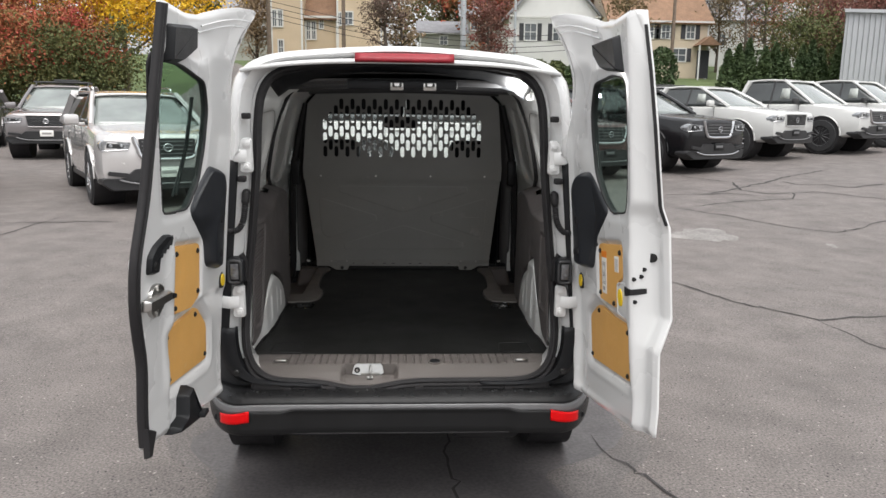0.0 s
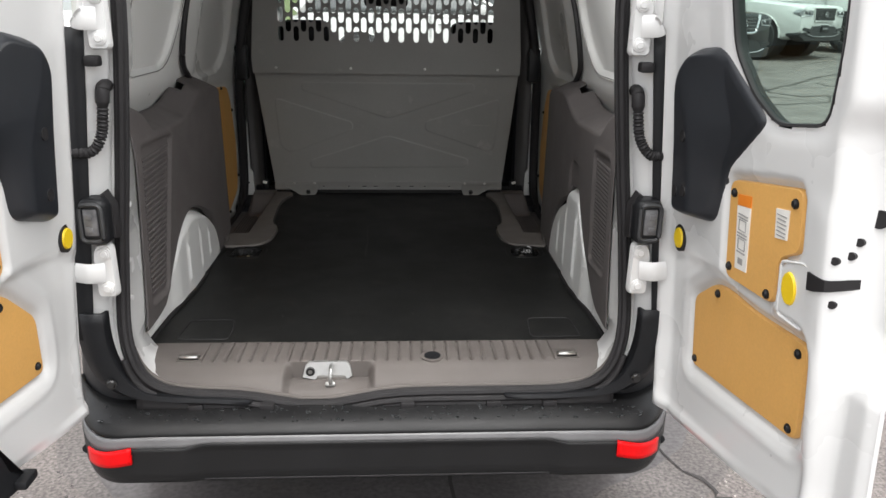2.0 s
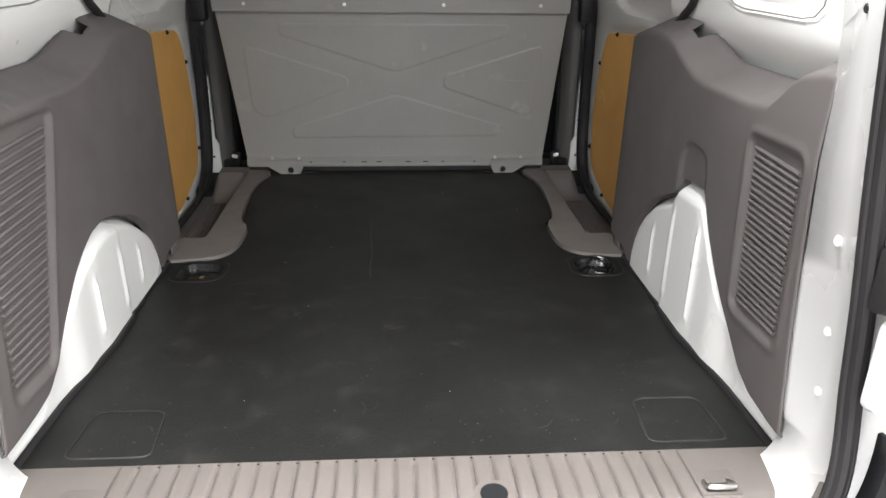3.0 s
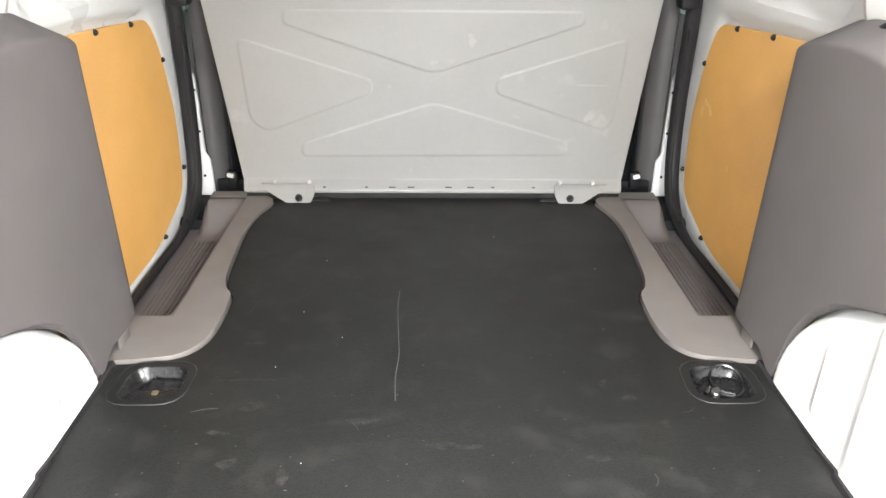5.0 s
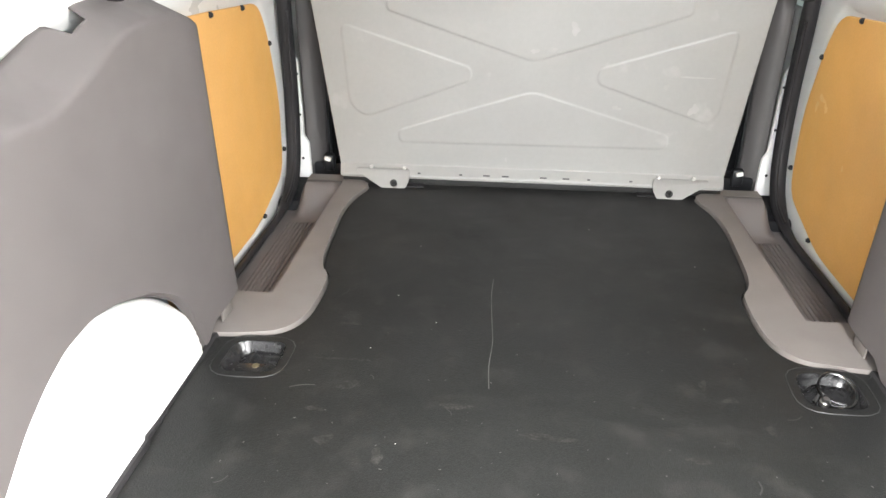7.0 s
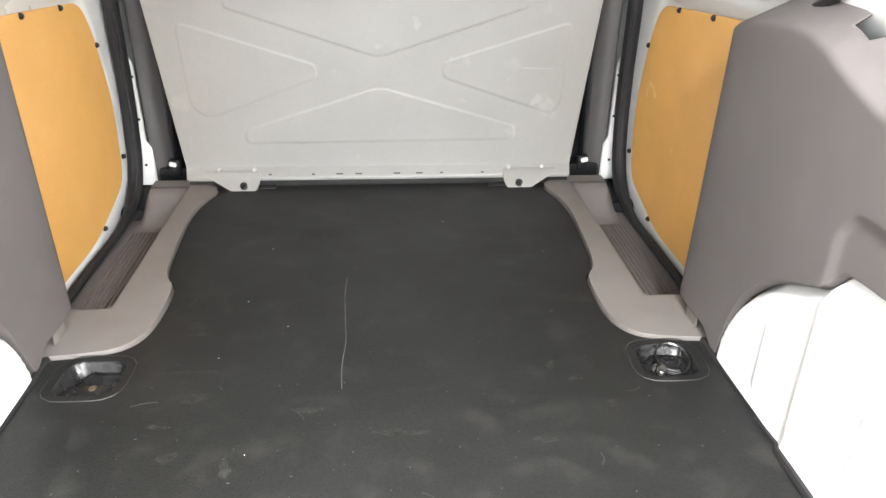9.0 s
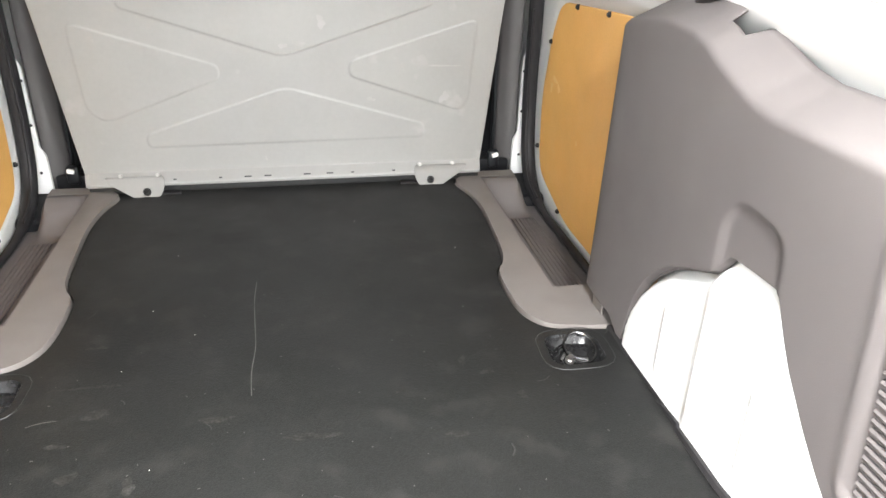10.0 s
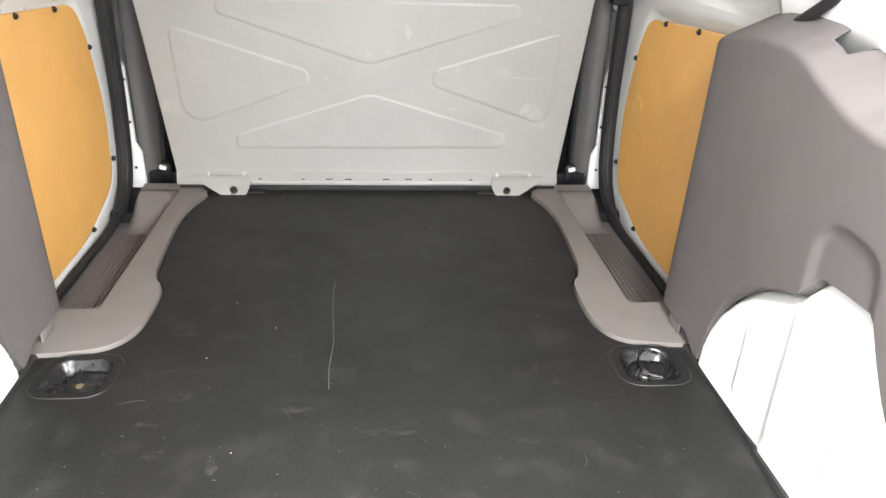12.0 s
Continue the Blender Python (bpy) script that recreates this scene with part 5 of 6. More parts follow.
for i in range(len(xs) - 1):
    for j in range(len(ys) - 1):
        bm.faces.new((vs[i][j], vs[i + 1][j], vs[i + 1][j + 1], vs[i][j + 1]))
ground = part("ground", bm, ASPHALT, None)
tagged(ground, "worn grey asphalt car park, damp and cracked", "ground", kind="structure")

# ---- parked vehicles ----
# base colour is lifted to carry part of the sky's reflection
CAR_GLASS = mat("car_glass", (0.17, 0.19, 0.18), 0.06, vary=0.3, scale=1.5, coat=1.0)
TYRE = mat("tyre", (0.022, 0.022, 0.023), 0.75, vary=0.2, scale=12)
CHROME = mat("chrome", (0.56, 0.56, 0.57), 0.2, 1.0, vary=0.05, scale=9)
LAMP = mat("headlamp", (0.30, 0.31, 0.32), 0.15, 0.4, vary=0.5, scale=25, coat=1.0)
SIDE_GLASS = mat("dark_side_glass", (0.045, 0.05, 0.05), 0.08, vary=0.3, scale=1.5, coat=0.6)
STICKER = mat("paper_behind_glass", (0.34, 0.36, 0.34), 0.5, vary=0.15, scale=9)
DARK = mat("dark_trim", (0.02, 0.02, 0.021), 0.4, vary=0.15, scale=9)
PAINTS = {"white": mat("pearl_white_paint", (0.54, 0.54, 0.525), 0.25, vary=0.03, scale=3, coat=0.6),
          "silver": mat("silver_paint", (0.52, 0.50, 0.49), 0.25, 0.3, vary=0.03, scale=3, coat=1.0),
          "grey": mat("grey_brown_paint", (0.20, 0.185, 0.185), 0.3, 0.4, vary=0.04, scale=3, coat=1.0),
          "black": mat("black_paint", (0.008, 0.008, 0.009), 0.2, vary=0.05, scale=3, coat=0.25, spec=0.35),
          "maroon": mat("dark_red_paint", (0.10, 0.045, 0.045), 0.25, 0.2, vary=0.05, scale=3, coat=1.0),
          "dark": mat("dark_grey_paint", (0.035, 0.037, 0.042), 0.25, 0.2, vary=0.05, scale=3, coat=1.0)}


def wheel(car, x, y, r, out, chrome):
    bm = bmesh.new()
    w = .22
    prof = [(r * .62, -w / 2), (r * .93, -w / 2), (r, -w * .36), (r, w * .36), (r * .93, w / 2), (r * .62, w / 2), (r * .60, w * .3), (r * .60, -w * .3)]
    n = 36
    loft(bm, [[(x + d * out, y + p * math.cos(2 * math.pi * k / n), r + p * math.sin(2 * math.pi * k / n)) for k in range(n)] for p, d in prof + prof[:1]])
    ty = part("wheel", bm, TYRE, car, "black tyre on an alloy rim")
    bm = bmesh.new()
    rod(bm, (x + out * .02, y, r), (x + out * .055, y, r), r * .615, 28)
    part("brake_disc", bm, DARK, ty)
    bm = bmesh.new()
    rod(bm, (x + out * .05, y, r), (x + out * .10, y, r), r * .14, 12)
    for k in range(6):
        for d in (-.13, .13):
            a = 2 * math.pi * k / 6 + d
            b = 2 * math.pi * k / 6 + d * 2.0
            tube(bm, [(x + out * .085, y + r * .12 * math.cos(a), r + r * .12 * math.sin(a)), (x + out * .075, y + r * .60 * math.cos(b), r + r * .60 * math.sin(b))], .022, 6)
    tube(bm, [(x + out * .085, y + r * .61 * math.cos(k * math.pi / 16), r + r * .61 * math.sin(k * math.pi / 16)) for k in range(32)], .016, 6, True)
    part("rim", bm, CHROME if chrome else DARK, ty, "bright alloy spokes" if chrome else "black alloy spokes")


NOSE = curve1([(0, 0), (.80, 0), (.88, .004), (.935, .035), (.97, .12), (1.0, .2)])


def nose(x):
    return NOSE(x / .97)


def vehicle(label, category, paint, pickup, m, chrome=True, stickers=False, rack=False, group="parked vehicles", wide=.97, high=1.78, grille="mesh", plate=False):
    """A parked SUV or crew-cab pickup with its nose at y = 0, facing -y."""
    car = thing("pickup_truck" if pickup else "suv", (0, 0, 0), label, category, group)
    P = PAINTS[paint]
    L = 5.45 if pickup else 5.0
    W, H = wide, high
    lift = .12 if pickup else 0.0
    hood = 1.15 if pickup else 1.09
    st = [(0.0, .42, hood - .075, .88), (.035, .36, hood - .03, .935), (.14, .31, hood - .005, .972), (.55, .28, hood + .035, .99), (1.0, .28, hood + .085, 1.0), (1.35, .28, hood + .115, 1.0)]
    st += [(2.6, .28, hood + .125, 1.0), (3.5, .28, hood + .125, 1.0), (4.4, .30, hood + .125, 1.0), (L - .25, .34, hood + .11, .98), (L - .05, .40, hood + .04, .93), (L, .46, .98, .86)]
    st = [(y, zl + lift, zh, k) for y, zl, zh, k in st]
    loops = []
    for y, zl, zh, k in st:
        w = W * k
        half = [(0, zl), (w * .86, zl), (w * .965, zl + .06), (w, zl + .28 * (zh - zl)), (w * 1.0, zl + .52 * (zh - zl)), (w * .985, zl + .80 * (zh - zl)), (w * .955, zh - .05), (w * .90, zh - .012), (w * .78, zh + .006), (w * .4, zh + .02), (0, zh + .024)]
        loops.append([(x, y, z) for x, z in half] + [(-x, y, z) for x, z in half[-2:0:-1]])
    bm = bmesh.new()
    loft(bm, loops, cap=True)
    body = part("body", bm, P, car, smooth=35)
    c0, r0 = 1.26, 2.24
    r1, c1 = (3.35, 3.62) if pickup else (4.35, 4.90)
    belt = hood + .125
    bw, rw = W * .90, W * .70
    # roof
    bm = bmesh.new()
    sheet(bm, 12, 16, lambda a, b: ((2 * a - 1) * (rw + .01), r0 - .05 + (r1 - r0 + .08) * b, H - .028 * (2 * a - 1) ** 4 - .05 * (1 - ss(b * 4)) - .035 * ss(b * 3 - 2) - .012 * (2 * a - 1) ** 2))
    roof = part("roof", bm, P, car, solid=.035, offset=-1)
    # windscreen and rear glass
    bm = bmesh.new()
    sheet(bm, 12, 8, lambda a, b: ((2 * a - 1) * (bw * .97 + (rw * .96 - bw * .97) * b), c0 - .03 + (r0 - c0) * b + .16 * (2 * a - 1) ** 2 * (1 - .4 * b), belt - .01 + (H - .085 - belt) * b))
    part("windscreen", bm, CAR_GLASS, car, "windscreen", solid=.01)
    bm = bmesh.new()
    sheet(bm, 8, 6, lambda a, b: ((2 * a - 1) * (bw * .95 + (rw - bw) * b), c1 + (r1 - c1) * b, belt + (H - .09 - belt) * b))
    part("rear_glass", bm, CAR_GLASS, car, solid=.01)
    doors = [(c0 + .42, 2.50), (2.58, 3.42 if pickup else 3.48)] + ([] if pickup else [(3.58, 4.55)])
    for s in (-1, 1):
        side = lambda y, t: (s * (bw + .012 + (rw - bw) * t), y + (.10 * t if y < 2.0 else 0), belt + (H - .075 - belt) * t)
        bm = bmesh.new()
        sheet(bm, 14, 6, lambda a, b: side(c0 + .12 + (r0 - c0) * .92 * b + (c1 - .06 - (c1 - r1) * .95 * b - (c0 + .12 + (r0 - c0) * .92 * b)) * a, b))
        part("side_glass", bm, SIDE_GLASS, car, "tinted side windows", solid=.012)
        # pillars
        bm = bmesh.new()
        tube(bm, [(s * bw * .99, c0 + .04, belt - .02), (s * (bw * .5 + rw * .5), (c0 + r0) / 2 + .04, (belt + H - .04) / 2), (s * rw * 1.0, r0 + .04, H - .05)], .042, 6)
        part("windscreen_pillar", bm, P, car)
        bm = bmesh.new()
        tube(bm, [side(2.54, -.02), side(2.54, .5), side(2.54, 1.0)], .040, 6, flat=.4)
        part("door_pillar", bm, DARK, car)
        bm = bmesh.new()
        tube(bm, [(s * bw, c1 - .05, belt - .02), (s * (rw + .02), r1 - .02, H - .05)], .075 if pickup else .11, 6)
        part("rear_pillar", bm, P, car)
        bm = bmesh.new()
        tube(bm, smooth_path([(s * (rw + .012), r0, H - .055), (s * (rw + .016), (r0 + r1) / 2, H - .03), (s * (rw + .012), r1, H - .06)]), .03, 6)
        part("roof_gutter", bm, P, car)
        # mirrors
        bm = bmesh.new()
        box(bm, (s * (W + .13), c0 + .42, belt + .06), (.24, .12, .17), .05)
        box(bm, (s * (W - .01), c0 + .42, belt - .01), (.12, .07, .05), .015)
        mi = part("door_mirror", bm, P if stickers != "dark" else DARK, car, "door mirror")
        # handles and lower cladding
        for a, b in doors[:2]:
            bm = bmesh.new()
            box(bm, (s * (W + .004), b - .18, belt - .17), (.03, .20, .035), .012)
            part("door_handle", bm, P, car)
            for yy in (a - .02, b + .04):
                bm = bmesh.new()
                box(bm, (s * (W * .992), yy, (belt + .5) / 2), (.012, .008, belt - .55), .002)
                part("door_gap", bm, DARK, car)
        bm = bmesh.new()
        box(bm, (s * (W * .955), L / 2, .36 + lift), (.06, L - 2.4, .10), .02)
        part("sill_cladding", bm, DARK, car)
        # wheels in dark arches
        for y in (.98, L - 1.25):
            r = .43 if pickup else .40
            bm = bmesh.new()
            tube(bm, [(s * (W + .002), y + (r + .085) * math.cos(k * math.pi / 16), r + .02 + (r + .085) * math.sin(k * math.pi / 16)) for k in range(0, 17)], .022, 6, flat=.6)
            part("arch_lip", bm, P, car)
            bm = bmesh.new()
            rod(bm, (s * W * .55, y, r + .02), (s * (W + .006), y, r + .02), r + .065, 32)
            part("wheel_well", bm, RUBBER, car)
            wheel(car, s * (W - .085), y, r, s, chrome)
        # headlamps
        bm = bmesh.new()
        hz = hood - .16
        prism(bm, rounded([(.50, hz + .050), (.90, hz + .080), (.95, hz + .0), (.92, hz - .095), (.54, hz - .075)], .03), lambda x, z, d: (s * x * W / .97, nose(x) + d, z), -.016, .10, .012)
        hl = part("headlamp", bm, LAMP, car, "clear headlamp")
        bm = bmesh.new()
        prism(bm, rounded([(.60, hz + .010), (.84, hz + .035), (.85, hz - .035), (.62, hz - .040)], .01), lambda x, z, d: (s * x * W / .97, nose(x) + d, z), -.0175, .0)
        part("lamp_insert", bm, DARK, hl)
        for lx in (.64, .79):
            bm = bmesh.new()
            ly = nose(lx) - .012
            rod(bm, (s * lx * W / .97, ly - .010, hz - .005), (s * lx * W / .97, ly - .022, hz - .005), .027, 14, .020)
            part("lamp_lens", bm, LAMP, hl)
        bm = bmesh.new()
        tube(bm, [(s * x * W / .97, nose(x) - .020, hz - .062 - .018 * (x - .55) / .38) for x in (.56, .64, .72, .80, .87, .92)], .009, 6)
        part("light_strip", bm, CHROME, hl)
        bm = bmesh.new()
        prism(bm, rounded([(.56, .52 + lift), (.84, .56 + lift), (.86, .50 + lift), (.58, .46 + lift)], .02), lambda x, z, d: (s * x * W / .97, nose(x) - .012 + d, z), -.034, .06)
        part("fog_lamp", bm, DARK, car)
        if rack or not pickup:
            bm = bmesh.new()
            tube(bm, smooth_path([(s * (rw - .04), r0 + .25, H - .03), (s * (rw - .04), r0 + .40, H + .055), (s * (rw - .04), r1 - .3, H + .055), (s * (rw - .04), r1 - .1, H - .03)]), .018, 6)
            part("roof_rail", bm, CHROME if paint in ("silver", "white") else DARK, car)
        if stickers and s < 0:
            for a, b in doors[:1]:
                bm = bmesh.new()
                sheet(bm, 2, 2, lambda u, v: Vector(side(a + .30 + .30 * u, .20 + .48 * v)) + Vector((s * .014, 0, 0)))
                part("window_sticker", bm, STICKER, car, "white paper sticker in the side window", solid=.003)
    # front: grille, bumper, badge, plate bar
    gz0, gz1 = hood - .34, hood - .06
    bm = bmesh.new()
    gw = .46 if pickup else .42
    gpoly = rounded([(-gw, gz1), (gw, gz1), (gw * .92, gz0), (-gw * .92, gz0)], .04)
    prism(bm, gpoly, lambda x, z, d: (x, .05 * x * x - .014 + d, z), -.015, .08, .01)
    gr = part("grille", bm, DARK, car, "dark grille")
    if grille == "chrome":
        bm = bmesh.new()
        tube(bm, smooth_path([(-gw - .06, .0, gz1 + .03), (-gw - .01, -.012, (gz0 + gz1) / 2), (-gw * .82, -.022, gz0 - .01), (0, -.03, gz0 - .03), (gw * .82, -.022, gz0 - .01), (gw + .01, -.012, (gz0 + gz1) / 2), (gw + .06, .0, gz1 + .03)]), .034, 8)
        part("grille_frame", bm, CHROME, gr, "chrome grille frame")
        for i in range(4):
            bm = bmesh.new()
            box(bm, (0, -.026, gz0 + .05 + .06 * i), (gw * 1.75, .02, .016), .006)
            part("grille_bar", bm, BUMPER_BAND, gr)
    else:
        for i in range(-4, 5):
            for j in range(3):
                bm = bmesh.new()
                z = gz0 + .06 + .075 * j
                x = i * .095 + (.0475 if j % 2 else 0)
                if abs(x) > gw - .05:
                    bm.free()
                    continue
                tube(bm, [(x - .042, -.034 + .05 * x * x, z), (x, -.040 + .05 * x * x, z + .028), (x + .042, -.034 + .05 * x * x, z), (x, -.040 + .05 * x * x, z - .028)], .007, 5, True)
                part("grille_cell", bm, BUMPER_BAND, gr)
        bm = bmesh.new()
        tube(bm, [(x, .05 * x * x - .030, z) for x, z in gpoly], .014, 6, True)
        part("grille_frame", bm, P, gr)
    bm = bmesh.new()
    tube(bm, [(.062 * math.cos(k * math.pi / 12), -.050, (gz0 + gz1) / 2 + .055 * math.sin(k * math.pi / 12)) for k in range(24)], .010, 6, True)
    box(bm, (0, -.051, (gz0 + gz1) / 2), (.15, .010, .018), .003)
    part("badge", bm, CHROME, gr, "round chrome badge")
    bm = bmesh.new()
    prism(bm, rounded([(-.92, .47 + lift), (-.64, .46 + lift), (-.48, .60 + lift), (.48, .60 + lift), (.64, .46 + lift), (.92, .47 + lift), (.955, .38 + lift), (.80, .26 + lift), (-.80, .26 + lift), (-.955, .38 + lift)], .04), lambda x, z, d: (x * W / .97, nose(abs(x)) - .016 + d, z), -.024, .22, .02)
    fb = part("lower_bumper", bm, DARK, car, "dark lower bumper")
    bm = bmesh.new()
    tube(bm, smooth_path([(-.70, -.03, .43 + lift), (-.45, -.045, .37 + lift), (0, -.05, .36 + lift), (.45, -.045, .37 + lift), (.70, -.03, .43 + lift)]), .015, 6)
    part("skid_strip", bm, CHROME if paint == "black" else BUMPER_BAND, fb)
    bm = bmesh.new()
    box(bm, (0, -.052, .53 + lift), (.31, .012, .155), .006)
    pl = part("plate", bm, PAPER if plate else BUMPER, fb, "number plate with a blank bar" if plate else "black plate holder")
    bm = bmesh.new()
    box(bm, (0, -.060, .53 + lift), (.22, .006, .05), .002)
    part("plate_bar", bm, PRINT if plate else BUMPER_BAND, pl)
    if pickup:
        bm = bmesh.new()
        box(bm, (0, (3.62 + L) / 2 - .03, hood + .14), (W * 1.6, L - 3.75, .06), .02)
        part("bed_cover", bm, DARK, car)
    if rack:
        bm = bmesh.new()
        box(bm, (.10, r0 + .5, H + .10), (.62, .5, .07), .02)
        part("roof_box", bm, DARK, car)
        bm = bmesh.new()
        for yy in (r0 + .2, r0 + .9):
            rod(bm, (-rw, yy, H + .06), (rw, yy, H + .06), .018, 8)
        part("cross_bar", bm, DARK, car)
    car.matrix_basis = m
    return car


def parked(x, y, heading, **k):
    """Nose at (x, y); heading in degrees turns the nose from -y towards +x."""
    return pose(x, y, rise(x, y + 2) - .015, 0, 0, heading)


TURNED = 23.0
vehicle("silver-white SUV with a chrome grille frame, parked on the lot", "suv", "silver", False, parked(-3.58, 8.80, 29.5), grille="chrome", high=1.76, plate=True)
vehicle("grey-brown pickup truck with a roof rack and mesh grille", "pickup truck", "grey", True, parked(-9.05, 16.8, 14), rack=True, high=1.92, wide=1.0, plate=True)
vehicle("dark SUV parked beside the silver one", "suv", "dark", False, parked(-7.62, 8.1, TURNED))
vehicle("dark red SUV parked first in the row", "suv", "maroon", False, parked(3.95, 11.9, 31), grille="chrome")
vehicle("glossy black SUV with a chrome grille frame", "suv", "black", False, parked(6.55, 12.95, 31), grille="chrome")
vehicle("white crew-cab pickup with bright wheels and window stickers", "pickup truck", "white", True, parked(9.44, 15.35, 33), stickers=True, high=1.80, wide=.93)
vehicle("large white crew-cab pickup with black wheels and a black grille", "pickup truck", "white", True, parked(12.32, 16.6, 33), chrome=False, stickers="dark", high=1.95, wide=1.0, grille="chrome")
vehicle("white crew-cab pickup at the row's end", "pickup truck", "white", True, parked(15.2, 18.2, 33), chrome=False, stickers="dark", high=1.95, wide=1.0)
vehicle("dark wagon parked behind the silver SUV", "suv", "dark", False, parked(-9.3, 21.5, TURNED))
vehicle("grey car at the far side of the lot", "suv", "grey", False, parked(-13.2, 20.5, TURNED))
vehicle("white SUV parked across the lane ahead of the van", "suv", "white", False, pose(3.2, 12.2, rise(1, 12), 0, 0, 83))
vehicle("dark car parked behind the white pickups", "suv", "dark", False, pose(13.5, 27, rise(13.5, 27), 0, 0, 80))

# ---- beyond the lot ----
GRASS = mat("grass", (0.07, 0.10, 0.03), 0.9, vary=0.3, scale=0.6, fine=0.3, fscale=12, bump=0.5, bscale=30)
BARK = mat("bark", (0.09, 0.07, 0.055), 0.9, vary=0.25, scale=6, bump=0.5, bscale=40)
POLE = mat("weathered_pole", (0.16, 0.12, 0.09), 0.85, vary=0.2, scale=5)
POLE_GREY = mat("galvanised_pole", (0.42, 0.44, 0.46), 0.45, 0.5, vary=0.08, scale=5)
SHINGLE = mat("brown_shingles", (0.20, 0.118, 0.072), 0.85, vary=0.15, scale=2, fine=0.2, fscale=14)
SHINGLE_GREY = mat("grey_shingles", (0.20, 0.20, 0.21), 0.85, vary=0.15, scale=2, fine=0.2, fscale=14)
SIDING = {"beige": mat("beige_siding", (0.58, 0.465, 0.33), 0.7, vary=0.05, scale=1), "white": mat("white_siding", (0.58, 0.575, 0.56), 0.7, vary=0.04, scale=1),
          "tan": mat("tan_siding", (0.55, 0.465, 0.355), 0.7, vary=0.05, scale=1), "grey": mat("grey_siding", (0.30, 0.30, 0.26), 0.7, vary=0.05, scale=1)}
SHUTTER = mat("black_shutter", (0.03, 0.03, 0.035), 0.6)
HOUSE_GLASS = mat("house_glass", (0.10, 0.11, 0.12), 0.1, vary=0.2, scale=2)
METAL_WALL = mat("white_ribbed_metal", (0.36, 0.37, 0.385), 0.5, vary=0.04, scale=0.7)


def leaf_mat(name, a, b, c):
    """Foliage that varies from leaf to leaf."""
    a, b, c = (tuple(.78 * v for v in q) for q in (a, b, c))
    m = mat(name, a, 0.7, vary=0.25, scale=0.8)
    t = m.node_tree
    g = t.nodes.new("ShaderNodeNewGeometry")
    r = t.nodes.new("ShaderNodeValToRGB")
    r.color_ramp.elements[0].color, r.color_ramp.elements[1].color = (*a, 1), (*b, 1)
    e = r.color_ramp.elements.new(0.55)
    e.color = (*c, 1)
    # half the change goes from clump to clump, half from leaf to leaf
    nz = t.nodes.new("ShaderNodeTexNoise")
    nz.inputs["Scale"].default_value, nz.inputs["Detail"].default_value = 0.75, 2.0
    mr = t.nodes.new("ShaderNodeMapRange")
    mr.inputs["From Min"].default_value, mr.inputs["From Max"].default_value = 0.36, 0.64
    mx = t.nodes.new("ShaderNodeMix")
    mx.inputs["Factor"].default_value = 0.42
    t.links.new(g.outputs["Position"], nz.inputs["Vector"])
    t.links.new(nz.outputs[0], mr.inputs["Value"])
    t.links.new(mr.outputs[0], mx.inputs["A"])
    t.links.new(g.outputs["Random Per Island"], mx.inputs["B"])
    t.links.new(mx.outputs[0], r.inputs[0])
    t.links.new(r.outputs[0], t.nodes["Principled BSDF"].inputs["Base Color"])
    return m


LEAF = {"yellow": leaf_mat("yellow_leaves", (0.78, 0.42, 0.012), (1.0, 0.68, 0.03), (0.95, 0.58, 0.02)),
        "red": leaf_mat("red_leaves", (0.13, 0.14, 0.03), (0.56, 0.07, 0.075), (0.42, 0.13, 0.05)),
        "green": leaf_mat("green_leaves", (0.06, 0.09, 0.022), (0.16, 0.15, 0.04), (0.10, 0.11, 0.028)),
        "rust": leaf_mat("rust_leaves", (0.22, 0.12, 0.06), (0.34, 0.20, 0.10), (0.17, 0.14, 0.06)),
        "ever": leaf_mat("evergreen_leaves", (0.035, 0.07, 0.022), (0.09, 0.13, 0.045), (0.06, 0.095, 0.03)),
        "wine": leaf_mat("wine_red_leaves", (0.16, 0.06, 0.045), (0.30, 0.07, 0.07), (0.20, 0.09, 0.06)),
        "tan": leaf_mat("dry_tan_leaves", (0.34, 0.24, 0.15), (0.48, 0.36, 0.25), (0.30, 0.21, 0.12)),
        "plum": leaf_mat("plum_leaves", (0.11, 0.055, 0.05), (0.22, 0.11, 0.09), (0.14, 0.10, 0.07))}


def leaves(name, pts, size, material, parent, seed):
    """Many small leaves, each a folded pair of faces, at the places given."""
    rng = np.random.default_rng(seed)
    n = len(pts)
    a = rng.normal(size=(n, 3))
    a /= np.linalg.norm(a, axis=1)[:, None]
    b = np.cross(a, rng.normal(size=(n, 3)))
    b /= np.linalg.norm(b, axis=1)[:, None] + 1e-9
    k = (size * rng.uniform(.6, 1.3, n))[:, None]
    up = np.cross(a, b) * k * .25
    v = np.stack([pts - a * k, pts + b * k * .55 + up, pts + a * k, pts - b * k * .55 + up], 1).reshape(-1, 3)
    f = np.arange(n)[:, None] * 4
    me = bpy.data.meshes.new(name)
    me.from_pydata(v.tolist(), [], np.concatenate([f + (0, 1, 2), f + (0, 2, 3)]).tolist())
    me.materials.append(material)
    ob = new(name, me)
    if parent:
        ob.parent = parent
        ob.matrix_parent_inverse = parent.matrix_basis.inverted()
    return ob


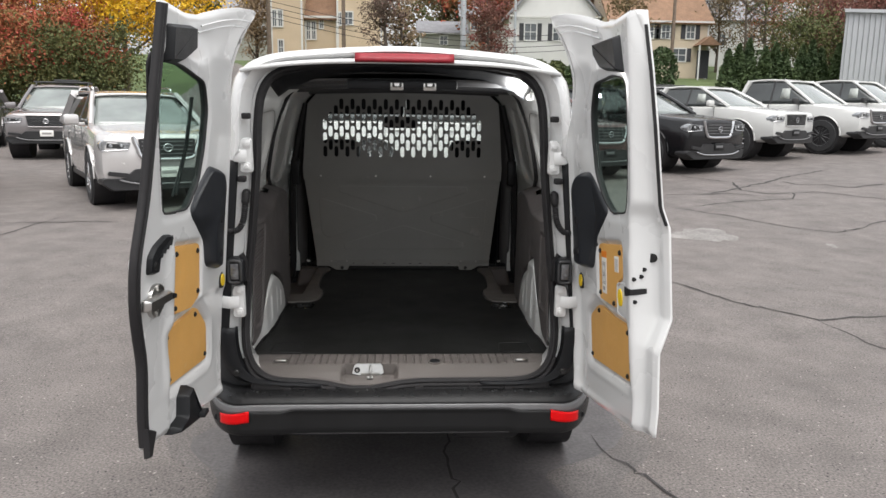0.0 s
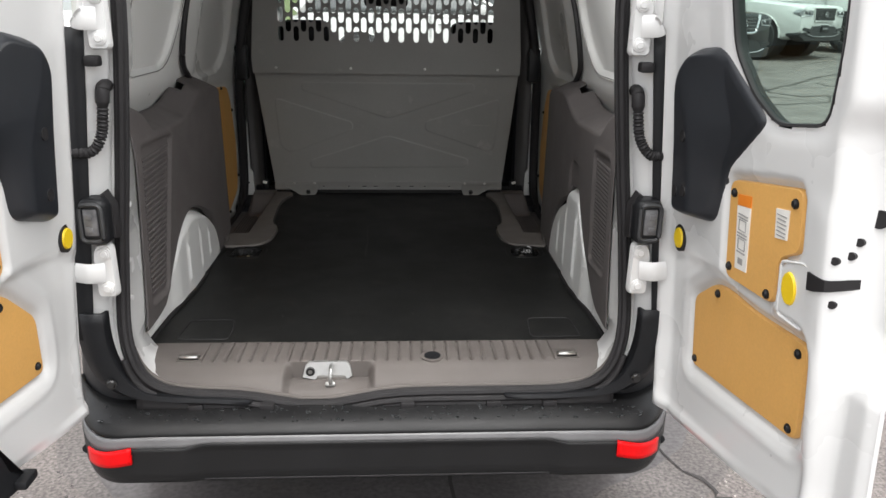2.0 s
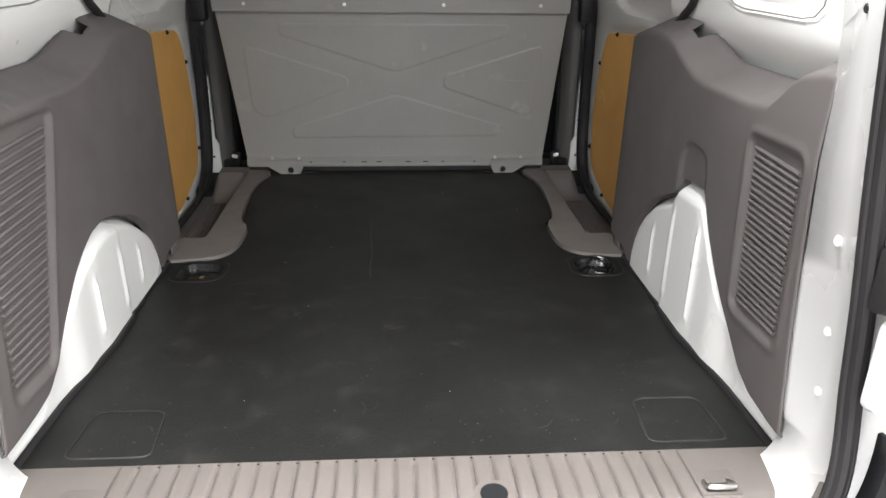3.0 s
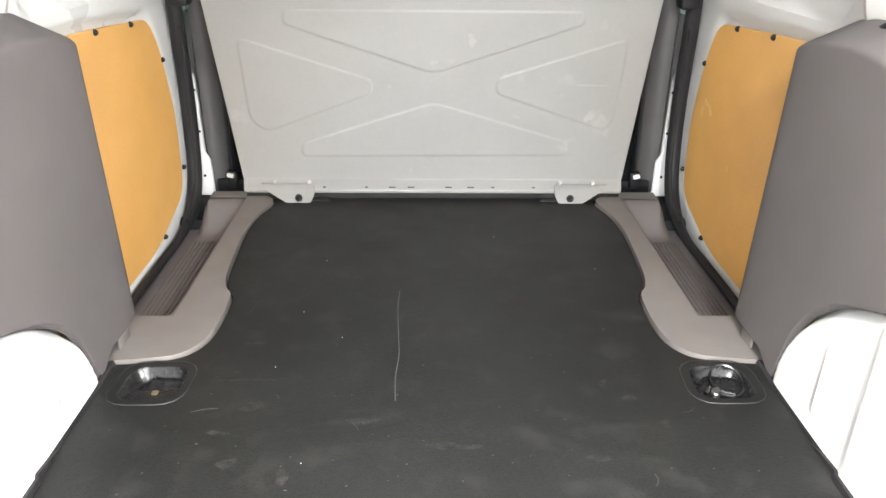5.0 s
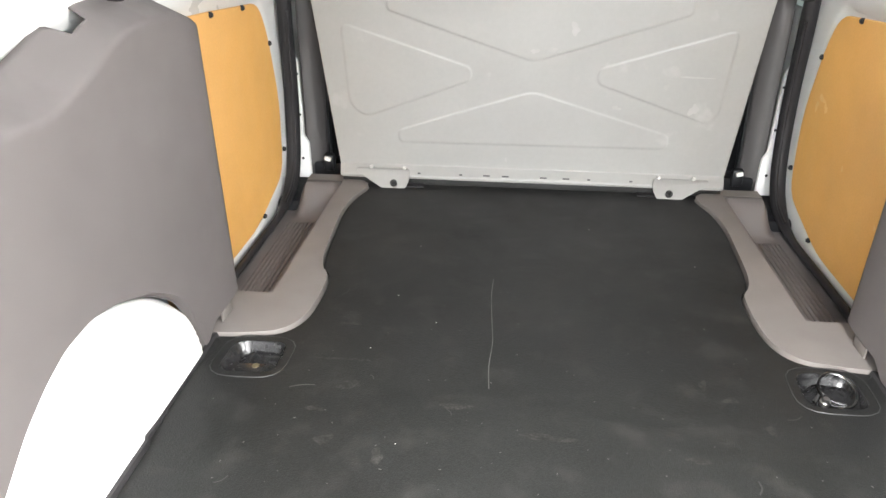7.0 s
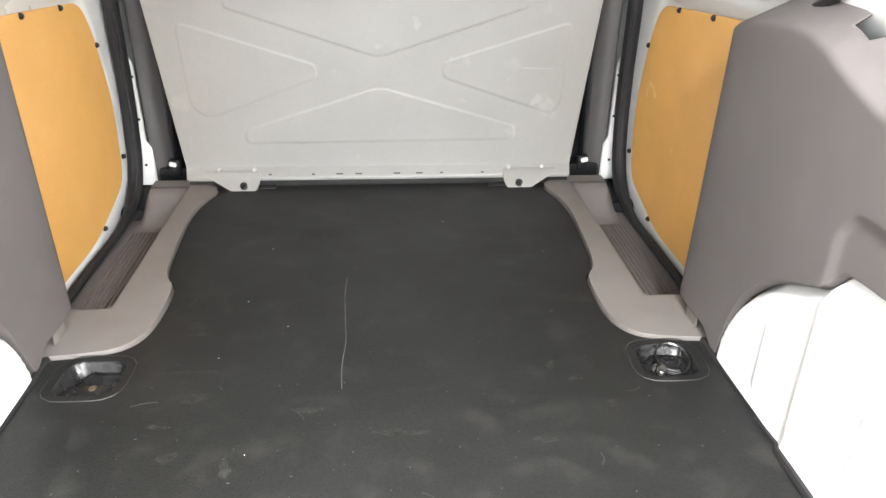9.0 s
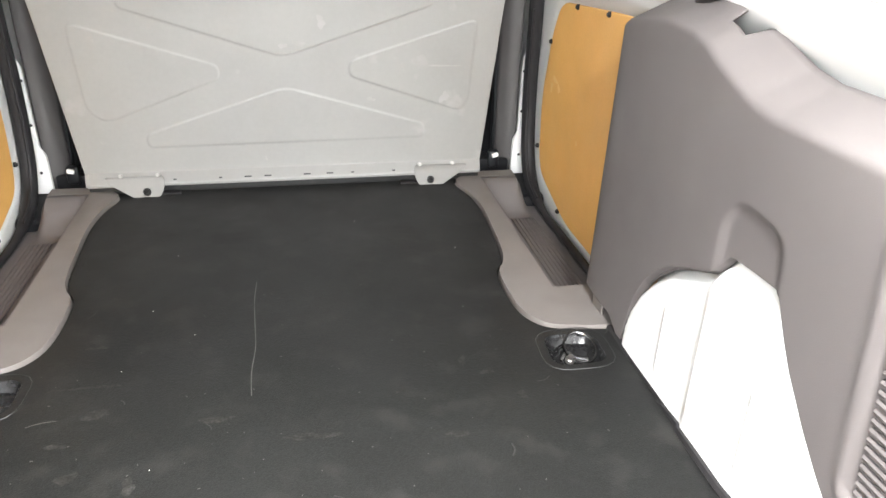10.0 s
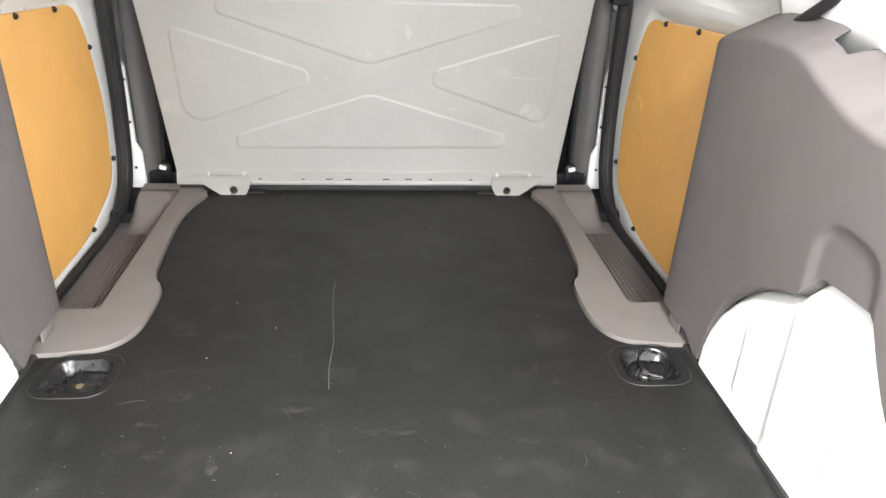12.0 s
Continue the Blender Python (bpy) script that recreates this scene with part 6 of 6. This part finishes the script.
def tree(x, y, height, spread, kind, label, seed, n=5200, bare=False, trunk=.16, low=.25, size=.10):
    """A tapered trunk with limbs, and a crown of leaf clumps with gaps."""
    z0 = rise(x, y) - .05
    rng = np.random.default_rng(seed)
    t = thing("tree", (x, y, z0), label, "tree", "trees round the lot")
    bm = bmesh.new()
    top = (x + rng.uniform(-.3, .3), y, z0 + height * .85)
    tube(bm, smooth_path([(x, y, z0 - .1), (x + .08, y, z0 + height * .3), (x - .06, y, z0 + height * .6), top]), trunk, 8, rfun=lambda q: 1.15 - q)
    tips = []
    for k in range(13 if not bare else 20):
        h = rng.uniform(low, .8) * height
        ang = rng.uniform(0, 2 * math.pi)
        r = spread * rng.uniform(.55, 1.0) * (1 - .45 * max(0, h / height - .45) / .5)
        e = (x + r * math.cos(ang), y + r * math.sin(ang) * .8, z0 + min(height * .98, h + r * rng.uniform(.4, .9)))
        mid = ((x + e[0]) / 2 + rng.uniform(-.2, .2), (y + e[1]) / 2, (z0 + h + e[2]) / 2 - .1)
        tube(bm, smooth_path([(x, y, z0 + h), mid, e], per=4), trunk * .45, 5, rfun=lambda q: 1.1 - q)
        tips += [Vector(e), Vector(mid)]
        if bare:
            for _ in range(4):
                d = Vector(rng.normal(size=3)) * .5
                tube(bm, [Vector(mid).lerp(Vector(e), rng.uniform(.2, .9)), Vector(e) + d * 1.4 + Vector((0, 0, .4))], trunk * .13, 4)
    part("trunk", bm, BARK, t)
    clumps = [np.array(p) for p in tips] + [np.array((x, y, z0 + height * (low + .55))) + rng.normal(size=3) * np.array((spread * .42, spread * .4, height * .17)) for _ in range(34)]
    per = max(4, n // len(clumps))
    pts = np.concatenate([c + rng.normal(size=(per, 3)) * rng.uniform(.22, .62) * np.array((1.1, 1.1, .8)) * spread / 2.6 for c in clumps])
    pts = pts[pts[:, 2] > z0 + height * low * .35]
    leaves("crown", pts, size, LEAF[kind], t, seed + 1)
    return t


def shrub(x, y, h, r, kind, label, seed, cone=True, n=1500, group="evergreen hedge"):
    z0 = rise(x, y) - .05
    rng = np.random.default_rng(seed)
    t = thing("shrub", (x, y, z0), label, "shrub", group)
    bm = bmesh.new()
    tube(bm, [(x, y, z0), (x, y, z0 + h * .8)], .06, 6, rfun=lambda q: 1.1 - q)
    part("trunk", bm, BARK, t)
    q = rng.uniform(0.02, 1, n)
    rr = r * ((1 - q) ** .7 if cone else np.sqrt(np.maximum(.05, 1 - (2 * q - 1) ** 2))) * rng.uniform(.75, 1.08, n)
    a = rng.uniform(0, 2 * math.pi, n)
    rr *= 1 + .12 * np.sin(a * 5 + q * 20)
    leaves("crown", np.stack([x + rr * np.cos(a), y + rr * np.sin(a), z0 + h * q], 1), .14, LEAF[kind], t, seed)
    return t


def house(x0, x1, y, depth, base, eaves, ridge, siding, roof, label, gable_front=False, windows=(), door=None, turn=0):
    """A clapboard house: boards, roof with overhang, framed windows with shutters."""
    cx = (x0 + x1) / 2
    h = thing("house", (cx, y, base), label, "house", "houses on the hill")
    w, d = x1 - x0, depth
    S = SIDING[siding]
    bm = bmesh.new()
    box(bm, (cx, y + d / 2, (base + eaves) / 2 - .5), (w, d, eaves - base + 1.0), 0)
    if gable_front:
        loft(bm, [[(x0, yy, eaves), (x1, yy, eaves), (cx, yy, ridge)] for yy in (y, y + d)], cap=True)
    else:
        loft(bm, [[(xx, y, eaves), (xx, y + d, eaves), (xx, y + d / 2, ridge)] for xx in (x0, x1)], cap=True)
    part("wall", bm, S, h, smooth=0)
    n = int((eaves - base) / .16)
    bm = bmesh.new()
    for i in range(n):
        box(bm, (cx, y - .008, base + .16 * i + .08), (w - .1, .03, .012))
    sd = part("siding_laps", bm, S, h, smooth=0)
    sd["kind"] = "stuff"
    for a in (-1, 1):
        bm = bmesh.new()
        o = .35
        if gable_front:
            sheet(bm, 1, 1, lambda u, v: (cx + a * (w / 2 + o) * u, y - o + (d + 2 * o) * v, ridge + .08 - (ridge - eaves) * u * (w / 2 + o) / (w / 2)))
        else:
            sheet(bm, 1, 1, lambda u, v: (x0 - o + (w + 2 * o) * v, y + d / 2 + a * (d / 2 + o) * u, ridge + .08 - (ridge - eaves) * u * (d / 2 + o) / (d / 2)))
        part("roof", bm, SHINGLE if roof == "brown" else SHINGLE_GREY, h, "brown shingle roof" if roof == "brown" else "grey shingle roof", solid=.14, smooth=0)
    for a in (x0 + .05, x1 - .05):
        bm = bmesh.new()
        box(bm, (a, y - .02, (base + eaves) / 2), (.14, .06, eaves - base))
        part("corner_board", bm, SIDING["white"], h, smooth=0)
    bm = bmesh.new()
    box(bm, (cx, y - .30, eaves - .05), (w + .6, .10, .14))
    part("gutter", bm, SIDING["white"], h, smooth=0)
    for wx, wz, ww, wh, sh in windows:
        bm = bmesh.new()
        ring = [[(wx + q * (ww / 2 + k), yy, wz + r * (wh / 2 + k)) for q, r in ((-1, -1), (1, -1), (1, 1), (-1, 1))] for k, yy in ((.085, y - .01), (.085, y - .09), (-.005, y - .09), (-.005, y - .01))]
        loft(bm, ring + ring[:1])
        wi = part("window", bm, SIDING["white"], h, "white framed window", smooth=0)
        for size in ((ww, .05, .05), (.04, .054, wh)):
            bm = bmesh.new()
            box(bm, (wx, y - .04, wz), size)
            part("glazing_bar", bm, SIDING["white"], wi, smooth=0)
        bm = bmesh.new()
        box(bm, (wx, y - .015, wz), (ww, .03, wh))
        part("pane", bm, HOUSE_GLASS, wi, smooth=0)
        if sh:
            for q in (-1, 1):
                bm = bmesh.new()
                box(bm, (wx + q * (ww / 2 + .28), y - .04, wz), (.36, .05, wh + .1), .01)
                part("shutter", bm, SHUTTER, wi, smooth=0)
    if door:
        bm = bmesh.new()
        box(bm, (door[0], y - .03, door[1] + 1.1), (1.0, .06, 2.2), .02)
        dr = part("door", bm, SHUTTER, h, smooth=0)
        bm = bmesh.new()
        loft(bm, [[(door[0] - .9, yy, door[1] + 2.5), (door[0] + .9, yy, door[1] + 2.5), (door[0], yy, door[1] + 3.2)] for yy in (y - 1.4, y)], cap=True)
        part("porch_roof", bm, SHINGLE, h, smooth=0)
        for q in (-1, 1):
            bm = bmesh.new()
            rod(bm, (door[0] + q * .8, y - 1.3, door[1] - .4), (door[0] + q * .8, y - 1.3, door[1] + 2.5), .07, 8)
            part("porch_post", bm, SIDING["white"], h)
    return h


house(-10.0, -7.7, 54.5, 10, 3.6, 11.6, 13.4, "beige", "brown", "tall beige clapboard house wing with a bay", windows=[(-9.72, 8.05, .26, 1.1, 0), (-9.3, 8.05, .26, 1.1, 0), (-9.3, 6.0, .3, 1.0, 0)])
house(-7.7, -5.25, 55.6, 8, 3.6, 8.35, 12.2, "beige", "brown", "beige clapboard house with a brown roof", windows=[(-7.42, 7.35, .24, 1.25, 0), (-7.02, 7.35, .24, 1.25, 0), (-6.45, 7.9, .22, .75, 0)])
house(-5.2, -1.9, 54.6, 9, 3.6, 11.8, 14.5, "beige", "brown", "tall beige clapboard house end", windows=[(-5.0, 8.1, .22, .85, 0), (-4.38, 8.15, .62, .85, 0)])
house(8.4, 16.0, 61.5, 9, 4.2, 9.4, 13.6, "white", "grey", "white clapboard house with black shutters", gable_front=True, windows=[(10.2, 8.1, .95, 1.3, 1), (12.6, 8.1, .95, 1.3, 1), (14.4, 8.1, .95, 1.3, 1)])
house(16.2, 24.15, 58.5, 9, 3.9, 8.8, 12.4, "tan", "brown", "tan clapboard house with a brown roof and small porch", windows=[(19.3, 8.0, .62, 1.0, 1), (20.62, 8.0, .62, 1.0, 1), (22.64, 8.0, .62, 1.0, 1), (21.77, 6.2, 1.15, .95, 1)], door=(23.8, 4.4))
house(1.2, 5.8, 75, 7, 6.0, 9.2, 10.6, "grey", "grey", "small grey house with a grey roof", windows=[(3.6, 8.5, .7, .8, 0)])
house(6.0, 10.0, 84, 7, 7.0, 12.0, 14.5, "grey", "grey", "distant grey house among the trees", windows=[(7.4, 11, .7, 1.0, 0)])
house(-21, -13, 80, 7, 7.0, 11.0, 13.5, "grey", "grey", "distant grey-white house among the trees", windows=[(-18, 9.6, .8, 1.1, 0), (-15, 9.6, .8, 1.1, 0)])
house(30, 40, 75, 8, 6.0, 11.0, 13.5, "white", "grey", "pale house behind bare trees", windows=[(32, 9.0, .8, 1.1, 0), (35, 9.0, .8, 1.1, 0), (38, 9.0, .8, 1.1, 0)])

# ribbed metal building
shed = thing("metal_building", (32, 44, rise(32, 44)), "white ribbed metal building beside the lot", "building")
bm = bmesh.new()
loft(bm, [[(23.2, 37.5, z), (42, 37.5, z), (42, 51, z), (31.5, 51, z)] for z in (.6, 7.0)], cap=True)
part("wall", bm, METAL_WALL, shed, smooth=0)
for i in range(60):
    bm = bmesh.new()
    box(bm, (23.35 + .3 * i, 37.46, 3.9), (.05, .06, 6.1), .012, seg=1)
    part("wall_rib", bm, METAL_WALL, shed, smooth=0)
bm = bmesh.new()
loft(bm, [[(23.0, 37.3, z), (42.2, 37.3, z), (42.2, 51.2, z), (31.3, 51.2, z)] for z in (6.95, 7.12)], cap=True)
part("roof", bm, METAL_WALL, shed, smooth=0)

# bank, road and fence
bm = bmesh.new()
sheet(bm, 60, 24, lambda a, b: (-70 + 140 * a, 33 + 90 * b, rise(-70 + 140 * a, 33 + 90 * b) + .03))
tagged(part("bank", bm, GRASS, None), "grassy bank behind the lot", "grass", kind="structure")
bm = bmesh.new()
sheet(bm, 4, 40, lambda a, b: (-13.0 + 4.0 * a - 8 * b * b, 30 + 45 * b, rise(-11, 30 + 45 * b) + .06))
tagged(part("road", bm, ASPHALT, None), "pale side road climbing the hill", "road", kind="structure")
fence = thing("fence", (-24, 33.5, rise(-24, 33.5)), "white picket fence along the lot", "fence")
for i in range(60):
    x = -32 + .28 * i
    bm = bmesh.new()
    box(bm, (x, 33.5, rise(x, 33.5) + .55), (.12, .03, 1.1), .01, seg=1)
    part("picket", bm, SIDING["white"], fence, smooth=0)
for z in (.35, .85):
    bm = bmesh.new()
    box(bm, (-23.7, 33.54, rise(-24, 33.5) + z), (16.8, .04, .09))
    part("rail", bm, SIDING["white"], fence, smooth=0)

# poles and wires
def pole(x, y, h, r, m, label):
    z = rise(x, y)
    p = thing("utility_pole", (x, y, z), label, "pole", "poles along the street")
    bm = bmesh.new()
    tube(bm, [(x, y, z - .2), (x, y, z + h)], r, 10, rfun=lambda q: 1.1 - .3 * q)
    part("shaft", bm, m, p)
    bm = bmesh.new()
    box(bm, (x, y, z + h - .6), (1.8, .1, .12), .02)
    part("crossarm", bm, m, p)


pole(-4.3, 49.5, 10, .14, POLE, "brown wooden utility pole")
pole(-9.25, 49.5, 10, .15, POLE, "brown wooden utility pole with wires")
pole(17.6, 48, 7.2, .12, POLE, "brown wooden utility pole")
pole(3.7, 49, 11, .20, POLE_GREY, "tall grey galvanised lamp pole")
pole(8.0, 55, 11, .10, POLE_GREY, "slim grey metal lamp pole")
for k in range(4):
    bm = bmesh.new()
    a, b = Vector((-9.25, 49.5, 8.6 - .35 * k)), Vector((17.6, 48, 7.6 - .35 * k))
    tube(bm, [a.lerp(b, q / 16) - Vector((0, 0, 1.6 * math.sin(math.pi * q / 16))) for q in range(17)], .018, 4)
    tagged(part("wire", bm, RUBBER, None), "thin black overhead wire between poles", "wire", "overhead wires")

# trees
tree(-12.7, 32.5, 9.5, 3.9, "yellow", "tree with yellow autumn leaves", 11, 26000, low=.30, size=.075)
tree(-15.3, 29.6, 5.0, 3.0, "red", "tree with dull red autumn leaves", 12, 26000, low=.18, size=.072)
tree(-18.5, 31.0, 8.0, 3.6, "red", "tree with red and green leaves", 13, 24000, low=.18, size=.072)
tree(-13.2, 29.0, 4.2, 2.3, "green", "low green tree at the lot's edge", 14, 18000, low=.10, size=.07)
tree(-16.5, 28.5, 3.6, 2.4, "green", "low green tree at the lot's edge", 15, 18000, low=.10, size=.07)
tree(-21.5, 30.5, 8.5, 3.5, "yellow", "tree with orange and yellow leaves", 16, 7000)
tree(-12.6, 46, 11, 2.6, "ever", "tall dark evergreen tree behind the road", 17, 12000, low=.42, size=.12)
tree(-1.35, 44.3, 7.6, 1.5, "plum", "small tree with dark leaves, half bare", 18, 3600, low=.2, size=.075)
tree(-.35, 47.0, 6.6, 1.1, "tan", "small tree with pale dry leaves", 19, 2600, low=.2, size=.08)
tree(4.95, 44.5, 7.0, 1.45, "wine", "small tree with dull red autumn leaves", 20, 5600, low=.2, size=.075)
tree(15.0, 50.0, 8.6, 2.0, "rust", "half-bare brown autumn tree", 21, 2600)
tree(-12.2, 60, 7.5, 2.4, "tan", "pale dry tree on the slope", 24, 5000, low=.15, size=.11)
tree(4.0, 88, 11, 5.0, "rust", "brown-leaved tree among the houses", 22, 6000, size=.2)
tree(8.0, 72, 11, 4.5, "red", "red-leaved tree among the houses", 23, 6000, size=.2)
for i, (x, y, h) in enumerate(((26.0, 56, 9.5), (28.5, 58, 10), (31.5, 55, 9), (25.0, 63, 11), (34, 60, 10))):
    tree(x, y, h, 3.0, "rust", "bare grey tree with only few leaves", 30 + i, 1500, bare=True, trunk=.13)
for i, (x, y, h, k) in enumerate(((30, 50, 6.5, "wine"), (33.5, 52, 8, "wine"), (36.5, 54, 9, "plum"), (27.5, 49, 5.0, "green"), (40, 55, 9, "rust"), (23.5, 66, 9, "rust"), (28, 66, 10, "rust"), (33, 66, 10, "red"))):
    tree(x, y, h, 3.2, k, "autumn tree on the bank", 40 + i, 6500, low=.15)
for i in range(11):
    shrub(19.2 + .75 * i, 42.6 + .3 * (i % 3), 3.0 + .6 * ((i * 7) % 5) / 4, .68, "ever", "narrow green evergreen in a hedge", 60 + i)
for i in range(16):
    shrub(-4.0 + 1.15 * i, 41.5 + .4 * (i % 2), 2.2 + .4 * ((i * 3) % 4) / 3, .95, "green" if i % 3 else "ever", "rounded green bush in a hedge", 80 + i, cone=False, group="bushes along the lot")
shrub(25.3, 52.0, 2.6, 1.6, "ever", "round dark bush by the porch", 101, cone=False)
shrub(15.6, 44.0, 3.0, .9, "ever", "green bush below the tan house", 102, cone=False)

# woods behind everything
rng = np.random.default_rng(77)
clumps = []
for i in range(150):
    x, y = -95 + 190 * (i + rng.uniform(0, 1)) / 150, rng.uniform(95, 118)
    clumps.append(np.array((x, y, rise(x, y) + rng.uniform(3, 19))) + rng.normal(size=(330, 3)) * np.array((2.6, 2.0, 3.8)))
for k, kind in enumerate(("rust", "green", "red")):
    w = leaves("far_woods", np.concatenate(clumps[k::3]), .42, LEAF[kind], None, 200 + k)
    tagged(w, "far autumn woods on the skyline", "woods", kind="stuff")

# plain wall that closes the lot behind the camera
bm = bmesh.new()
box(bm, (0, -24, 1.1), (90, .3, 2.6), .02)
tagged(part("wall_south", bm, mat("painted_block_wall", (0.22, 0.215, 0.21), 0.8, vary=0.08, scale=0.6), None), "plain grey building wall behind the lot", "wall", kind="structure")

# ---- cracks, stains and under-van shade in the asphalt ----
CRACK = mat("crack", (0.032, 0.029, 0.028), 0.8, vary=0.3, scale=9)
STAIN = mat("pale_dried_patch", (0.20, 0.188, 0.178), 0.7, vary=0.25, scale=3, fine=0.3, fscale=40)
WET_SHADE = mat("wet_shaded_asphalt", (0.075, 0.069, 0.069), 0.42, vary=0.25, scale=3, fine=0.3, fscale=60, bump=0.4, bscale=90)


def crack(pts, wide, seed):
    random.seed(seed)
    line = []
    for (ax, ay), (bx_, by) in zip(pts, pts[1:]):
        n = max(4, int(math.hypot(bx_ - ax, by - ay) / .12))
        for i in range(n):
            t = i / n
            line.append((ax + (bx_ - ax) * t + random.gauss(0, .018), ay + (by - ay) * t + random.gauss(0, .018)))
    bm = bmesh.new()
    rows = []
    for i, (x, y) in enumerate(line):
        a, b = line[max(0, i - 1)], line[min(len(line) - 1, i + 1)]
        d = Vector((b[0] - a[0], b[1] - a[1], 0)).normalized()
        s = Vector((-d.y, d.x, 0)) * wide * random.uniform(.35, 1.2) * min(1, (i + 1) / 3, (len(line) - i) / 3)
        p = Vector((x, y, rise(x, y) + .005))
        rows.append((bm.verts.new(p + s), bm.verts.new(p - s)))
    for a, b in zip(rows, rows[1:]):
        bm.faces.new((a[0], a[1], b[1], b[0]))
    c = part("crack", bm, CRACK, ground)
    return c


def blot(x, y, rx, ry, m, name, seed, lift=.0045):
    random.seed(seed)
    ph = [random.uniform(0, 6.3) for _ in range(5)]
    bm = bmesh.new()
    n = 60
    ring = []
    for k in range(n):
        a = 2 * math.pi * k / n
        q = 1 + .16 * math.sin(2 * a + ph[0]) + .12 * math.sin(3 * a + ph[1]) + .09 * math.sin(5 * a + ph[2]) + .06 * math.sin(9 * a + ph[3])
        px, py = x + rx * q * math.cos(a), y + ry * q * math.sin(a)
        ring.append(bm.verts.new((px, py, rise(px, py) + lift)))
    c = bm.verts.new((x, y, rise(x, y) + lift))
    for i in range(n):
        bm.faces.new((c, ring[i], ring[(i + 1) % n]))
    return part(name, bm, m, ground)


crack([(.94, .84), (1.05, .55), (1.10, .40), (1.30, -.1), (1.5, -.6)], .008, 1)
crack([(.22, .95), (.22, .70), (.24, .40), (.23, .1), (.24, -.5)], .006, 2)
crack([(2.3, 4.6), (2.54, 4.2), (2.75, 3.83), (2.86, 3.48), (3.04, 3.33), (3.30, 2.95), (3.8, 3.05), (4.6, 3.3)], .014, 3)
crack([(3.30, 2.95), (3.35, 2.4), (3.6, 1.8)], .010, 4)
crack([(-2.2, 7.2), (-3.2, 7.4), (-4.3, 7.5), (-5.6, 7.3)], .016, 5)
crack([(4.42, 9.92), (5.12, 9.83), (6.02, 10.52), (6.89, 11.24), (7.43, 11.78), (8.53, 12.65), (9.16, 13.13)], .030, 6)
crack([(5.61, 12.38), (6.19, 11.28), (5.91, 10.26), (6.18, 9.77), (6.66, 9.84), (6.34, 9.28), (5.39, 9.09), (4.39, 8.66)], .028, 7)
crack([(4.16, 8.51), (4.71, 7.83), (4.94, 7.34), (5.18, 7.03), (5.55, 6.66), (5.91, 6.82), (6.52, 7.3), (7.4, 7.7)], .020, 8)
crack([(7.08, 11.3), (7.2, 10.79), (7.7, 10.72), (7.91, 10.27), (8.76, 10.63), (9.6, 10.7)], .028, 9)
crack([(5.12, 9.83), (5.55, 9.91), (6.08, 9.55)], .022, 13)
crack([(6.66, 9.84), (7.06, 9.93), (7.42, 9.53), (7.79, 9.05), (8.6, 8.6)], .022, 10)
crack([(-4.2, 3.0), (-5.0, 5.5), (-4.8, 8.0)], .014, 11)
crack([(-7.5, 11.0), (-5.5, 11.5), (-4.0, 12.8)], .014, 12)
blot(3.80, 6.55, .36, .46, STAIN, "pale_stain", 21)
blot(5.1, 5.9, .05, .12, STAIN, "pale_stain", 22)
# damp ground under the rear, darkened further to paint in the van's soft shadow
DAMP_SHADE = mat("damp_shaded_asphalt", (0.104, 0.093, 0.088), 0.55, vary=0.25, scale=2.6, fine=0.5, fscale=85, bump=0.45, bscale=190)
blot(.10, .55, 1.25, 1.35, DAMP_SHADE, "damp_shade_edge", 24, lift=.0016)
blot(.05, .62, 1.0, 1.08, WET_SHADE, "damp_shade_patch", 23, lift=.0030)
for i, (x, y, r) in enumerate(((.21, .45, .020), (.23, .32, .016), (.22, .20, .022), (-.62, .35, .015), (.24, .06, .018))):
    blot(x, y, r, r * 1.3, WET_SHADE, "wet_spot", 30 + i)


# loose grit and exposed stones in the asphalt round the van
def grit(name, n, material, label, seed):
    rng = np.random.default_rng(seed)
    x, y = rng.uniform(-3.8, 4.8, n), -0.9 + 7.0 * rng.random(n) ** 1.25
    r, h, a = rng.uniform(.0025, .0065, n), rng.uniform(.0008, .0022, n), rng.uniform(0, 6.3, n)
    z = np.array([rise(p, q) for p, q in zip(x, y)])
    v = np.stack([np.stack([x + r * np.cos(a + k * 1.571) * (1 if k % 2 else 1.5), y + r * np.sin(a + k * 1.571) * (1 if k % 2 else 1.5), z + .0005], 1) for k in range(4)] + [np.stack([x, y, z + h + .0005], 1)], 1).reshape(-1, 3)
    f = np.arange(n)[:, None] * 5
    me = bpy.data.meshes.new(name)
    me.from_pydata(v.tolist(), [], np.concatenate([f + (k, (k + 1) % 4, 4) for k in range(4)]).tolist())
    me.materials.append(material)
    ob = new(name, me)
    return tagged(ob, label, "grit", kind="stuff")


grit("pale_grit", 11000, mat("pale_stone", (0.25, 0.23, 0.21), 0.7, island=0.4), "pale stones showing in the worn asphalt", 401)
grit("dark_grit", 9000, mat("dark_stone", (0.045, 0.041, 0.04), 0.7, island=0.4), "dark pits and grit in the worn asphalt", 402)
